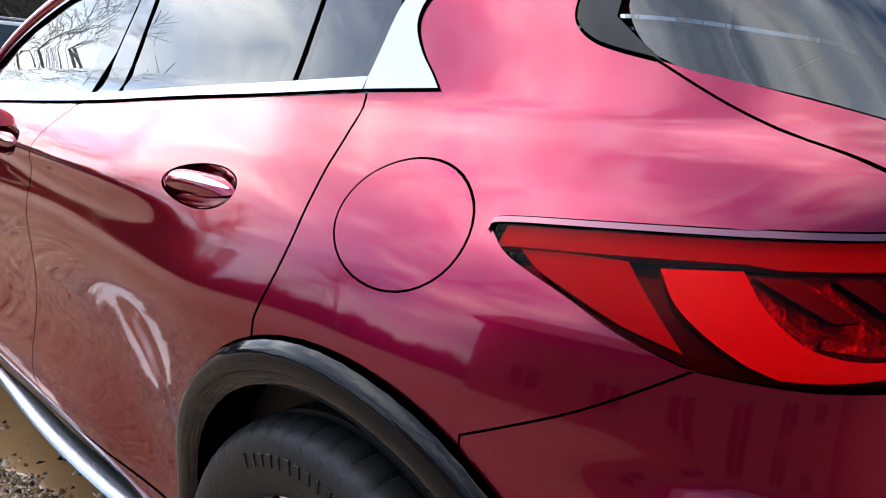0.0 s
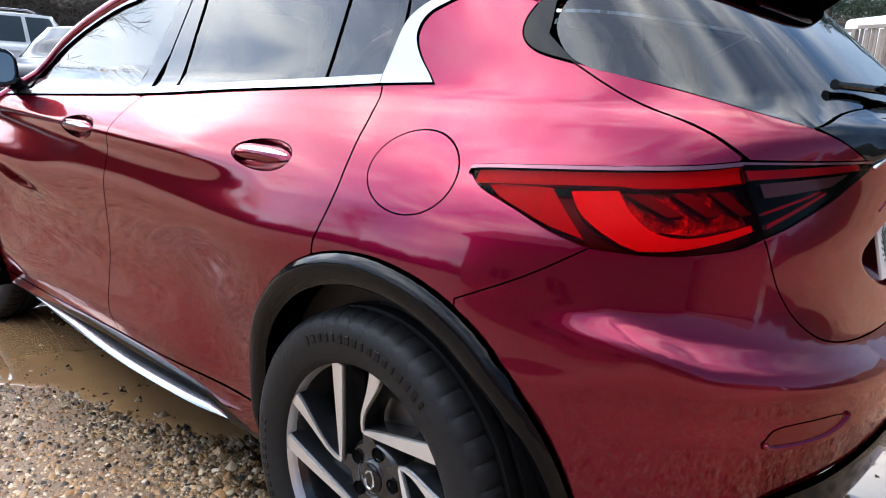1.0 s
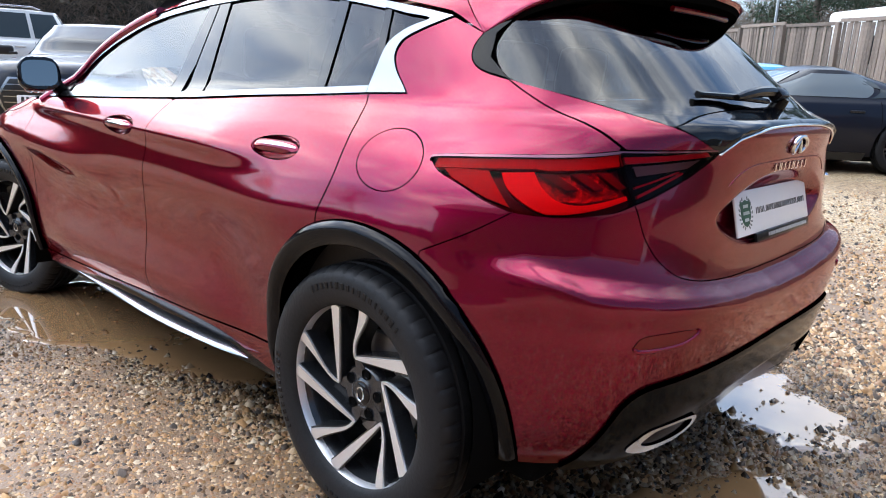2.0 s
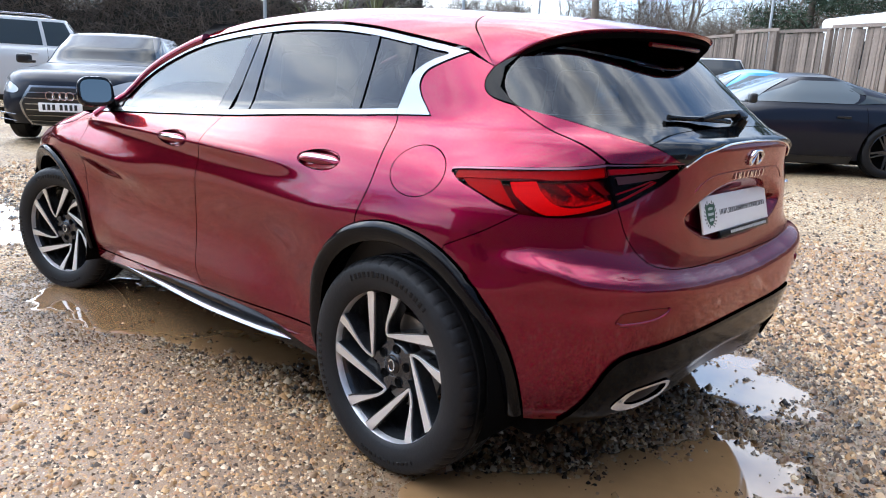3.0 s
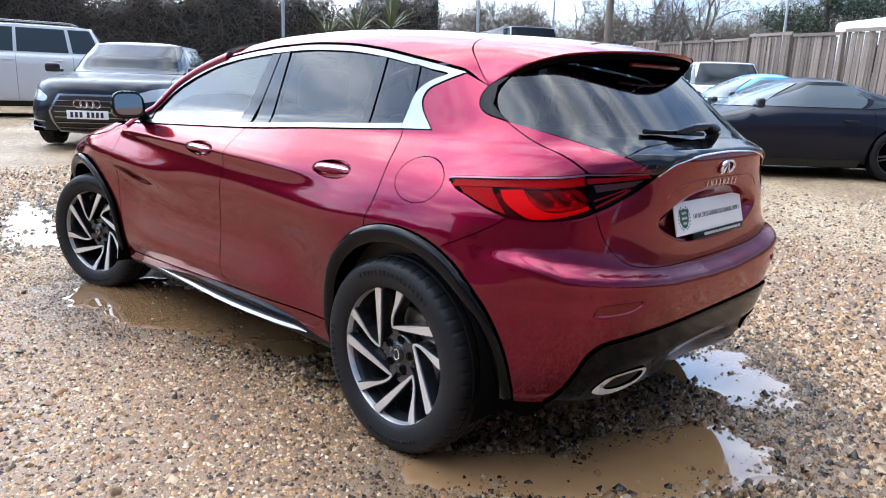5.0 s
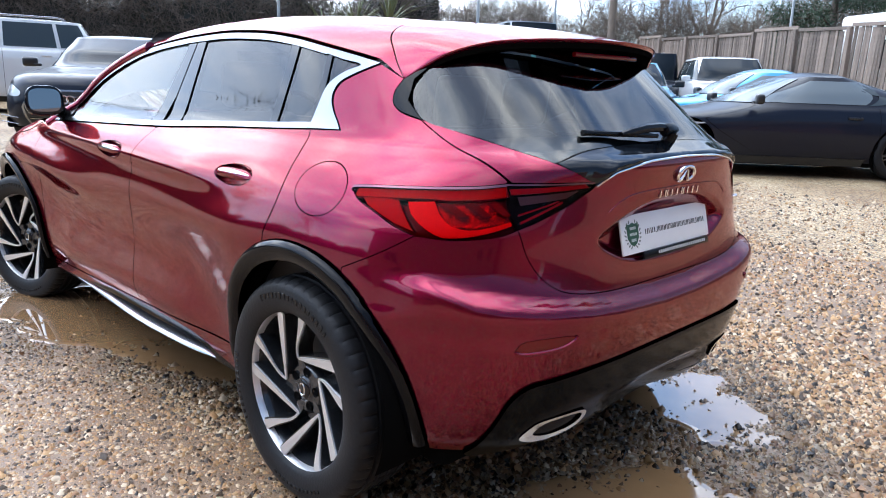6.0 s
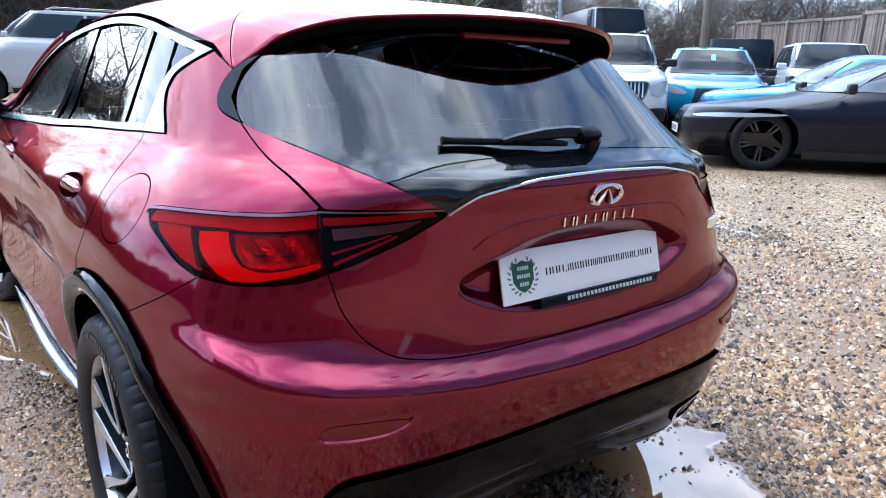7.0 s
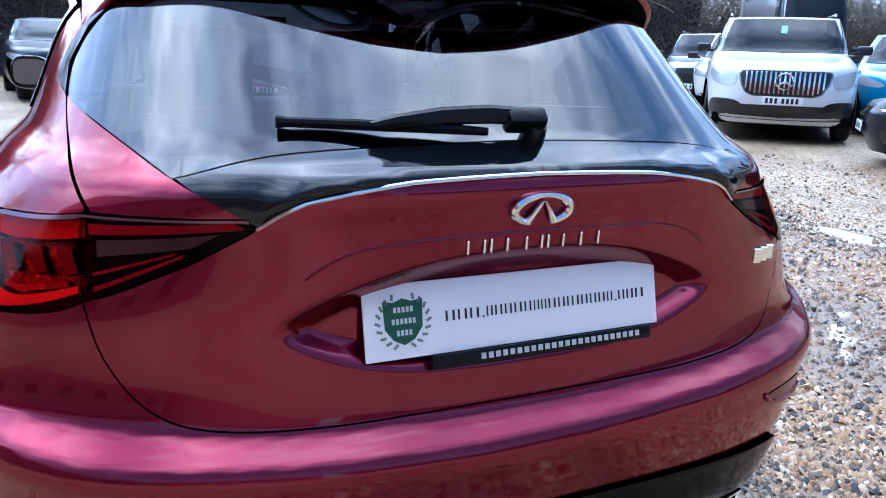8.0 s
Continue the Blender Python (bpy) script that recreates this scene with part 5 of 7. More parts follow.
def wheel(name, m, spin, parent):
    w = new(name)
    w.parent, w.matrix_basis = parent, m
    tv, tf = tyre_mesh()
    tyre = data_part("tyre", tv, tf, RUBBER, w, "black road tyre", sharp=30)
    # raised sidewall lettering as bars
    bm = bmesh.new()
    for a0, count, r, hgt in ((118, 17, 0.296, 0.017), (214, 11, 0.298, 0.015), (300, 12, 0.296, 0.010)):
        for i in range(count):
            a = a0 - i * 4.1
            x, z = pol(r, a)
            box(bm, (0.012 if i % 4 else 0.007, 0.0024, hgt * (1 if i % 5 else 1.15)), (x, 0.1172, z), (0, a - 90 + 180 * 0, 0), 0.0006, 1)
    part("sidewall_relief", bm, BLACK_TRIM, tyre, smooth=False)["kind"] = "stuff"
    rot = pose(0, 0, 0, 0, spin, 0)
    rim = part("rim", lathe(bmesh.new(), [(0.236, 0.070), (0.240, 0.088), (0.245, 0.099), (0.250, 0.101), (0.2505, 0.095), (0.244, 0.080)], 72), MACHINED, w, "machined rim edge")
    part("rim_barrel", lathe(bmesh.new(), [(0.237, 0.074), (0.230, 0.060), (0.222, 0.03), (0.212, -0.09), (0.232, -0.105)], 60), WHEEL_DARK, w)
    hub = bmesh.new()
    lathe(hub, [(0.0, 0.062), (0.034, 0.062), (0.036, 0.060), (0.050, 0.056), (0.070, 0.057), (0.078, 0.050), (0.082, 0.030), (0.080, 0.000)], 60)
    part("hub", hub, WHEEL_DARK, w, m=rot)
    for k in range(5):
        th = 179.5 - 72 * k
        bm, bd = bmesh.new(), bmesh.new()
        # each spoke forks at the hub into a straight arm and one bent like a hook
        hook = [pol(r, th - d) for r, d in ((0.094, 0), (0.112, 3), (0.132, 8), (0.152, 13.5), (0.174, 18.5), (0.198, 22.5), (0.220, 25), (0.241, 26.5))]
        bar = [pol(0.094, th - 1), pol(0.241, th - 72)]
        bar = [tuple(np.array(bar[0]) * (1 - u) + np.array(bar[1]) * u) for u in (0, 0.25, 0.5, 0.75, 1)]
        ribbon(bm, hook, (0.0032, 0.0036, 0.0042, 0.0052, 0.0072, 0.0105, 0.0135, 0.016), 0.064, 0.095, 0.005)
        ribbon(bm, bar, (0.0035, 0.0075, 0.0105, 0.0135, 0.0160), 0.064, 0.095, 0.005)
        ribbon(bd, hook, (0.0052, 0.0060, 0.0070, 0.0085, 0.0110, 0.0145, 0.018, 0.021), 0.060, 0.090, 0.050)
        ribbon(bd, bar, (0.0075, 0.0120, 0.0150, 0.0175, 0.0200), 0.060, 0.090, 0.050)
        ribbon(bd, [pol(0.045, th - 14), pol(0.075, th - 4), pol(0.100, th - 1)], (0.020, 0.016, 0.006), 0.056, 0.060, 0.035)
        spoke = part("spoke", bd, WHEEL_DARK, w, "split dark spoke with machined faces", m=rot)
        part("spoke_face", bm, MACHINED, spoke, "machined silver face")
        bm = bmesh.new()
        x, z = pol(0.056, th - 29)
        lathe(bm, [(0.0, 0.0), (0.012, 0.0), (0.0135, 0.004), (0.0150, 0.004)], 16)
        part("nut_well", bm, DARK, w, m=rot @ Matrix.Translation((x, 0.057, z)))
    cap = part("centre_cap", lathe(bmesh.new(), [(0.0, 0.068), (0.024, 0.067), (0.029, 0.064), (0.030, 0.058)], 32), BLACK_GLOSS, w)
    bm = bmesh.new()
    tube(bm, [(0.012 * math.cos(a), 0.0685, 0.019 * math.sin(a)) for a in np.linspace(0.6, 2 * math.pi - 0.1, 20)], 0.0022, 6)
    part("cap_ring", bm, CHROME, cap, m=None)
    part("brake_disc", lathe(bmesh.new(), [(0.06, 0.0), (0.150, 0.0), (0.152, -0.004), (0.152, -0.02)], 48), STEEL, w)
    bm = bmesh.new()
    box(bm, (0.10, 0.05, 0.075), (-0.135, -0.005, 0.04), (0, 18, 0), 0.012)
    part("brake_caliper", bm, STEEL, w)
    return w


wheel("rear_wheel", pose(0.0, 0.785, 0.345), 0, red_car)
wheel("front_wheel", pose(2.70, 0.785, 0.345, 0, 0, 18), 38, red_car)
wheel("rear_wheel", pose(0.0, -0.785, 0.345, 0, 0, 180), 0, red_car)
wheel("front_wheel", pose(2.70, -0.785, 0.345, 0, 0, 198), 38, red_car)


# ---- the red car's inside ----
def seat(name, x, y, w, back_h=0.62):
    bm = bmesh.new()
    box(bm, (0.50, w, 0.16), (x + 0.15, y, 0.52), bevel=0.05, seg=3)
    box(bm, (0.15, w, back_h), (x - 0.12, y, 0.80), (0, -14, 0), 0.06, 3)
    s_ = part(name, bm, SEAT, red_car, "dark leather seat")
    for dy in ([0] if w < 0.8 else [-0.38, 0.0, 0.38]):
        bm = bmesh.new()
        box(bm, (0.09, 0.27 if w < 0.8 else 0.24, 0.19), (x - 0.22, y + dy, 0.82 + back_h / 2 + 0.09), (0, -8, 0), 0.045, 3)
        part("headrest", bm, SEAT, s_)


seat("front_seat", 1.30, 0.36, 0.50)
seat("front_seat", 1.30, -0.36, 0.50)
seat("rear_seat", 0.42, 0.0, 1.24, 0.56)
bm = bmesh.new()
box(bm, (0.55, 1.40, 0.20), (2.15, 0, 0.90), (0, 6, 0), 0.06, 3)
box(bm, (2.6, 0.10, 0.42), (1.3, 0.74, 0.75), bevel=0.03)
box(bm, (2.6, 0.10, 0.42), (1.3, -0.74, 0.75), bevel=0.03)
box(bm, (0.42, 1.1, 0.05), (-0.08, 0, 1.03), bevel=0.02)
part("cabin_trim", bm, SEAT, red_car)
bm = bmesh.new()
ring = [(1.80 + 0.07 * math.sin(a), -0.36 + 0.19 * math.cos(a), 1.00 + 0.175 * math.sin(a)) for a in np.linspace(0, 2 * math.pi, 33)]
tube(bm, ring, 0.016, 8, False)
box(bm, (0.05, 0.30, 0.07), (1.83, -0.36, 1.0), (0, 22, 0), 0.02)
part("steering_wheel", bm, SEAT, red_car)
bm = bmesh.new()
box(bm, (0.03, 0.24, 0.07), (1.62, 0, 1.34), (0, 10, 0), 0.012)
part("cabin_mirror", bm, BLACK_TRIM, red_car)

# ---- parked cars ----
WHITE_PAINT = car_paint("white_paint", (0.62, 0.62, 0.62), 0.0, 0.3, 0.05)
NAVY_PAINT = car_paint("dark_navy_paint", (0.006, 0.008, 0.016), 0.1, 0.3)
BLACK_PAINT = car_paint("black_blue_paint", (0.005, 0.007, 0.015), 0.0, 0.4, 0.02)
for p_ in (NAVY_PAINT, BLACK_PAINT):
    p_.node_tree.nodes["Principled BSDF"].inputs["Coat Weight"].default_value = 0.32
    p_.node_tree.nodes["Principled BSDF"].inputs["Specular IOR Level"].default_value = 0.15
CYAN_PAINT = car_paint("bright_blue_paint", (0.006, 0.24, 0.46), 0.2, 0.3)
SILVER_PAINT = car_paint("silver_grey_paint", (0.32, 0.33, 0.35), 0.7, 0.3)
# opaque; the lighter base stands in for the view through side windows
SIDE_BG_GLASS = material("parked_side_glass", (0.035, 0.045, 0.050), 0.04, spec=0.5)
BG_GLASS = material("parked_car_glass", (0.014, 0.018, 0.022), 0.05, spec=0.13)
# opaque; bright cabin and sky reflection are painted into the base colour
PAINTED_BG_GLASS = material("pale_painted_glass", (0.11, 0.13, 0.145), 0.04, spec=0.35)
HEADLAMP = material("headlamp_lens", (0.42, 0.44, 0.46), 0.25, 0.2, coat=1.0)
BG_BLACK = material("parked_black_trim", (0.012, 0.012, 0.013), 0.35)
TAIL_RED = material("parked_tail_red", (0.45, 0.01, 0.012), 0.15, coat=0.8)
STICKER = material("green_sticker", (0.16, 0.42, 0.30), 0.5)

SHARED = {}


def shared_mesh(key, build):
    """A mesh that alike parts share."""
    if key not in SHARED:
        bm = bmesh.new()
        build(bm)
        mesh = bpy.data.meshes.new(key)
        bm.normal_update()
        bm.to_mesh(mesh)
        bm.free()
        for f in mesh.polygons:
            f.use_smooth = True
        mesh.set_sharp_from_angle(angle=radians(38))
        SHARED[key] = mesh
    return SHARED[key]


def shared_part(name, key, build, mat, parent, m):
    mesh = shared_mesh(key, build)
    if not mesh.materials:
        mesh.materials.append(mat)
    ob = new(name, mesh)
    ob.parent, ob.matrix_basis = parent, m
    return ob


def plain_wheel(parent, m, r, dark):
    rr = 0.72 * r
    w = new("wheel")
    w.parent, w.matrix_basis = parent, m
    key = "%03d" % round(r * 1000)
    shared_part("tyre", "tyre_" + key, lambda b: lathe(b, [(rr, 0.09), (rr + 0.02, 0.108), ((r + rr) / 2, 0.115), (r - 0.02, 0.105), (r, 0.085), (r, 0.03), (r - 0.006, 0.028), (r - 0.006, 0.02), (r, 0.018), (r, -0.09), (rr, -0.11)], 40), RUBBER, w, Matrix())
    tone = WHEEL_DARK if dark else MACHINED
    shared_part("rim", ("dark" if dark else "bright") + "_rim_" + key, lambda b: lathe(b, [(rr + 0.004, 0.095), (rr - 0.006, 0.098), (rr - 0.014, 0.085), (rr - 0.03, -0.06)], 40), tone, w, Matrix())
    shared_part("backing", "backing_" + key, lambda b: lathe(b, [(0.0, 0.0), (rr - 0.02, 0.0)], 24), DARK, w, Matrix())

    def spoke(b):
        arm_solid(b, (0.0, 0.02), (0.016, rr - 0.008), 0.022, 0.012, 0.075, 0.092, 0.03)
        arm_solid(b, (0.02, 0.02), (0.075, rr - 0.016), 0.016, 0.010, 0.074, 0.090, 0.03)
    for k in range(5):
        shared_part("spoke", ("dark" if dark else "bright") + "_spoke_" + key, spoke, tone, w, pose(0, 0, 0, 0, 72 * k + 20, 0))
    shared_part("hub", ("dark" if dark else "bright") + "_hub", lambda b: lathe(b, [(0, 0.088), (0.03, 0.086), (0.06, 0.08), (0.07, 0.05)], 20), tone, w, Matrix())
    return w


def parked_car(name, label, at, heading, paint, L=4.8, W=1.9, H=1.65, base=2.85, front_over=0.9, r=0.36, bonnet=0.98, belt_z=1.06, screen=(1.05, 1.75), back=(0.05, 0.5), deck=None,
               inset=0.24, kind="suv", dark_wheels=False, grille="bars", lamp_z=0.78, rails=False, low=0.24, nose_n=3.0, dome=0.06, lamp_tall=1.0, sticker=False, roof=None):
    """One parked car. Along x the rear axle is 0; screen: how far the windscreen's foot and head lie behind the nose; back: how far the rear screen's foot and head lie before the tail."""
    xn, xt, h = base + front_over, base + front_over - L, W / 2
    deck = deck or belt_z
    top_z = H - dome
    fw, fh, bf, bh = xn - screen[0], xn - screen[1], xt + back[0], xt + back[1]
    nose = [(low, xn - 0.14), (0.42, xn - 0.02), (0.58, xn), (bonnet - 0.22, xn - 0.03), (bonnet - 0.10, xn - 0.13), (bonnet - 0.03, xn - 0.13 - (xn - 0.13 - fw) * 0.45), (belt_z, fw), ((belt_z + top_z) / 2, (fw + fh) / 2 + 0.04), (top_z, fh)]
    tail = [(low, xt + 0.12), (0.45, xt + 0.01), (0.60, xt), (deck - 0.16, xt + 0.02), (deck - 0.03, xt + 0.06), (belt_z + 0.01 if deck < belt_z else deck + 0.02, bf), ((belt_z + top_z) / 2, (bf + bh) / 2 - 0.03), (top_z, bh)]
    half = [(low, h - 0.10), (0.38, h - 0.025), (0.6, h), (belt_z - 0.22, h - 0.01), (belt_z - 0.06, h - 0.05), (belt_z, h - 0.09), ((belt_z + top_z) / 2, h - 0.05 - inset * 0.55), (top_z, h - 0.06 - inset)]
    x_b = fh - 0.30
    x_a = min(bh + 0.30, x_b - 0.15)
    sh = Shape(x_a, x_b, tail, nose, half, ((0.2, 4.2), (belt_z, 3.6), (H, 3.2)), ((0.2, nose_n), (belt_z, 3.4), (H, 3.2)))
    car = thing(name, label, "car", Matrix.Translation((at[0], at[1], float(ground_z(at[0] + 1.4 * math.cos(radians(heading)), at[1] + 1.4 * math.sin(radians(heading)))))) @ pose(0, 0, 0, 0, 0, heading), "parked cars")
    mid_r, mid_f = sh.xr - sh.LP * math.pi / 2, sh.xf + sh.LP * math.pi / 2
    ax = lambda *p: [sh.at_x(x, z) for x, z in p]
    fy = lambda *p: [sh.at_y(y, z, True) for y, z in p]
    ry = lambda *p: [sh.at_y(y, z) for y, z in p]
    flip_f = lambda pts: [(2 * mid_f - s, z) for s, z in pts[::-1]]
    flip_r = lambda pts: [(2 * mid_r - s, z) for s, z in pts[::-1]]
    ro = r + 0.045
    side = [(mid_r, low)] + ax((xt + 0.35, low), *arc(0, r, ro, 200, -20, 20), *arc(base, r, ro, 200, -20, 20), (xn - 0.35, low)) + [(mid_f, low), (mid_f, top_z), (mid_r, top_z)]
    kw = dict(size=0.09, size_z=0.05, gap=0, soft=0, depth=0.02)
    panel("body", sh, side, paint, car, **kw)
    panel("body", sh, side, paint, car, mirror=True, **kw)
    # roof
    ss = np.linspace(mid_r, mid_f, 40)
    ring = sh.point(ss, np.full(40, top_z))
    ring = np.concatenate([ring, (ring * (1, -1, 1))[::-1][1:-1]])
    cen = np.array([(fh + bh) / 2, 0, top_z])
    ts = np.linspace(0, 1, 8)
    P = np.array([cen + (ring - cen) * (1 - t) * (1, 1, 0) + (0, 0, dome * (1 - (1 - t) ** 2.6)) for t in ts])
    P = np.concatenate([P, P[:, :1]], 1)
    grid_part("roof", P, roof or paint, car, flip=True)
    # windows
    wl, wh = belt_z + 0.03, top_z - 0.05
    k2 = dict(size=0.09, gap=0.004, soft=0.002, depth=0.01)
    x_f0, x_f1, x_r0, x_r1 = fw - 0.22, fh - 0.12, bf + 0.28, bh + 0.10
    xm = (x_f0 + x_r0) / 2 + 0.05
    cut = lambda a, b, c, d: ax((a, wl), (b, wl), (d, wh), (c, wh))
    if kind == "van":
        wins = [cut(x_f0 - 0.75, x_f0, x_f1 - 0.55, x_f1)]
    elif kind in ("coupe",):
        wins = [cut(xm - 0.25, x_f0, xm - 0.20, x_f1), ax((x_r0 + 0.35, wl + 0.05), (xm - 0.30, wl), (xm - 0.25, wh), (x_r1 + 0.25, wh - 0.02))]
    else:
        wins = [cut(xm + 0.03, x_f0, xm + 0.0, x_f1), cut(x_r0 + 0.62, xm - 0.03, x_r1 + 0.52, xm - 0.05), cut(x_r0, x_r0 + 0.55, x_r1 + 0.02, x_r1 + 0.46)]
    for w_ in wins:
        for mir in (False, True):
            panel("window", sh, w_, PAINTED_BG_GLASS if kind == "coupe" and w_ is wins[0] else SIDE_BG_GLASS, car, off=0.008, mirror=mir, **k2)
    yb, yt = h - 0.20, h - 0.14 - inset
    ws = fy((yb, belt_z + 0.015), (yt, top_z - 0.03), (0, top_z - 0.02)) + flip_f(fy((yb, belt_z + 0.015), (yt, top_z - 0.03))) + [(mid_f, belt_z + 0.005)]
    panel("windscreen", sh, ws, PAINTED_BG_GLASS if kind == "coupe" else BG_GLASS, car, off=0.012, **k2)
    if sticker:
        zs = belt_z + 0.62 * (top_z - belt_z)
        panel("price_sticker", sh, fy((0.055, zs + 0.06), (-0.03, zs + 0.065), (-0.045, zs - 0.05), (0.04, zs - 0.055)), STICKER, car, off=0.020, size=0.05, gap=0, soft=0, depth=0.003)
    if kind != "van":
        rs_ = ry((yb - 0.02, max(belt_z, deck) + 0.05), (yt, top_z - 0.04), (0, top_z - 0.03)) + flip_r(ry((yb - 0.02, max(belt_z, deck) + 0.05), (yt, top_z - 0.04))) + [(mid_r, max(belt_z, deck) + 0.04)]
        panel("rear_screen", sh, rs_, BG_GLASS, car, off=0.004, **k2)
    # front
    gw = 0.36 * h / 0.95
    k3 = dict(size=0.05, gap=0, soft=0.001, depth=0.012)
    if grille == "frame":
        go = fy((0.34, 0.70), (0.47, 0.50), (0.40, 0.25), (0.0, 0.22)) + flip_f(fy((0.34, 0.70), (0.47, 0.50), (0.40, 0.25))) + [(mid_f, 0.70)]
        g_ = panel("grille", sh, go, BG_BLACK, car, off=0.004, label="black grille with bright bars", **k3)
        go2 = fy((0.365, 0.725), (0.50, 0.50), (0.42, 0.225), (0.0, 0.195)) + flip_f(fy((0.365, 0.725), (0.50, 0.50), (0.42, 0.225))) + [(mid_f, 0.725)]
        panel("grille_frame", sh, go2, SATIN_CHROME, car, off=0.003, holes=[go], **k3)
        for z in (0.28, 0.35, 0.42, 0.49, 0.56, 0.63):
            wv = 0.42 if z < 0.6 else 0.38
            panel("grille_bar", sh, fy((wv, z), (wv, z + 0.013), (0, z + 0.014)) + flip_f(fy((wv, z), (wv, z + 0.013))) + [(mid_f, z)], SATIN_CHROME, g_, off=0.012, **k3)
        for q in range(4):
            bm = bmesh.new()
            tube(bm, [(xn + 0.012, -0.117 + 0.078 * q + 0.05 * math.cos(a), 0.60 + 0.05 * math.sin(a)) for a in np.linspace(0, 2 * math.pi, 20)], 0.008, 6, False)
            part("badge_ring", bm, CHROME, g_)
        for k in (1, -1):
            bm = bmesh.new()
            for z in (0.28, 0.36):
                tube(bm, [(xn - 0.06, k * 0.56, z), (xn - 0.13, k * 0.80, z + 0.03)], 0.006, 6)
            part("intake_bar", bm, SATIN_CHROME, car)
    elif grille == "upright":
        half_g = [(0.46, 0.955), (0.545, 0.945), (0.57, 0.90), (0.535, 0.78), (0.46, 0.665), (0.36, 0.625)]
        go = fy(*half_g) + flip_f(fy(*half_g))
        g_ = panel("grille", sh, go, BG_BLACK, car, off=0.005, label="black grille with upright bars", **k3)
        rim_ = [(y * 1.035 + 0.004, 0.79 + (z - 0.79) * 1.06) for y, z in half_g]
        panel("grille_frame", sh, fy(*rim_) + flip_f(fy(*rim_)), SATIN_CHROME, car, off=0.003, holes=[go], **k3)
        for q in range(17):
            y = -0.48 + 0.06 * q
            zl = float(np.interp(abs(y), [0.36, 0.46, 0.55], [0.65, 0.69, 0.82]))
            panel("grille_bar", sh, fy((y + 0.011, zl), (y + 0.011, 0.94), (y - 0.011, 0.94), (y - 0.011, zl)), CHROME, g_, off=0.016, **k3)
        bm = bmesh.new()
        tube(bm, [(xn + 0.03, 0.105 * math.cos(a), 0.82 + 0.105 * math.sin(a)) for a in np.linspace(0, 2 * math.pi, 28)], 0.011, 6, False)
        for q in range(3):
            a = radians(90 + 120 * q)
            tube(bm, [(xn + 0.03, 0, 0.82), (xn + 0.03, 0.09 * math.cos(a), 0.82 + 0.10 * math.sin(a))], [0.018, 0.006], 6)
        part("round_badge", bm, CHROME, g_, "round chrome badge")
        for k in (1, -1):
            lo_ = smooth_line([(k * 0.93, 0.44), (k * 0.91, 0.54), (k * 0.82, 0.565), (k * 0.60, 0.55), (k * 0.50, 0.47), (k * 0.62, 0.37), (k * 0.88, 0.345)], 3, True)
            panel("side_intake", sh, fy(*lo_), BG_BLACK, car, off=0.006, **k3)
        panel("lower_intake", sh, fy((0.60, 0.50), (0.66, 0.35), (0, 0.33)) + flip_f(fy((0.60, 0.50), (0.66, 0.35))) + [(mid_f, 0.50)], BG_BLACK, car, off=0.004, **k3)
        blade_ = [(0.93, 0.335), (0.60, 0.315), (0.0, 0.305)]
        panel("splitter", sh, fy(*blade_) + flip_f(fy(*blade_))[1:] + flip_f(fy(*[(y, z - 0.05) for y, z in blade_]))[::-1] + fy(*[(y, z - 0.05) for y, z in blade_])[::-1][1:], paint, car, off=0.02, **k3)
    elif grille == "kidney":
        for k in (1, -1):
            ko = smooth_line([(k * 0.03, 0.64), (k * 0.06, 0.68), (k * 0.24, 0.67), (k * 0.28, 0.62), (k * 0.24, 0.50), (k * 0.05, 0.49)], 3, True)
            g_ = panel("grille", sh, fy(*ko), BG_BLACK, car, off=0.008, **k3)
            for q in range(6):
                y = k * (0.06 + 0.034 * q)
                panel("grille_bar", sh, fy((y + 0.005, 0.51), (y + 0.005, 0.66), (y - 0.005, 0.66), (y - 0.005, 0.51)), WHEEL_DARK, g_, off=0.018, **k3)
            panel("side_intake", sh, fy((k * 0.86, 0.46), (k * 0.50, 0.42), (k * 0.46, 0.28), (k * 0.84, 0.30)), BG_BLACK, car, off=0.003, **k3)
    else:
        g_ = panel("grille", sh, fy((gw, lamp_z + 0.02), (gw + 0.06, 0.52), (0, 0.50)) + flip_f(fy((gw, lamp_z + 0.02), (gw + 0.06, 0.52))) + [(mid_f, lamp_z + 0.03)], BG_BLACK, car, off=0.004, **k3)
        for z in (0.56, 0.62, 0.68):
            panel("grille_bar", sh, fy((gw, z), (gw, z + 0.014), (0, z + 0.014)) + flip_f(fy((gw, z), (gw, z + 0.014))) + [(mid_f, z)], WHEEL_DARK, g_, off=0.012, **k3)
        panel("lower_intake", sh, fy((0.62, 0.42), (0.55, 0.30), (0, 0.28)) + flip_f(fy((0.62, 0.42), (0.55, 0.30))) + [(mid_f, 0.43)], BG_BLACK, car, off=0.003, **k3)
    for k in (1, -1):
        if kind == "defender":
            bm = bmesh.new()
            lathe(bm, [(0.0, 0.03), (0.07, 0.02), (0.09, 0.0)], 24)
            part("headlamp", bm, HEADLAMP, car, m=pose(xn - 0.02, k * 0.62, 0.80, 0, 0, -90))
        elif grille == "upright":
            lamp = smooth_line([(k * y, z) for y, z in ((0.60, 0.885), (0.62, 0.77), (0.72, 0.735), (0.90, 0.79), (0.96, 0.93), (0.90, 0.975), (0.74, 0.94))], 3, True)
            panel("headlamp", sh, fy(*lamp), HEADLAMP, car, off=0.006, **k3)
        else:
            lamp = smooth_line([(k * (h - a), lamp_z + b * lamp_tall) for a, b in ((0.13, -0.05), (0.06, 0.06), (0.25, 0.04), (0.46, -0.04), (0.40, -0.09))], 3, True)
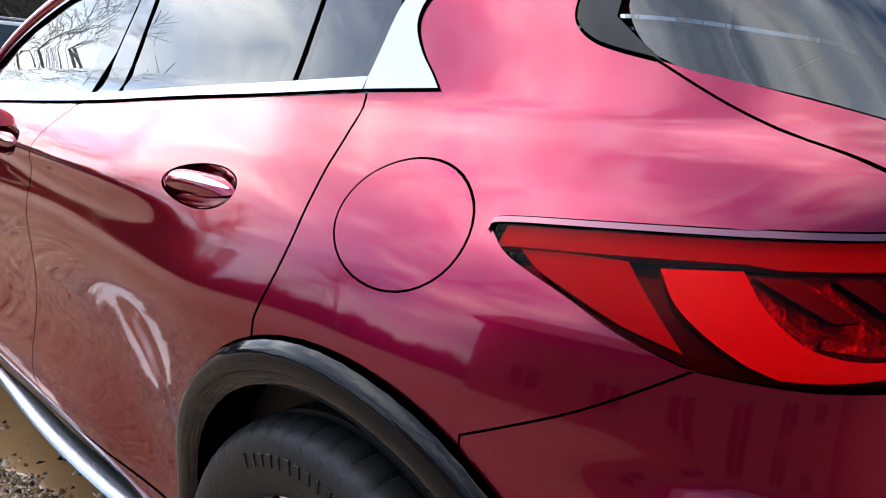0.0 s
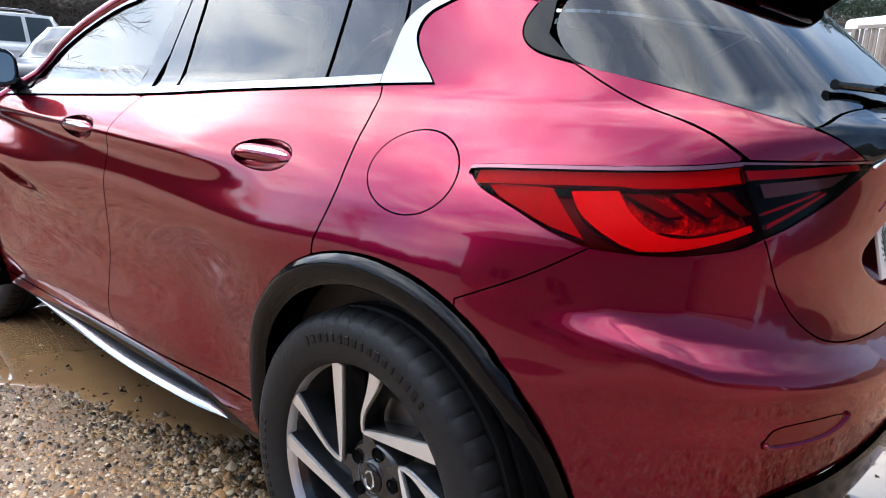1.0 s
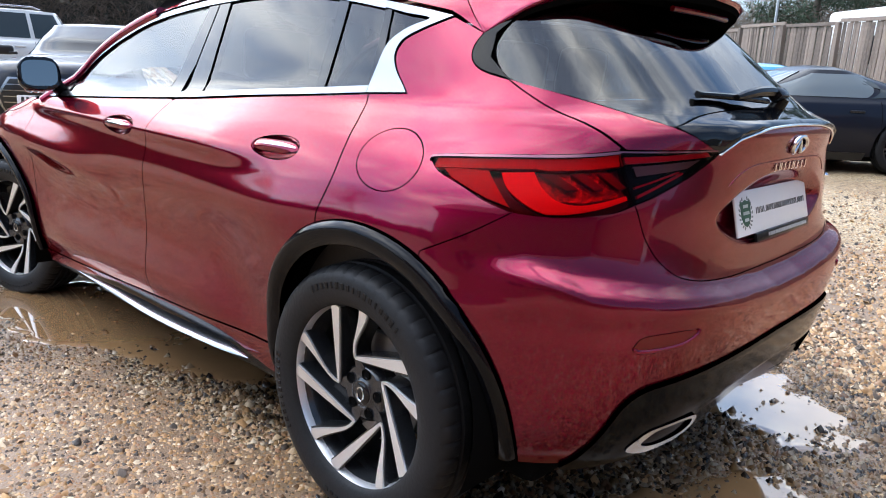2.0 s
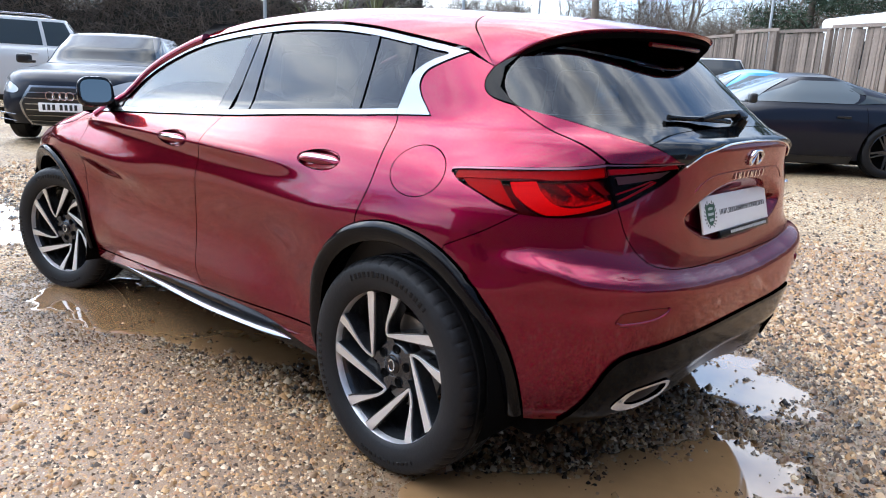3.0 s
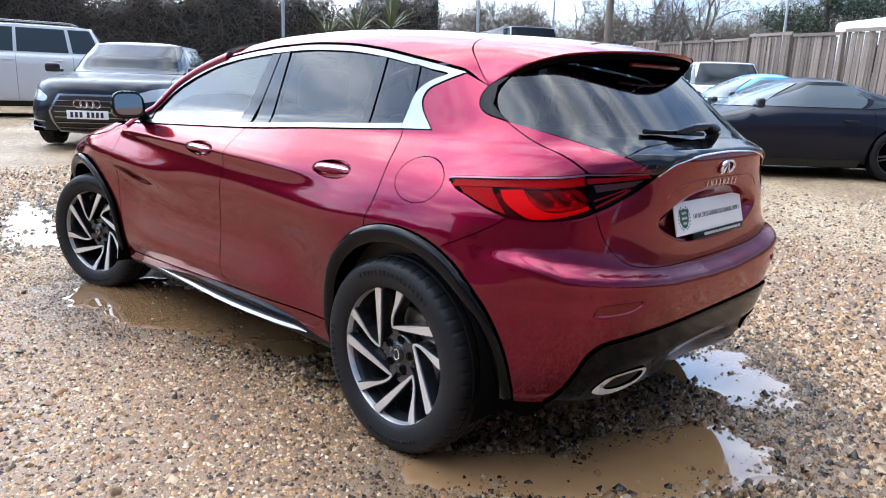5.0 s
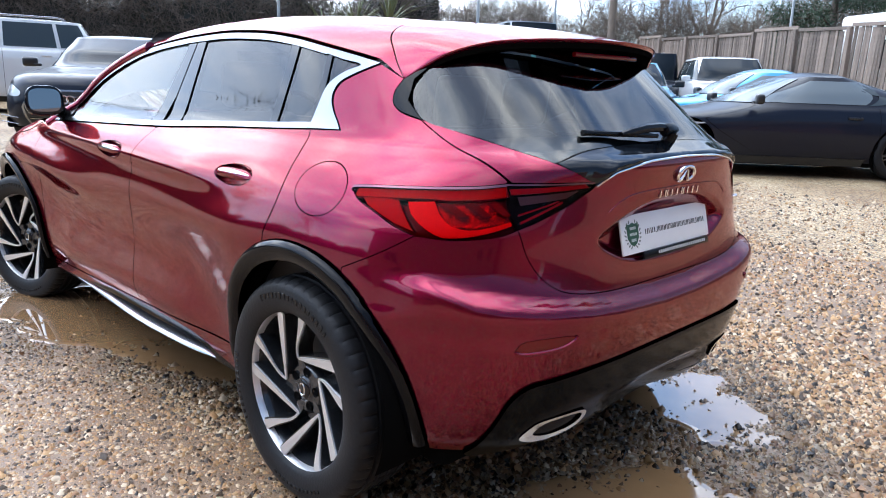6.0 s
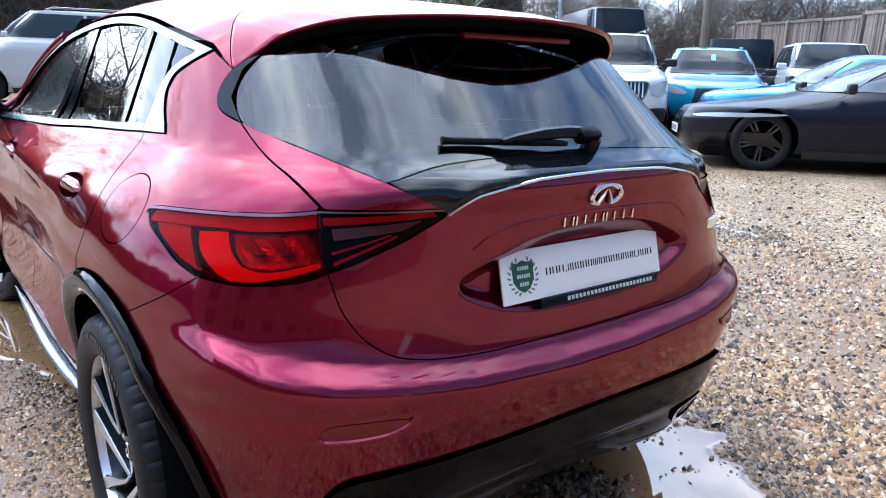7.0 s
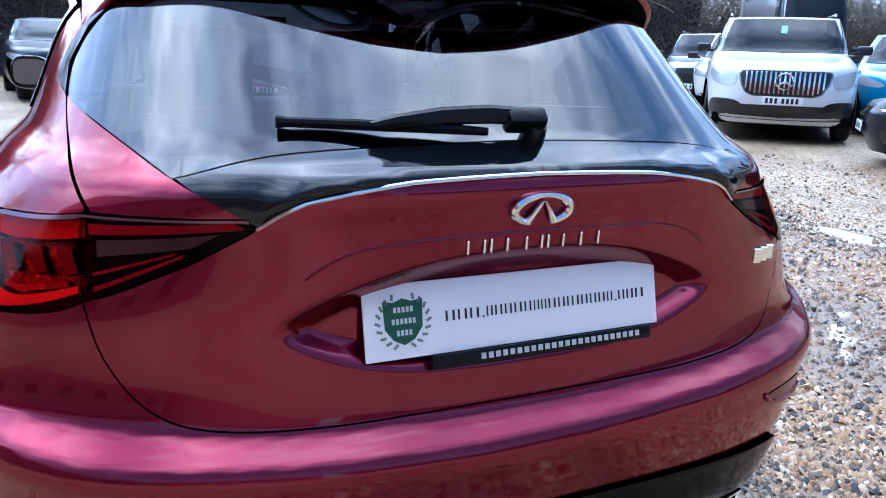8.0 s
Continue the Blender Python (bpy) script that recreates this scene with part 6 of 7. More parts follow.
            panel("headlamp", sh, fy(*lamp), HEADLAMP, car, off=0.006, **k3)
        tl = [(k * (h - 0.06), deck - 0.12), (k * (h - 0.42), deck - 0.12), (k * (h - 0.40), deck - 0.22), (k * (h - 0.04), deck - 0.26)]
        panel("tail_lamp", sh, ry(*tl), TAIL_RED, car, off=0.006, **k3)
        bm = bmesh.new()
        box(bm, (0.10, 0.20, 0.13), (fw - 0.28, k * (h + 0.06), belt_z + 0.07), (0, 0, k * -10), 0.04, 3)
        box(bm, (0.05, 0.10, 0.04), (fw - 0.26, k * (h - 0.05), belt_z + 0.03), (0, 0, 0), 0.012)
        part("door_mirror", bm, BG_BLACK if kind != "suvw" else paint, car)
        for hx in ((xm + 0.16, xm - 0.80) if kind not in ("coupe", "van") else (xm - 0.10,)):
            s0, z0 = sh.at_x(hx, belt_z - 0.14)
            q = sh.point(s0, z0)
            bm = bmesh.new()
            box(bm, (0.19, 0.03, 0.030), (q[0], k * (q[1] + 0.012), q[2]), (0, 0, 0), 0.01)
            part("door_handle", bm, paint if kind != "coupe" else BG_BLACK, car)
        for gx in ((fw - 0.30, xm, x_r0 + 0.55) if kind != "coupe" else (fw - 0.34, xm - 0.42)):
            panel("door_gap", sh, ax((gx, low + 0.14), (gx + 0.007, low + 0.14), (gx + 0.007, belt_z), (gx, belt_z)), DARK, car, off=0.0015, mirror=k < 0, **k3)
        panel("sill_trim", sh, ax((ro + 0.08, low), (base - ro - 0.08, low), (base - ro - 0.06, low + 0.10), (ro + 0.06, low + 0.10)), BG_BLACK, car, off=0.006, mirror=k < 0, **k3)
        if rails:
            bm = bmesh.new()
            tube(bm, [(bh + 0.35, k * (h - 0.30), top_z + 0.03), (bh + 0.5, k * (h - 0.29), top_z + 0.08), (fh - 0.5, k * (h - 0.29), top_z + 0.08), (fh - 0.35, k * (h - 0.30), top_z + 0.03)], 0.018, 8)
            part("roof_rail", bm, BG_BLACK if paint is not WHITE_PAINT else SATIN_CHROME, car)
        for wx in (0.0, base):
            hw = min(h, float(sh.point(*sh.at_x(wx + (0.25 if wx else 0.0), 0.62))[1]) + 0.01)
            plain_wheel(car, pose(wx, k * (hw - 0.115), r, 0, 0, 0 if k > 0 else 180), r, dark_wheels)
            bm = bmesh.new()
            arcs = [[bm.verts.new((wx + (ro + 0.002) * math.cos(a), k * y, r + (ro + 0.002) * math.sin(a))) for a in np.linspace(radians(-22), radians(202), 20)] for y in (hw - 0.03, hw - 0.35)]
            for i in range(19):
                bm.faces.new((arcs[0][i], arcs[0][i + 1], arcs[1][i + 1], arcs[1][i]))
            bm.faces.new(arcs[1])
            part("arch_liner", bm, DARK, car)
    pl = part("number_plate", box(bmesh.new(), (0.012, 0.52, 0.111), bevel=0.003), PLATE_WHITE, car, m=pose(xn + 0.012, 0, 0.46 if grille == "frame" else 0.56 if grille == "upright" else 0.44, 0, 0, 0))
    bars("plate_bar", [(0.20 - 0.058 * i - (0.03 if i > 3 else 0), 0.165 - 0.058 * i - (0.03 if i > 3 else 0), -0.035, 0.035) for i in range(7)], INK, pl, 0.002, 0.0065)
    bm = bmesh.new()
    box(bm, (L - 0.5, W - 0.35, 0.14), ((xn + xt) / 2, 0, low + 0.05), bevel=0.03)
    part("floor_pan", bm, DARK, car)
    return car


def place(px, py, heading, lead):
    """The rear axle's place of a car whose nose, lead metres ahead of it, is at (px, py)."""
    return (px - lead * math.cos(radians(heading)), py - lead * math.sin(radians(heading)))


# saloon with a wide bright-barred grille
parked_car("saloon_car", "dark navy saloon with a wide bright-barred grille", place(8.3, -1.15, 141, 3.95), 141, NAVY_PAINT, 5.17, 1.945, 1.53, 3.0, 0.95, 0.36, 0.98, 1.00, (1.36, 2.30), (0.75, 1.45), 1.0, 0.24, "saloon", False, "frame", 0.74, nose_n=5.5, lamp_tall=1.3)
# low dark coupe
parked_car("coupe_car", "matt black-blue two-door coupe with dark wheels", (1.37, -9.73), 42, BLACK_PAINT, 4.85, 1.90, 1.39, 2.82, 0.92, 0.355, 0.84, 0.94, (1.50, 2.42), (0.25, 1.70), 0.98, 0.27, "coupe", True, "kidney", 0.66, dome=0.07, lamp_tall=0.45, low=0.17)
parked_car("coupe_car", "bright blue low coupe", (2.8, -12.05), 42, CYAN_PAINT, 4.5, 1.88, 1.48, 2.6, 0.95, 0.345, 0.94, 1.0, (1.35, 2.1), (0.35, 1.6), 0.94, 0.27, "coupe", True, "bars", 0.66, dome=0.08)
parked_car("suv_car", "white sports utility car with an upright-barred grille", place(5.67, -7.66, 136, 3.85), 136, WHITE_PAINT, 4.9, 2.10, 1.80, 2.92, 0.93, 0.385, 1.14, 1.20, (1.10, 1.75), (0.10, 0.75), None, 0.20, "suv", True, "upright", 0.88, True, nose_n=4.4, sticker=True, roof=BG_GLASS)
parked_car("suv_car", "bright blue compact sports utility car", place(5.5, -10.3, 128, 3.65), 128, CYAN_PAINT, 4.7, 1.95, 1.63, 2.8, 0.85, 0.37, 1.02, 1.08, (1.15, 1.9), (0.10, 0.8), None, 0.26, "suv", True, "bars", 0.82, sticker=True)
parked_car("off_road_car", "boxy black off-road car with a pale roof edge", place(7.85, -14.75, 121, 3.4), 121, BLACK_PAINT, 4.5, 1.80, 1.98, 2.79, 0.60, 0.40, 1.18, 1.22, (1.05, 1.25), (0.02, 0.06), None, 0.10, "defender", True, "bars", 0.86, nose_n=6.0, sticker=True, roof=SILVER_PAINT)
parked_car("pickup_car", "white double-cab pickup truck with steel wheels", place(4.9, -13.9, 127, 4.0), 127, WHITE_PAINT, 4.9, 1.98, 1.86, 3.1, 0.90, 0.40, 1.18, 1.22, (1.35, 2.0), (0.5, 0.9), None, 0.22, "suvw", True, "bars", 0.92, nose_n=4.0)
parked_car("panel_van", "silver panel van with a wide dark windscreen", place(12.3, -16.3, 148, 4.3), 148, SILVER_PAINT, 5.9, 2.02, 2.95, 3.66, 0.95, 0.35, 1.20, 1.30, (0.70, 1.35), (0.0, 0.03), None, 0.14, "van", False, "bars", 0.95, nose_n=3.6)
parked_car("suv_car", "white full-size sports utility car seen side-on", (16.3, -3.5), 78, WHITE_PAINT, 4.95, 1.96, 1.97, 2.9, 0.95, 0.39, 1.18, 1.33, (1.15, 1.85), (0.12, 0.45), None, 0.20, "suvw", True, "bars", 0.9, True)
parked_car("saloon_car", "dark blue saloon facing the yard", place(12.2, 1.3, 188, 3.7), 188, NAVY_PAINT, 4.8, 1.85, 1.44, 2.85, 0.85, 0.34, 0.95, 0.98, (1.4, 2.2), (0.7, 1.4), 1.0, 0.24, "saloon", False, "bars", 0.72)
parked_car("saloon_car", "dark grey saloon at the yard's edge", place(12.9, 4.4, 190, 3.7), 190, BLACK_PAINT, 4.7, 1.83, 1.46, 2.8, 0.85, 0.34, 0.95, 1.0, (1.3, 2.1), (0.6, 1.3), 1.0, 0.24, "saloon", False, "bars", 0.72)
parked_car("suv_car", "white sports utility car in the back row", place(9.1, -10.2, 130, 3.7), 130, WHITE_PAINT, 4.7, 1.88, 1.68, 2.8, 0.88, 0.36, 1.02, 1.08, (1.1, 1.85), (0.1, 0.6), None, 0.22, "suv", False, "bars", 0.82)
parked_car("suv_car", "silver-grey sports utility car in the back row", place(11.6, -11.4, 130, 3.7), 130, SILVER_PAINT, 4.7, 1.88, 1.72, 2.8, 0.88, 0.36, 1.04, 1.10, (1.1, 1.85), (0.1, 0.6), None, 0.22, "suv", False, "bars", 0.82, True)

# ---- hedge, trees, fence, posts and the house behind ----
BARK = material("grey_brown_bark", (0.13, 0.105, 0.085), 0.9, vary=0.25, scale=3, relief=0.4, relief_scale=30)
TWIG = material("bare_twigs", (0.17, 0.135, 0.105), 0.9, vary=0.25, scale=0.8)
DARK_TWIG = material("hedge_twigs", (0.15, 0.12, 0.10), 0.9, vary=0.3, scale=0.9)
HEDGE_LEAF = material("dull_hedge_leaves", (0.026, 0.027, 0.019), 0.5, vary=0.5, scale=1.6)
PINE_LEAF = material("pine_needles", (0.035, 0.06, 0.03), 0.6, vary=0.35, scale=0.8)
SPIKE_LEAF = material("spiky_leaves", (0.14, 0.15, 0.07), 0.5, vary=0.35, scale=2)
WOOD = material("weathered_fence_wood", (0.125, 0.097, 0.076), 0.85, vary=0.45, scale=2.2, relief=0.35, relief_scale=45, piece=1.1)
POLE_WOOD = material("pole_wood", (0.19, 0.15, 0.115), 0.85, vary=0.2, scale=4)
GALV = material("galvanised_steel", (0.42, 0.43, 0.44), 0.45, 0.7, vary=0.1)
BRICK_M = material("red_brick", (0.24, 0.10, 0.07), 0.85, vary=0.25, scale=5)
ROOF_TILE = material("brown_roof_tile", (0.14, 0.085, 0.065), 0.8, vary=0.25, scale=4)
CARAVAN = material("off_white_shell", (0.78, 0.77, 0.74), 0.5, vary=0.06, scale=1.2)


def fast_tubes(segments, sides=4):
    """Many tapered straight sticks in one mesh: rows of (start, end, radius, radius)."""
    a = np.array([s[0] for s in segments]); b = np.array([s[1] for s in segments])
    ra = np.array([s[2] for s in segments]); rb = np.array([s[3] for s in segments])
    d = b - a
    d /= np.maximum(np.linalg.norm(d, axis=1, keepdims=True), 1e-9)
    ref = np.where(np.abs(d[:, 2:3]) < 0.9, [[0, 0, 1.0]], [[1.0, 0, 0]])
    u = np.cross(d, ref); u /= np.linalg.norm(u, axis=1, keepdims=True)
    w = np.cross(d, u)
    ang = 2 * np.pi * np.arange(sides) / sides
    o = np.cos(ang)[None, :, None] * u[:, None] + np.sin(ang)[None, :, None] * w[:, None]
    V = np.concatenate([a[:, None] + o * ra[:, None, None], b[:, None] + o * rb[:, None, None]], 1)
    n = len(a)
    k = np.arange(sides)
    f = np.stack([k, (k + 1) % sides, sides + (k + 1) % sides, sides + k], 1)
    F = (f[None] + (np.arange(n) * 2 * sides)[:, None, None]).reshape(-1, 4)
    return V.reshape(-1, 3), F


def leaf_quads(points, size, rng, stretch=1.8):
    """Small bent leaves at random turns."""
    n = len(points)
    d = rng.normal(size=(n, 3)); d /= np.linalg.norm(d, axis=1, keepdims=True)
    e = np.cross(d, rng.normal(size=(n, 3))); e /= np.linalg.norm(e, axis=1, keepdims=True)
    nrm = np.cross(d, e)
    s = size * (0.6 + 0.8 * rng.random((n, 1)))
    V = np.stack([points - d * s * stretch / 2, points + e * s / 2 + nrm * s * 0.15, points + d * s * stretch / 2, points - e * s / 2 + nrm * s * 0.15], 1)
    return V.reshape(-1, 3), np.arange(4 * n).reshape(n, 4)


def quick_mesh(name, V, F, mat, parent=None, label=""):
    mesh = bpy.data.meshes.new(name)
    mesh.vertices.add(len(V))
    mesh.vertices.foreach_set("co", np.asarray(V, np.float32).ravel())
    k = F.shape[1]
    mesh.loops.add(F.size)
    mesh.loops.foreach_set("vertex_index", F.astype(np.int32).ravel())
    mesh.polygons.add(len(F))
    mesh.polygons.foreach_set("loop_start", np.arange(0, F.size, k, dtype=np.int32))
    mesh.update(calc_edges=True)
    return finish(name, mesh, mat, parent, label)


def bare_tree(seed, height, spread=1.0):
    """Segments of a leafless tree: the trunk and limbs, then the fine twigs."""
    rng = np.random.default_rng(seed)
    big, fine = [], []

    def grow(p, d, length, r, depth):
        steps = 3 if depth < 3 else 2
        for i in range(steps):
            d = d + rng.normal(size=3) * 0.16 + (0, 0, 0.05)
            d = d / np.linalg.norm(d)
            q = p + d * length / steps
            (big if depth < 3 else fine).append((p, q, r, r * 0.86))
            p, r = q, r * 0.86
            if depth and depth < 6 and rng.random() < 0.55:
                side(p, d, length * 0.62, r * 0.55, depth + 1)
        if depth < 6:
            for _ in range(3 if depth < 3 else 2):
                side(p, d, length * rng.uniform(0.62, 0.85), r * rng.uniform(0.55, 0.75), depth + 1)

    def side(p, d, length, r, depth):
        v = rng.normal(size=3)
        v -= d * v.dot(d)
        v /= np.linalg.norm(v)
        t = rng.uniform(0.35, 0.75) * spread
        e = d * math.cos(t) + v * math.sin(t)
        grow(p, e, length, max(r, 0.009), depth)

    grow(np.zeros(3), np.array([0, 0, 1.0]), height * 0.30, height * 0.022, 0)
    return big, fine


def make_tree(seed, height, spread=1.0):
    big, fine = bare_tree(seed, height, spread)
    tree = thing("bare_tree", "leafless broad tree with fine bare twigs", "tree", group="bare trees")
    quick_mesh("trunk", *fast_tubes(big, 7), BARK, tree)
    quick_mesh("crown", *fast_tubes(fine, 3), TWIG, tree)
    return tree


trees = [make_tree(3, 9.5), make_tree(8, 8.5, 1.15), make_tree(21, 10.5, 0.9)]
for k, tree in enumerate(trees):
    x, y = ((24.0, -33.0), (34.0, -30.0), (17.0, -36.0))[k]
    tree.matrix_basis = pose(x, y, float(ground_z(x, y)) - 0.1, 0, 0, 40 * k)
SPOTS = ((30, -36, 1, 60), (21, -41, 2, 10), (40, -38, 0, 200), (14.5, -42, 1, 120), (11, -38, 0, 300), (4, -40, 1, 250),
         (19.5, 5.6, 0, 75), (26, 12, 2, 20), (14, 17, 1, 160), (-12, 24, 1, 30), (3, 30, 2, 140), (-22, 12, 0, 200))
for x, y, k, turn in SPOTS:
    s = 0.85 + 0.3 * ((x * 7 + y * 3) % 5) / 5
    copy_thing(trees[k], pose(x, y, float(ground_z(x, y)) - 0.1, 0, 0, turn) @ Matrix.Diagonal((s, s, s, 1)))


def hedge(name, label, path, height, depth, seed, leaf, twig, leaves, twigs, leaf_size=0.06, heart=0.90):
    """A rough hedge along a line: a dense dark heart, crossing twigs and small leaves."""
    rng = np.random.default_rng(seed)
    path = np.array(path, float)
    seg = np.linalg.norm(np.diff(path, axis=0), axis=1)
    cum = np.concatenate([[0], np.cumsum(seg)])

    def along_path(t):
        return np.stack([np.interp(t, cum, path[:, 0]), np.interp(t, cum, path[:, 1])], 1)
    def tall(t):
        return height * (0.86 + 0.10 * np.sin(t * 0.9 + seed) + 0.07 * np.sin(t * 2.3 + 1.7 * seed) + 0.05 * np.sin(t * 5.1))
    ob = thing(name, label, "hedge", kind="stuff")
    # heart
    n, mrows = max(12, int(cum[-1] / 0.5)), 14
    t = np.linspace(0, cum[-1], n)
    c = along_path(t)
    d = np.gradient(c, axis=0); d /= np.linalg.norm(d, axis=1, keepdims=True)
    nx = np.stack([-d[:, 1], d[:, 0]], 1)
    rows = []
    for a in np.linspace(0, np.pi, mrows):
        bulge = 0.30 * depth * (np.sign(np.cos(a)) * abs(np.cos(a)) ** 0.5)
        jit = rng.normal(size=n) * 0.10
        z = tall(t) * heart * np.sin(a) ** 0.6 + rng.normal(size=n) * 0.08 * np.sin(a)
        rows.append(np.concatenate([c + nx * (bulge + jit)[:, None], (z + ground_z(c[:, 0], c[:, 1]) - 0.05)[:, None]], 1))
    grid_part("heart", np.array(rows), leaf, ob, sharp=None)
    tt = rng.random(twigs) * cum[-1]
    off = np.where(rng.random(twigs) < 0.5, -1, 1) * depth * rng.uniform(0.22, 0.52, twigs)
    p = along_path(tt)
    dd = np.stack([np.interp(tt, t, nx[:, 0]), np.interp(tt, t, nx[:, 1])], 1)
    p = p + dd * off[:, None]
    z = rng.random(twigs) ** 0.75 * tall(tt)
    a = np.concatenate([p, (z + ground_z(p[:, 0], p[:, 1]))[:, None]], 1)
    v = rng.normal(size=(twigs, 3)) * (1, 1, 0.7) + (0, 0, 0.7)
    v /= np.linalg.norm(v, axis=1, keepdims=True)
    ln = rng.uniform(0.25, 0.95, twigs) * (1 if leaves else 1.6)
    b = a + v * ln[:, None]
    quick_mesh("twigs", *fast_tubes(list(zip(a, b, np.full(twigs, 0.011), np.full(twigs, 0.004))), 3), twig, ob)["kind"] = "stuff"
    if leaves:
        tt = rng.random(leaves) * cum[-1]
        p = along_path(tt)
        dd = np.stack([np.interp(tt, t, nx[:, 0]), np.interp(tt, t, nx[:, 1])], 1)
        p = p + dd * ((rng.random(leaves) - 0.5) * depth * 1.05)[:, None]
        z = rng.random(leaves) ** 0.8 * tall(tt) * 1.02
        q = np.concatenate([p, (z + ground_z(p[:, 0], p[:, 1]))[:, None]], 1)
        quick_mesh("leaves", *leaf_quads(q, leaf_size, rng), leaf, ob)["kind"] = "stuff"
    return ob


hedge("tall_hedge", "tall dark tangled hedge of ivy and bare twigs", [(22, 14), (23.5, 4), (23, -6), (21, -12.5), (18.5, -17.5)], 4.7, 2.4, 4, HEDGE_LEAF, DARK_TWIG, 26000, 40000, 0.07)
hedge("scrub_hedge", "bare brown scrub along the yard's far side", [(22, -17), (19, -23), (13, -27), (4, -27), (-6, -24)], 4.2, 2.2, 9, TWIG, TWIG, 0, 30000, heart=0.55)
hedge("far_hedge", "brown bare wood edge in the distance", [(60, -20), (44, -46), (20, -58), (-10, -60)], 8.5, 4.0, 13, TWIG, TWIG, 0, 18000, heart=0.55)
hedge("garden_hedge", "evergreen hedge out of view behind the yard", [(-2, 22), (10, 23), (24, 15)], 3.4, 2.0, 17, HEDGE_LEAF, DARK_TWIG, 5000, 5000, 0.10)
# unseen; added near and tall to darken what the tailgate reflects
hedge("garden_hedge", "evergreen hedge out of view behind the yard", [(-9, -24), (-14, -12), (-15.5, -3)], 5.0, 2.0, 19, HEDGE_LEAF, DARK_TWIG, 4000, 4000, 0.10)


# evergreen over the fence
def pine(at, height, seed):
    rng = np.random.default_rng(seed)
    ob = thing("pine_tree", "dark evergreen pine with drooping boughs", "tree", pose(*at, float(ground_z(*at))))
    big, tips = [((0, 0, 0), (0.1, 0.1, height), 0.16, 0.04)], []
    for i in range(46):
        z = height * (0.22 + 0.76 * i / 46)
        a, ln = rng.random() * 6.28, (height - z) * 0.34 + 0.6
        e = np.array([math.cos(a) * ln, math.sin(a) * ln, z + ln * rng.uniform(-0.15, 0.3)])
        big.append(((0, 0, z), tuple(e), 0.04, 0.012))
        for _ in range(420):
            t = rng.random() ** 0.6
            tips.append(np.array([0, 0, z]) * (1 - t) + e * t + rng.normal(size=3) * (0.09 + 0.08 * t))
    quick_mesh("trunk", *fast_tubes(big, 6), BARK, ob)
    quick_mesh("needles", *leaf_quads(np.array(tips), 0.030, rng, 6.0), PINE_LEAF, ob)["kind"] = "stuff"


pine((6.6, -24.0), 7.5, 5)
pine((4.2, -26.5), 8.5, 6)


# spiky plants in front of the hedge
def spiky(at, size, seed):
    rng = np.random.default_rng(seed)
    ob = thing("spiky_plant", "spiky palm-lily with long sword leaves", "plant", pose(*at, float(ground_z(*at))), "spiky plants")
    bm = bmesh.new()
    tube(bm, [(0, 0, 0), (0.05, 0.02, size * 0.45), (0.02, 0.06, size * 0.85)], [0.12, 0.10, 0.08], 8)
    part("stem", bm, BARK, ob)
    for i in range(44):
        a, up = rng.random() * 6.28, rng.uniform(-0.1, 1.35)
        ln = size * rng.uniform(0.40, 0.58)
        d, side = np.array([math.cos(a) * math.cos(up), math.sin(a) * math.cos(up), math.sin(up)]), np.array([-math.sin(a), math.cos(a), 0])
        bm = bmesh.new()
        prev = None
        for t in np.linspace(0, 1, 5):
            c = np.array([0.02, 0.05, size * 0.85]) + d * ln * t - np.array([0, 0, 0.22 * ln * t * t])
            w = 0.035 * (1 - t) ** 0.6 + 0.002
            row = [bm.verts.new(c - side * w), bm.verts.new(c + np.array([0, 0, -0.01])), bm.verts.new(c + side * w)]
            if prev:
                for j in range(2):
                    bm.faces.new((prev[j], prev[j + 1], row[j + 1], row[j]))
            prev = row
        part("leaf", bm, SPIKE_LEAF, ob)


spiky((16.8, -12.6), 2.9, 1)
spiky((15.9, -13.2), 3.1, 2)
spiky((17.6, -12.0), 2.7, 3)

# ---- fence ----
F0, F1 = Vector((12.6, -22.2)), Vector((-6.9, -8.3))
fence = thing("timber_fence", "tall weathered close-board timber fence", "fence")
run = (F1 - F0)
turn_f = math.degrees(math.atan2(run.y, run.x))
n_bays = int(run.length / 1.83)


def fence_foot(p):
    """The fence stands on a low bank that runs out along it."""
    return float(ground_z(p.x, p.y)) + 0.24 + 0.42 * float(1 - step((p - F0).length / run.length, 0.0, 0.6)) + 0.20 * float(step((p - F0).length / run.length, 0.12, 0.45))


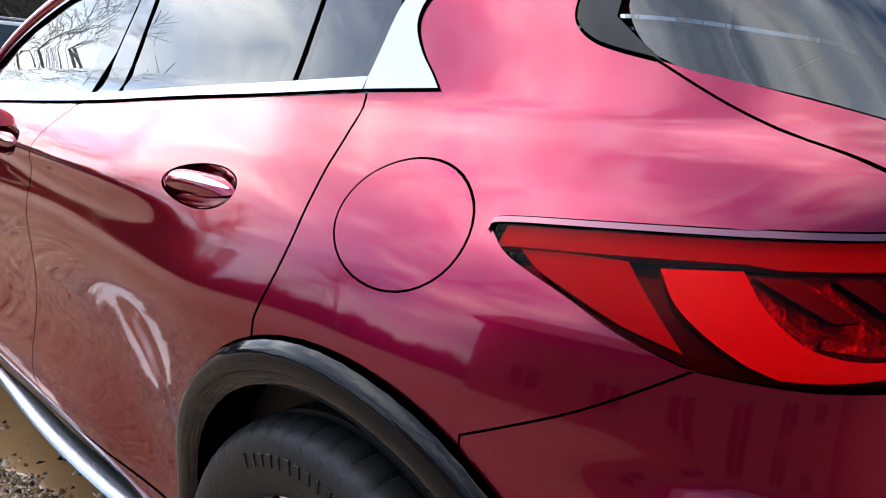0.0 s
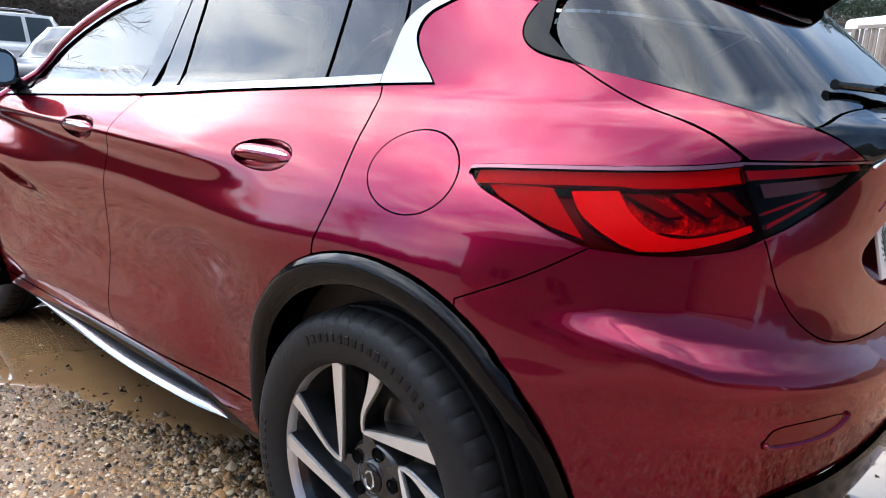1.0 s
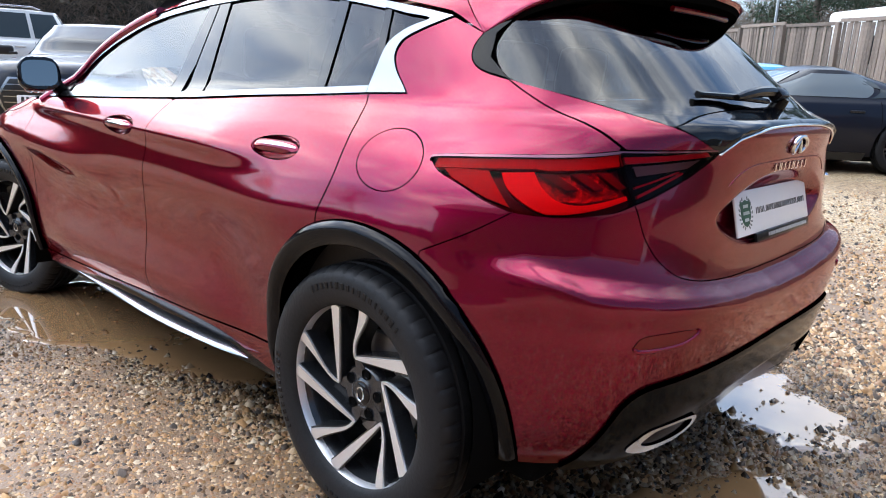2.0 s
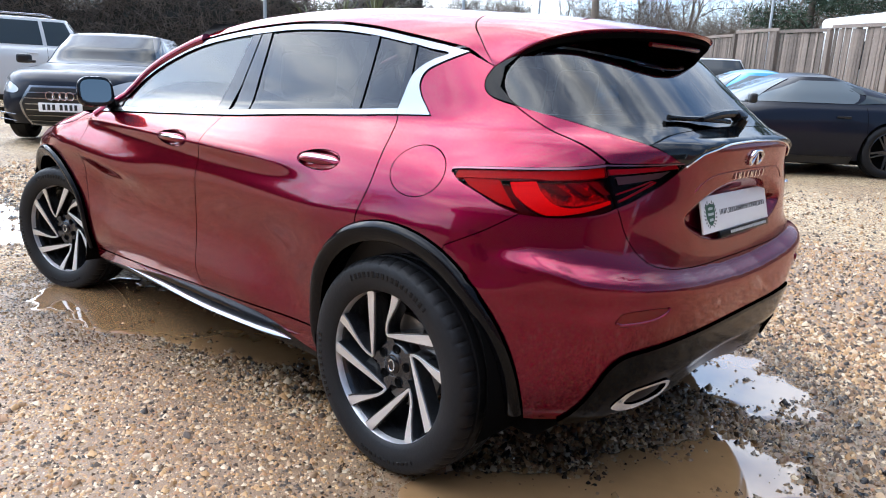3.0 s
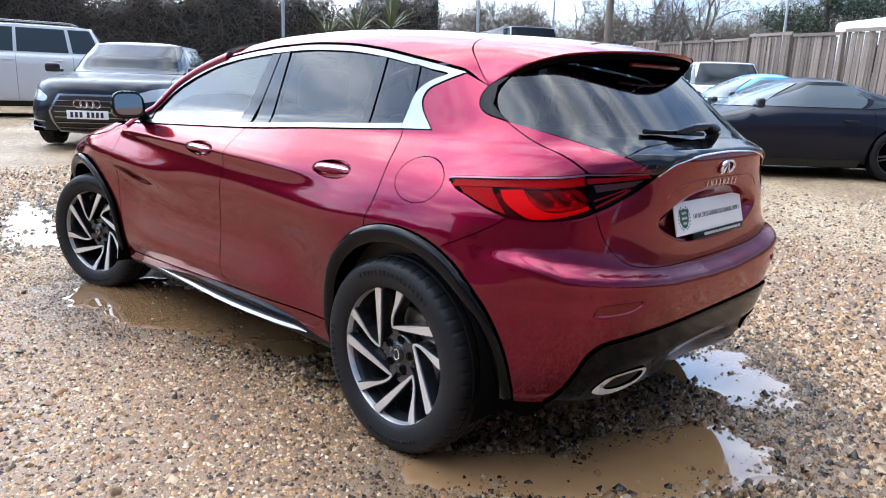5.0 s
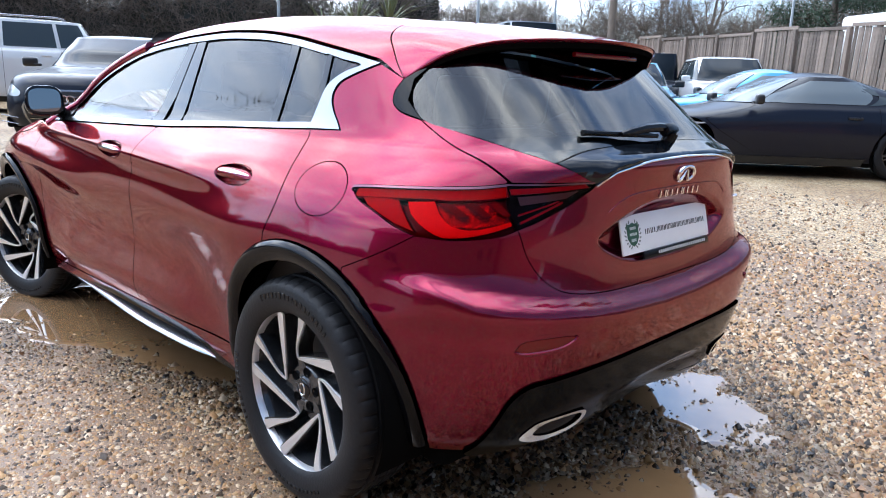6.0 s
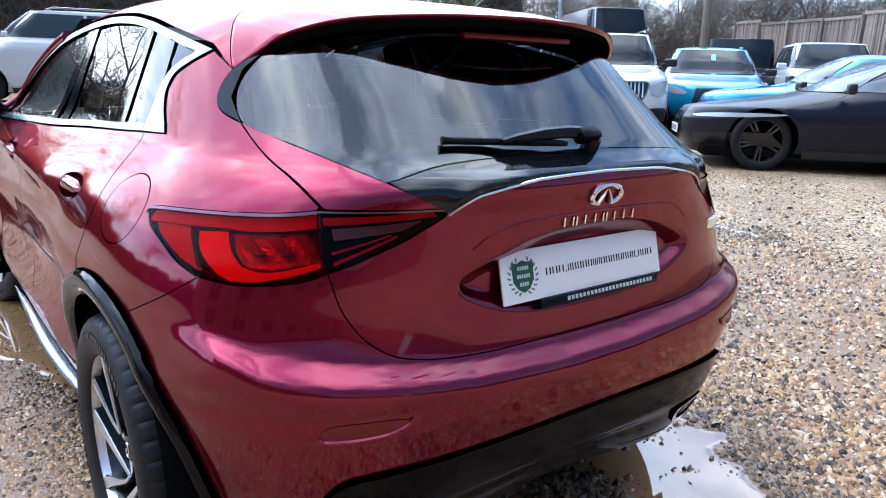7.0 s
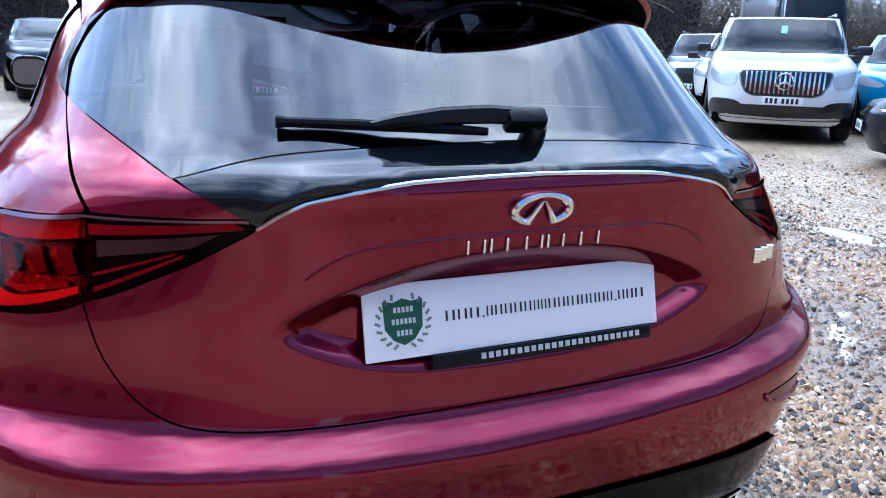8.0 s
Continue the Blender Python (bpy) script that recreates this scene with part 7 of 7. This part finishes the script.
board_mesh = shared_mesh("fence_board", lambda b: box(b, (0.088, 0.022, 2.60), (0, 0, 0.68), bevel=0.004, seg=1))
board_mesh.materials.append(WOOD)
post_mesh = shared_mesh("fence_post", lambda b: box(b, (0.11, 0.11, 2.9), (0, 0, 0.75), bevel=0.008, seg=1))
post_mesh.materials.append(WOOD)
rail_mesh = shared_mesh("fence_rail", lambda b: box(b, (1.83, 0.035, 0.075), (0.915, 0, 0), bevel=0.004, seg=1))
rail_mesh.materials.append(WOOD)
frng = random.Random(11)
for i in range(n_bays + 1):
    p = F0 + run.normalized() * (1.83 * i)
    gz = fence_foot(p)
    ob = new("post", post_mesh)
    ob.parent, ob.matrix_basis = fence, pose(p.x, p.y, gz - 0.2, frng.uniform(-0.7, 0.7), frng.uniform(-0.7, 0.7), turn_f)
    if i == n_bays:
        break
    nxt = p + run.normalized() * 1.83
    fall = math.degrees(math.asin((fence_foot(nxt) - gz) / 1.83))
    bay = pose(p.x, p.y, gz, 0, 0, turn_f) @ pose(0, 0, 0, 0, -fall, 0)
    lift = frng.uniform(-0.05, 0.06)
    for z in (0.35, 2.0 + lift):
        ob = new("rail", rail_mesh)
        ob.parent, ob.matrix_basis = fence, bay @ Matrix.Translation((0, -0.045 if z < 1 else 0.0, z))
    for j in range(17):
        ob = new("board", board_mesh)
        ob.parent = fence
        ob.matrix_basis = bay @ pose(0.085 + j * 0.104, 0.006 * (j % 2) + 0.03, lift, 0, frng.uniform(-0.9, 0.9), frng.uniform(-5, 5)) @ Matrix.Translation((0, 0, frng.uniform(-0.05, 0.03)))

# ---- posts and pole ----
def steel_post(at, height, r=0.055):
    ob = thing("lamp_post", "slim galvanised steel post", "post", pose(*at, float(ground_z(*at))), "steel posts")
    bm = bmesh.new()
    tube(bm, [(0, 0, 0), (0, 0, height)], [r, r * 0.7], 10)
    part("shaft", bm, GALV, ob)
    bm = bmesh.new()
    box(bm, (0.22, 0.22, 0.03), (0, 0, 0.015), bevel=0.006)
    part("base_plate", bm, GALV, ob)


steel_post((16.4, -9.5), 6.0)
steel_post((14.5, -15.6), 6.5)
steel_post((13.2, -17.9), 6.5, 0.045)
steel_post((6.7, -20.6), 6.5, 0.045)
pole = thing("telegraph_pole", "brown wooden telegraph pole with a small box", "pole", pose(14.0, -22.6, float(ground_z(14.0, -22.6))))
bm = bmesh.new()
tube(bm, [(0, 0, 0), (0.02, 0, 5), (0.03, 0, 9)], [0.16, 0.14, 0.12], 12)
part("shaft", bm, POLE_WOOD, pole)
bm = bmesh.new()
box(bm, (0.22, 0.30, 0.40), (-0.12, 0.12, 4.6), bevel=0.03)
part("junction_box", bm, GALV, pole)

# caravan roof over the fence
caravan = thing("caravan", "white caravan standing behind the fence", "caravan", pose(0.9, -15.85, float(ground_z(0.9, -15.85)), 0, 0, -35.5))
bm = bmesh.new()
box(bm, (6.4, 2.3, 2.35), (0, 0, 1.66), bevel=0.14, seg=4)
part("shell", bm, CARAVAN, caravan)
bm = bmesh.new()
box(bm, (1.2, 0.02, 0.6), (-1.2, 1.155, 1.95), bevel=0.008)
box(bm, (1.2, 0.02, 0.6), (1.3, 1.155, 1.95), bevel=0.008)
part("window", bm, BG_GLASS, caravan)
for k in (1, -1):
    bm = bmesh.new()
    lathe(bm, [(0, 0.1), (0.2, 0.1), (0.33, 0.08), (0.33, -0.08), (0, -0.08)], 24)
    part("wheel", bm, RUBBER, caravan, m=pose(0.2, k * 1.0, 0.33))

# house behind the yard, seen only as a reflection
house = thing("house", "long brick house with a tiled pitched roof", "house", pose(-6.3, 11.8, 0, 0, 0, 12))
bm = bmesh.new()
box(bm, (17, 6, 4.4), (0, 0, 2.2))
part("wall", bm, BRICK_M, house, smooth=False)
bm = bmesh.new()
prism(bm, [(-3.6, 4.3), (3.6, 4.3), (0, 7.2)], -8.9, 8.9, "x")
part("roof", bm, ROOF_TILE, house, smooth=False)
for x in (-6.5, -4.2, -1.6, 1.0, 3.6, 6.4):
    bm = bmesh.new()
    box(bm, (1.1, 0.12, 1.15), (x, -3.02, 1.75), bevel=0.02)
    w_ = part("window", bm, POLE_WOOD, house, smooth=False)
    for k in (-0.27, 0.27):
        bm = bmesh.new()
        box(bm, (0.42, 0.03, 0.98), (x + k, -3.08, 1.75))
        part("pane", bm, BG_GLASS, w_, smooth=False)

# lower building beside it, closing the yard
annex = thing("outbuilding", "low brick outbuilding with a tiled pitched roof", "building", pose(-18.2, 3.2, 0, 0, 0, 6))
bm = bmesh.new()
box(bm, (6, 11, 4.2), (0, 0, 2.1))
part("wall", bm, BRICK_M, annex, smooth=False)
bm = bmesh.new()
prism(bm, [(-3.5, 4.1), (3.5, 4.1), (0, 6.6)], -5.8, 5.8, "y")
part("roof", bm, ROOF_TILE, annex, smooth=False)

# ---- loose stones ----
def stone_material(name, tone, rough):
    m = material(name, (0.3, 0.22, 0.15), rough, spec=0.3)
    n, l = m.node_tree.nodes, m.node_tree.links
    p = n["Principled BSDF"]
    geo, ramp = n.new("ShaderNodeNewGeometry"), n.new("ShaderNodeValToRGB")
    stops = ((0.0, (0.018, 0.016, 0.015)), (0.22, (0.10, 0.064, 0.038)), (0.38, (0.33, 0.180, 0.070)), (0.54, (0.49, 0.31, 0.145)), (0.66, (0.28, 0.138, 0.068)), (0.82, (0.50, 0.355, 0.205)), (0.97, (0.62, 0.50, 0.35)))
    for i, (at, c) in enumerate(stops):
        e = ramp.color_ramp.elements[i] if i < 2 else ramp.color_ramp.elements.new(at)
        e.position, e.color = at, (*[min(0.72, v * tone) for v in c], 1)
    l.new(geo.outputs["Random Per Island"], ramp.inputs["Fac"])
    l.new(ramp.outputs["Color"], p.inputs["Base Color"])
    co, t, bp = n.new("ShaderNodeTexCoord"), n.new("ShaderNodeTexNoise"), n.new("ShaderNodeBump")
    t.inputs["Scale"].default_value = 140
    bp.inputs["Strength"].default_value, bp.inputs["Distance"].default_value = 0.35, 0.004
    l.new(co.outputs["Object"], t.inputs["Vector"])
    l.new(t.outputs["Fac"], bp.inputs["Height"])
    l.new(bp.outputs["Normal"], p.inputs["Normal"])
    return m


def pebbles(name, label, count, region, size, seed, soaked=False, fade="", flat=0.90):
    rng = np.random.default_rng(seed)
    bm = bmesh.new()
    ring = [(math.cos(1.2566 * k), math.sin(1.2566 * k), 0.2 * math.sin(2.5 * k) - 0.55) for k in range(5)]
    base = np.array(ring + [(0.12, 0.08, 0.75)])
    tri = np.array([(k, (k + 1) % 5, 5) for k in range(5)])
    bm.free()
    x = rng.uniform(region[0], region[1], count)
    y = rng.uniform(region[2], region[3], count)
    w = wet(x, y)
    keep = (w < -0.10) | ((w < 9) & (rng.random(count) < np.clip(0.55 - 0.8 * w + 0.5 * np.sin(14 * x + 5 * y) * np.sin(11 * y - 6 * x), 0.015, 1)))
    # stones near water: wet, and carrying painted shade as well
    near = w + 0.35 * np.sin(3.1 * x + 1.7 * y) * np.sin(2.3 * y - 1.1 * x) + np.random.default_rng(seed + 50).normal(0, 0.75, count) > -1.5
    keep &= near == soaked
    # thinning out towards the edge of the strewn patch
    rim = np.full(count, 9.0)
    for side, far in (("w", x - region[0]), ("e", region[1] - x), ("s", y - region[2]), ("n", region[3] - y)):
        if side in fade:
            rim = np.minimum(rim, far)
    rim = rim - 0.3 + 0.3 * np.sin(2.3 * x + 1.1 * y) * np.sin(1.9 * y - 1.4 * x + 0.8)
    keep &= rng.random(count) < np.clip(rim / 0.6, 0, 1)
    x, y, w = x[keep], y[keep], w[keep]
    n = len(x)
    s = size * rng.lognormal(0, 0.38, n).clip(0.45, 2.4)
    sc = np.stack([s * rng.uniform(0.8, 1.25, n), s * rng.uniform(0.65, 1.0, n), s * flat * rng.uniform(0.7, 1.15, n)], 1)
    jit = 1 + rng.uniform(-0.20, 0.20, (n, len(base), 1))
    P = base[None] * jit * sc[:, None]
    tilt, spin = rng.normal(0, 0.35, n), rng.random(n) * 6.283
    c, q = np.cos(tilt)[:, None], np.sin(tilt)[:, None]
    yy, zz = P[..., 1] * c - P[..., 2] * q, P[..., 1] * q + P[..., 2] * c
    c, q = np.cos(spin)[:, None], np.sin(spin)[:, None]
    P = np.stack([P[..., 0] * c - yy * q, P[..., 0] * q + yy * c, zz], -1)
    P += np.stack([x, y, ground_z(x, y) + s * flat * rng.uniform(0.2, 0.9, n)], -1)[:, None]
    F = (tri[None] + (np.arange(n) * len(base))[:, None, None]).reshape(-1, 3)
    ob = quick_mesh(name, P.reshape(-1, 3), F, SOAKED_SHADED if soaked else STONE)
    ob.data.polygons.foreach_set("use_smooth", np.ones(len(ob.data.polygons), bool))
    return tagged(ob, label, "gravel", kind="stuff")


STONE = stone_material("damp_stone", 0.90, 0.48)
# low tone holds both the wetness and the car's shade on the ground
SOAKED_SHADED = stone_material("soaked_shaded_stone", 0.38, 0.20)
for soak, said in ((False, "loose damp brown and grey gravel stones"), (True, "gravel stones round the puddles, darkened for wet and for shade")):
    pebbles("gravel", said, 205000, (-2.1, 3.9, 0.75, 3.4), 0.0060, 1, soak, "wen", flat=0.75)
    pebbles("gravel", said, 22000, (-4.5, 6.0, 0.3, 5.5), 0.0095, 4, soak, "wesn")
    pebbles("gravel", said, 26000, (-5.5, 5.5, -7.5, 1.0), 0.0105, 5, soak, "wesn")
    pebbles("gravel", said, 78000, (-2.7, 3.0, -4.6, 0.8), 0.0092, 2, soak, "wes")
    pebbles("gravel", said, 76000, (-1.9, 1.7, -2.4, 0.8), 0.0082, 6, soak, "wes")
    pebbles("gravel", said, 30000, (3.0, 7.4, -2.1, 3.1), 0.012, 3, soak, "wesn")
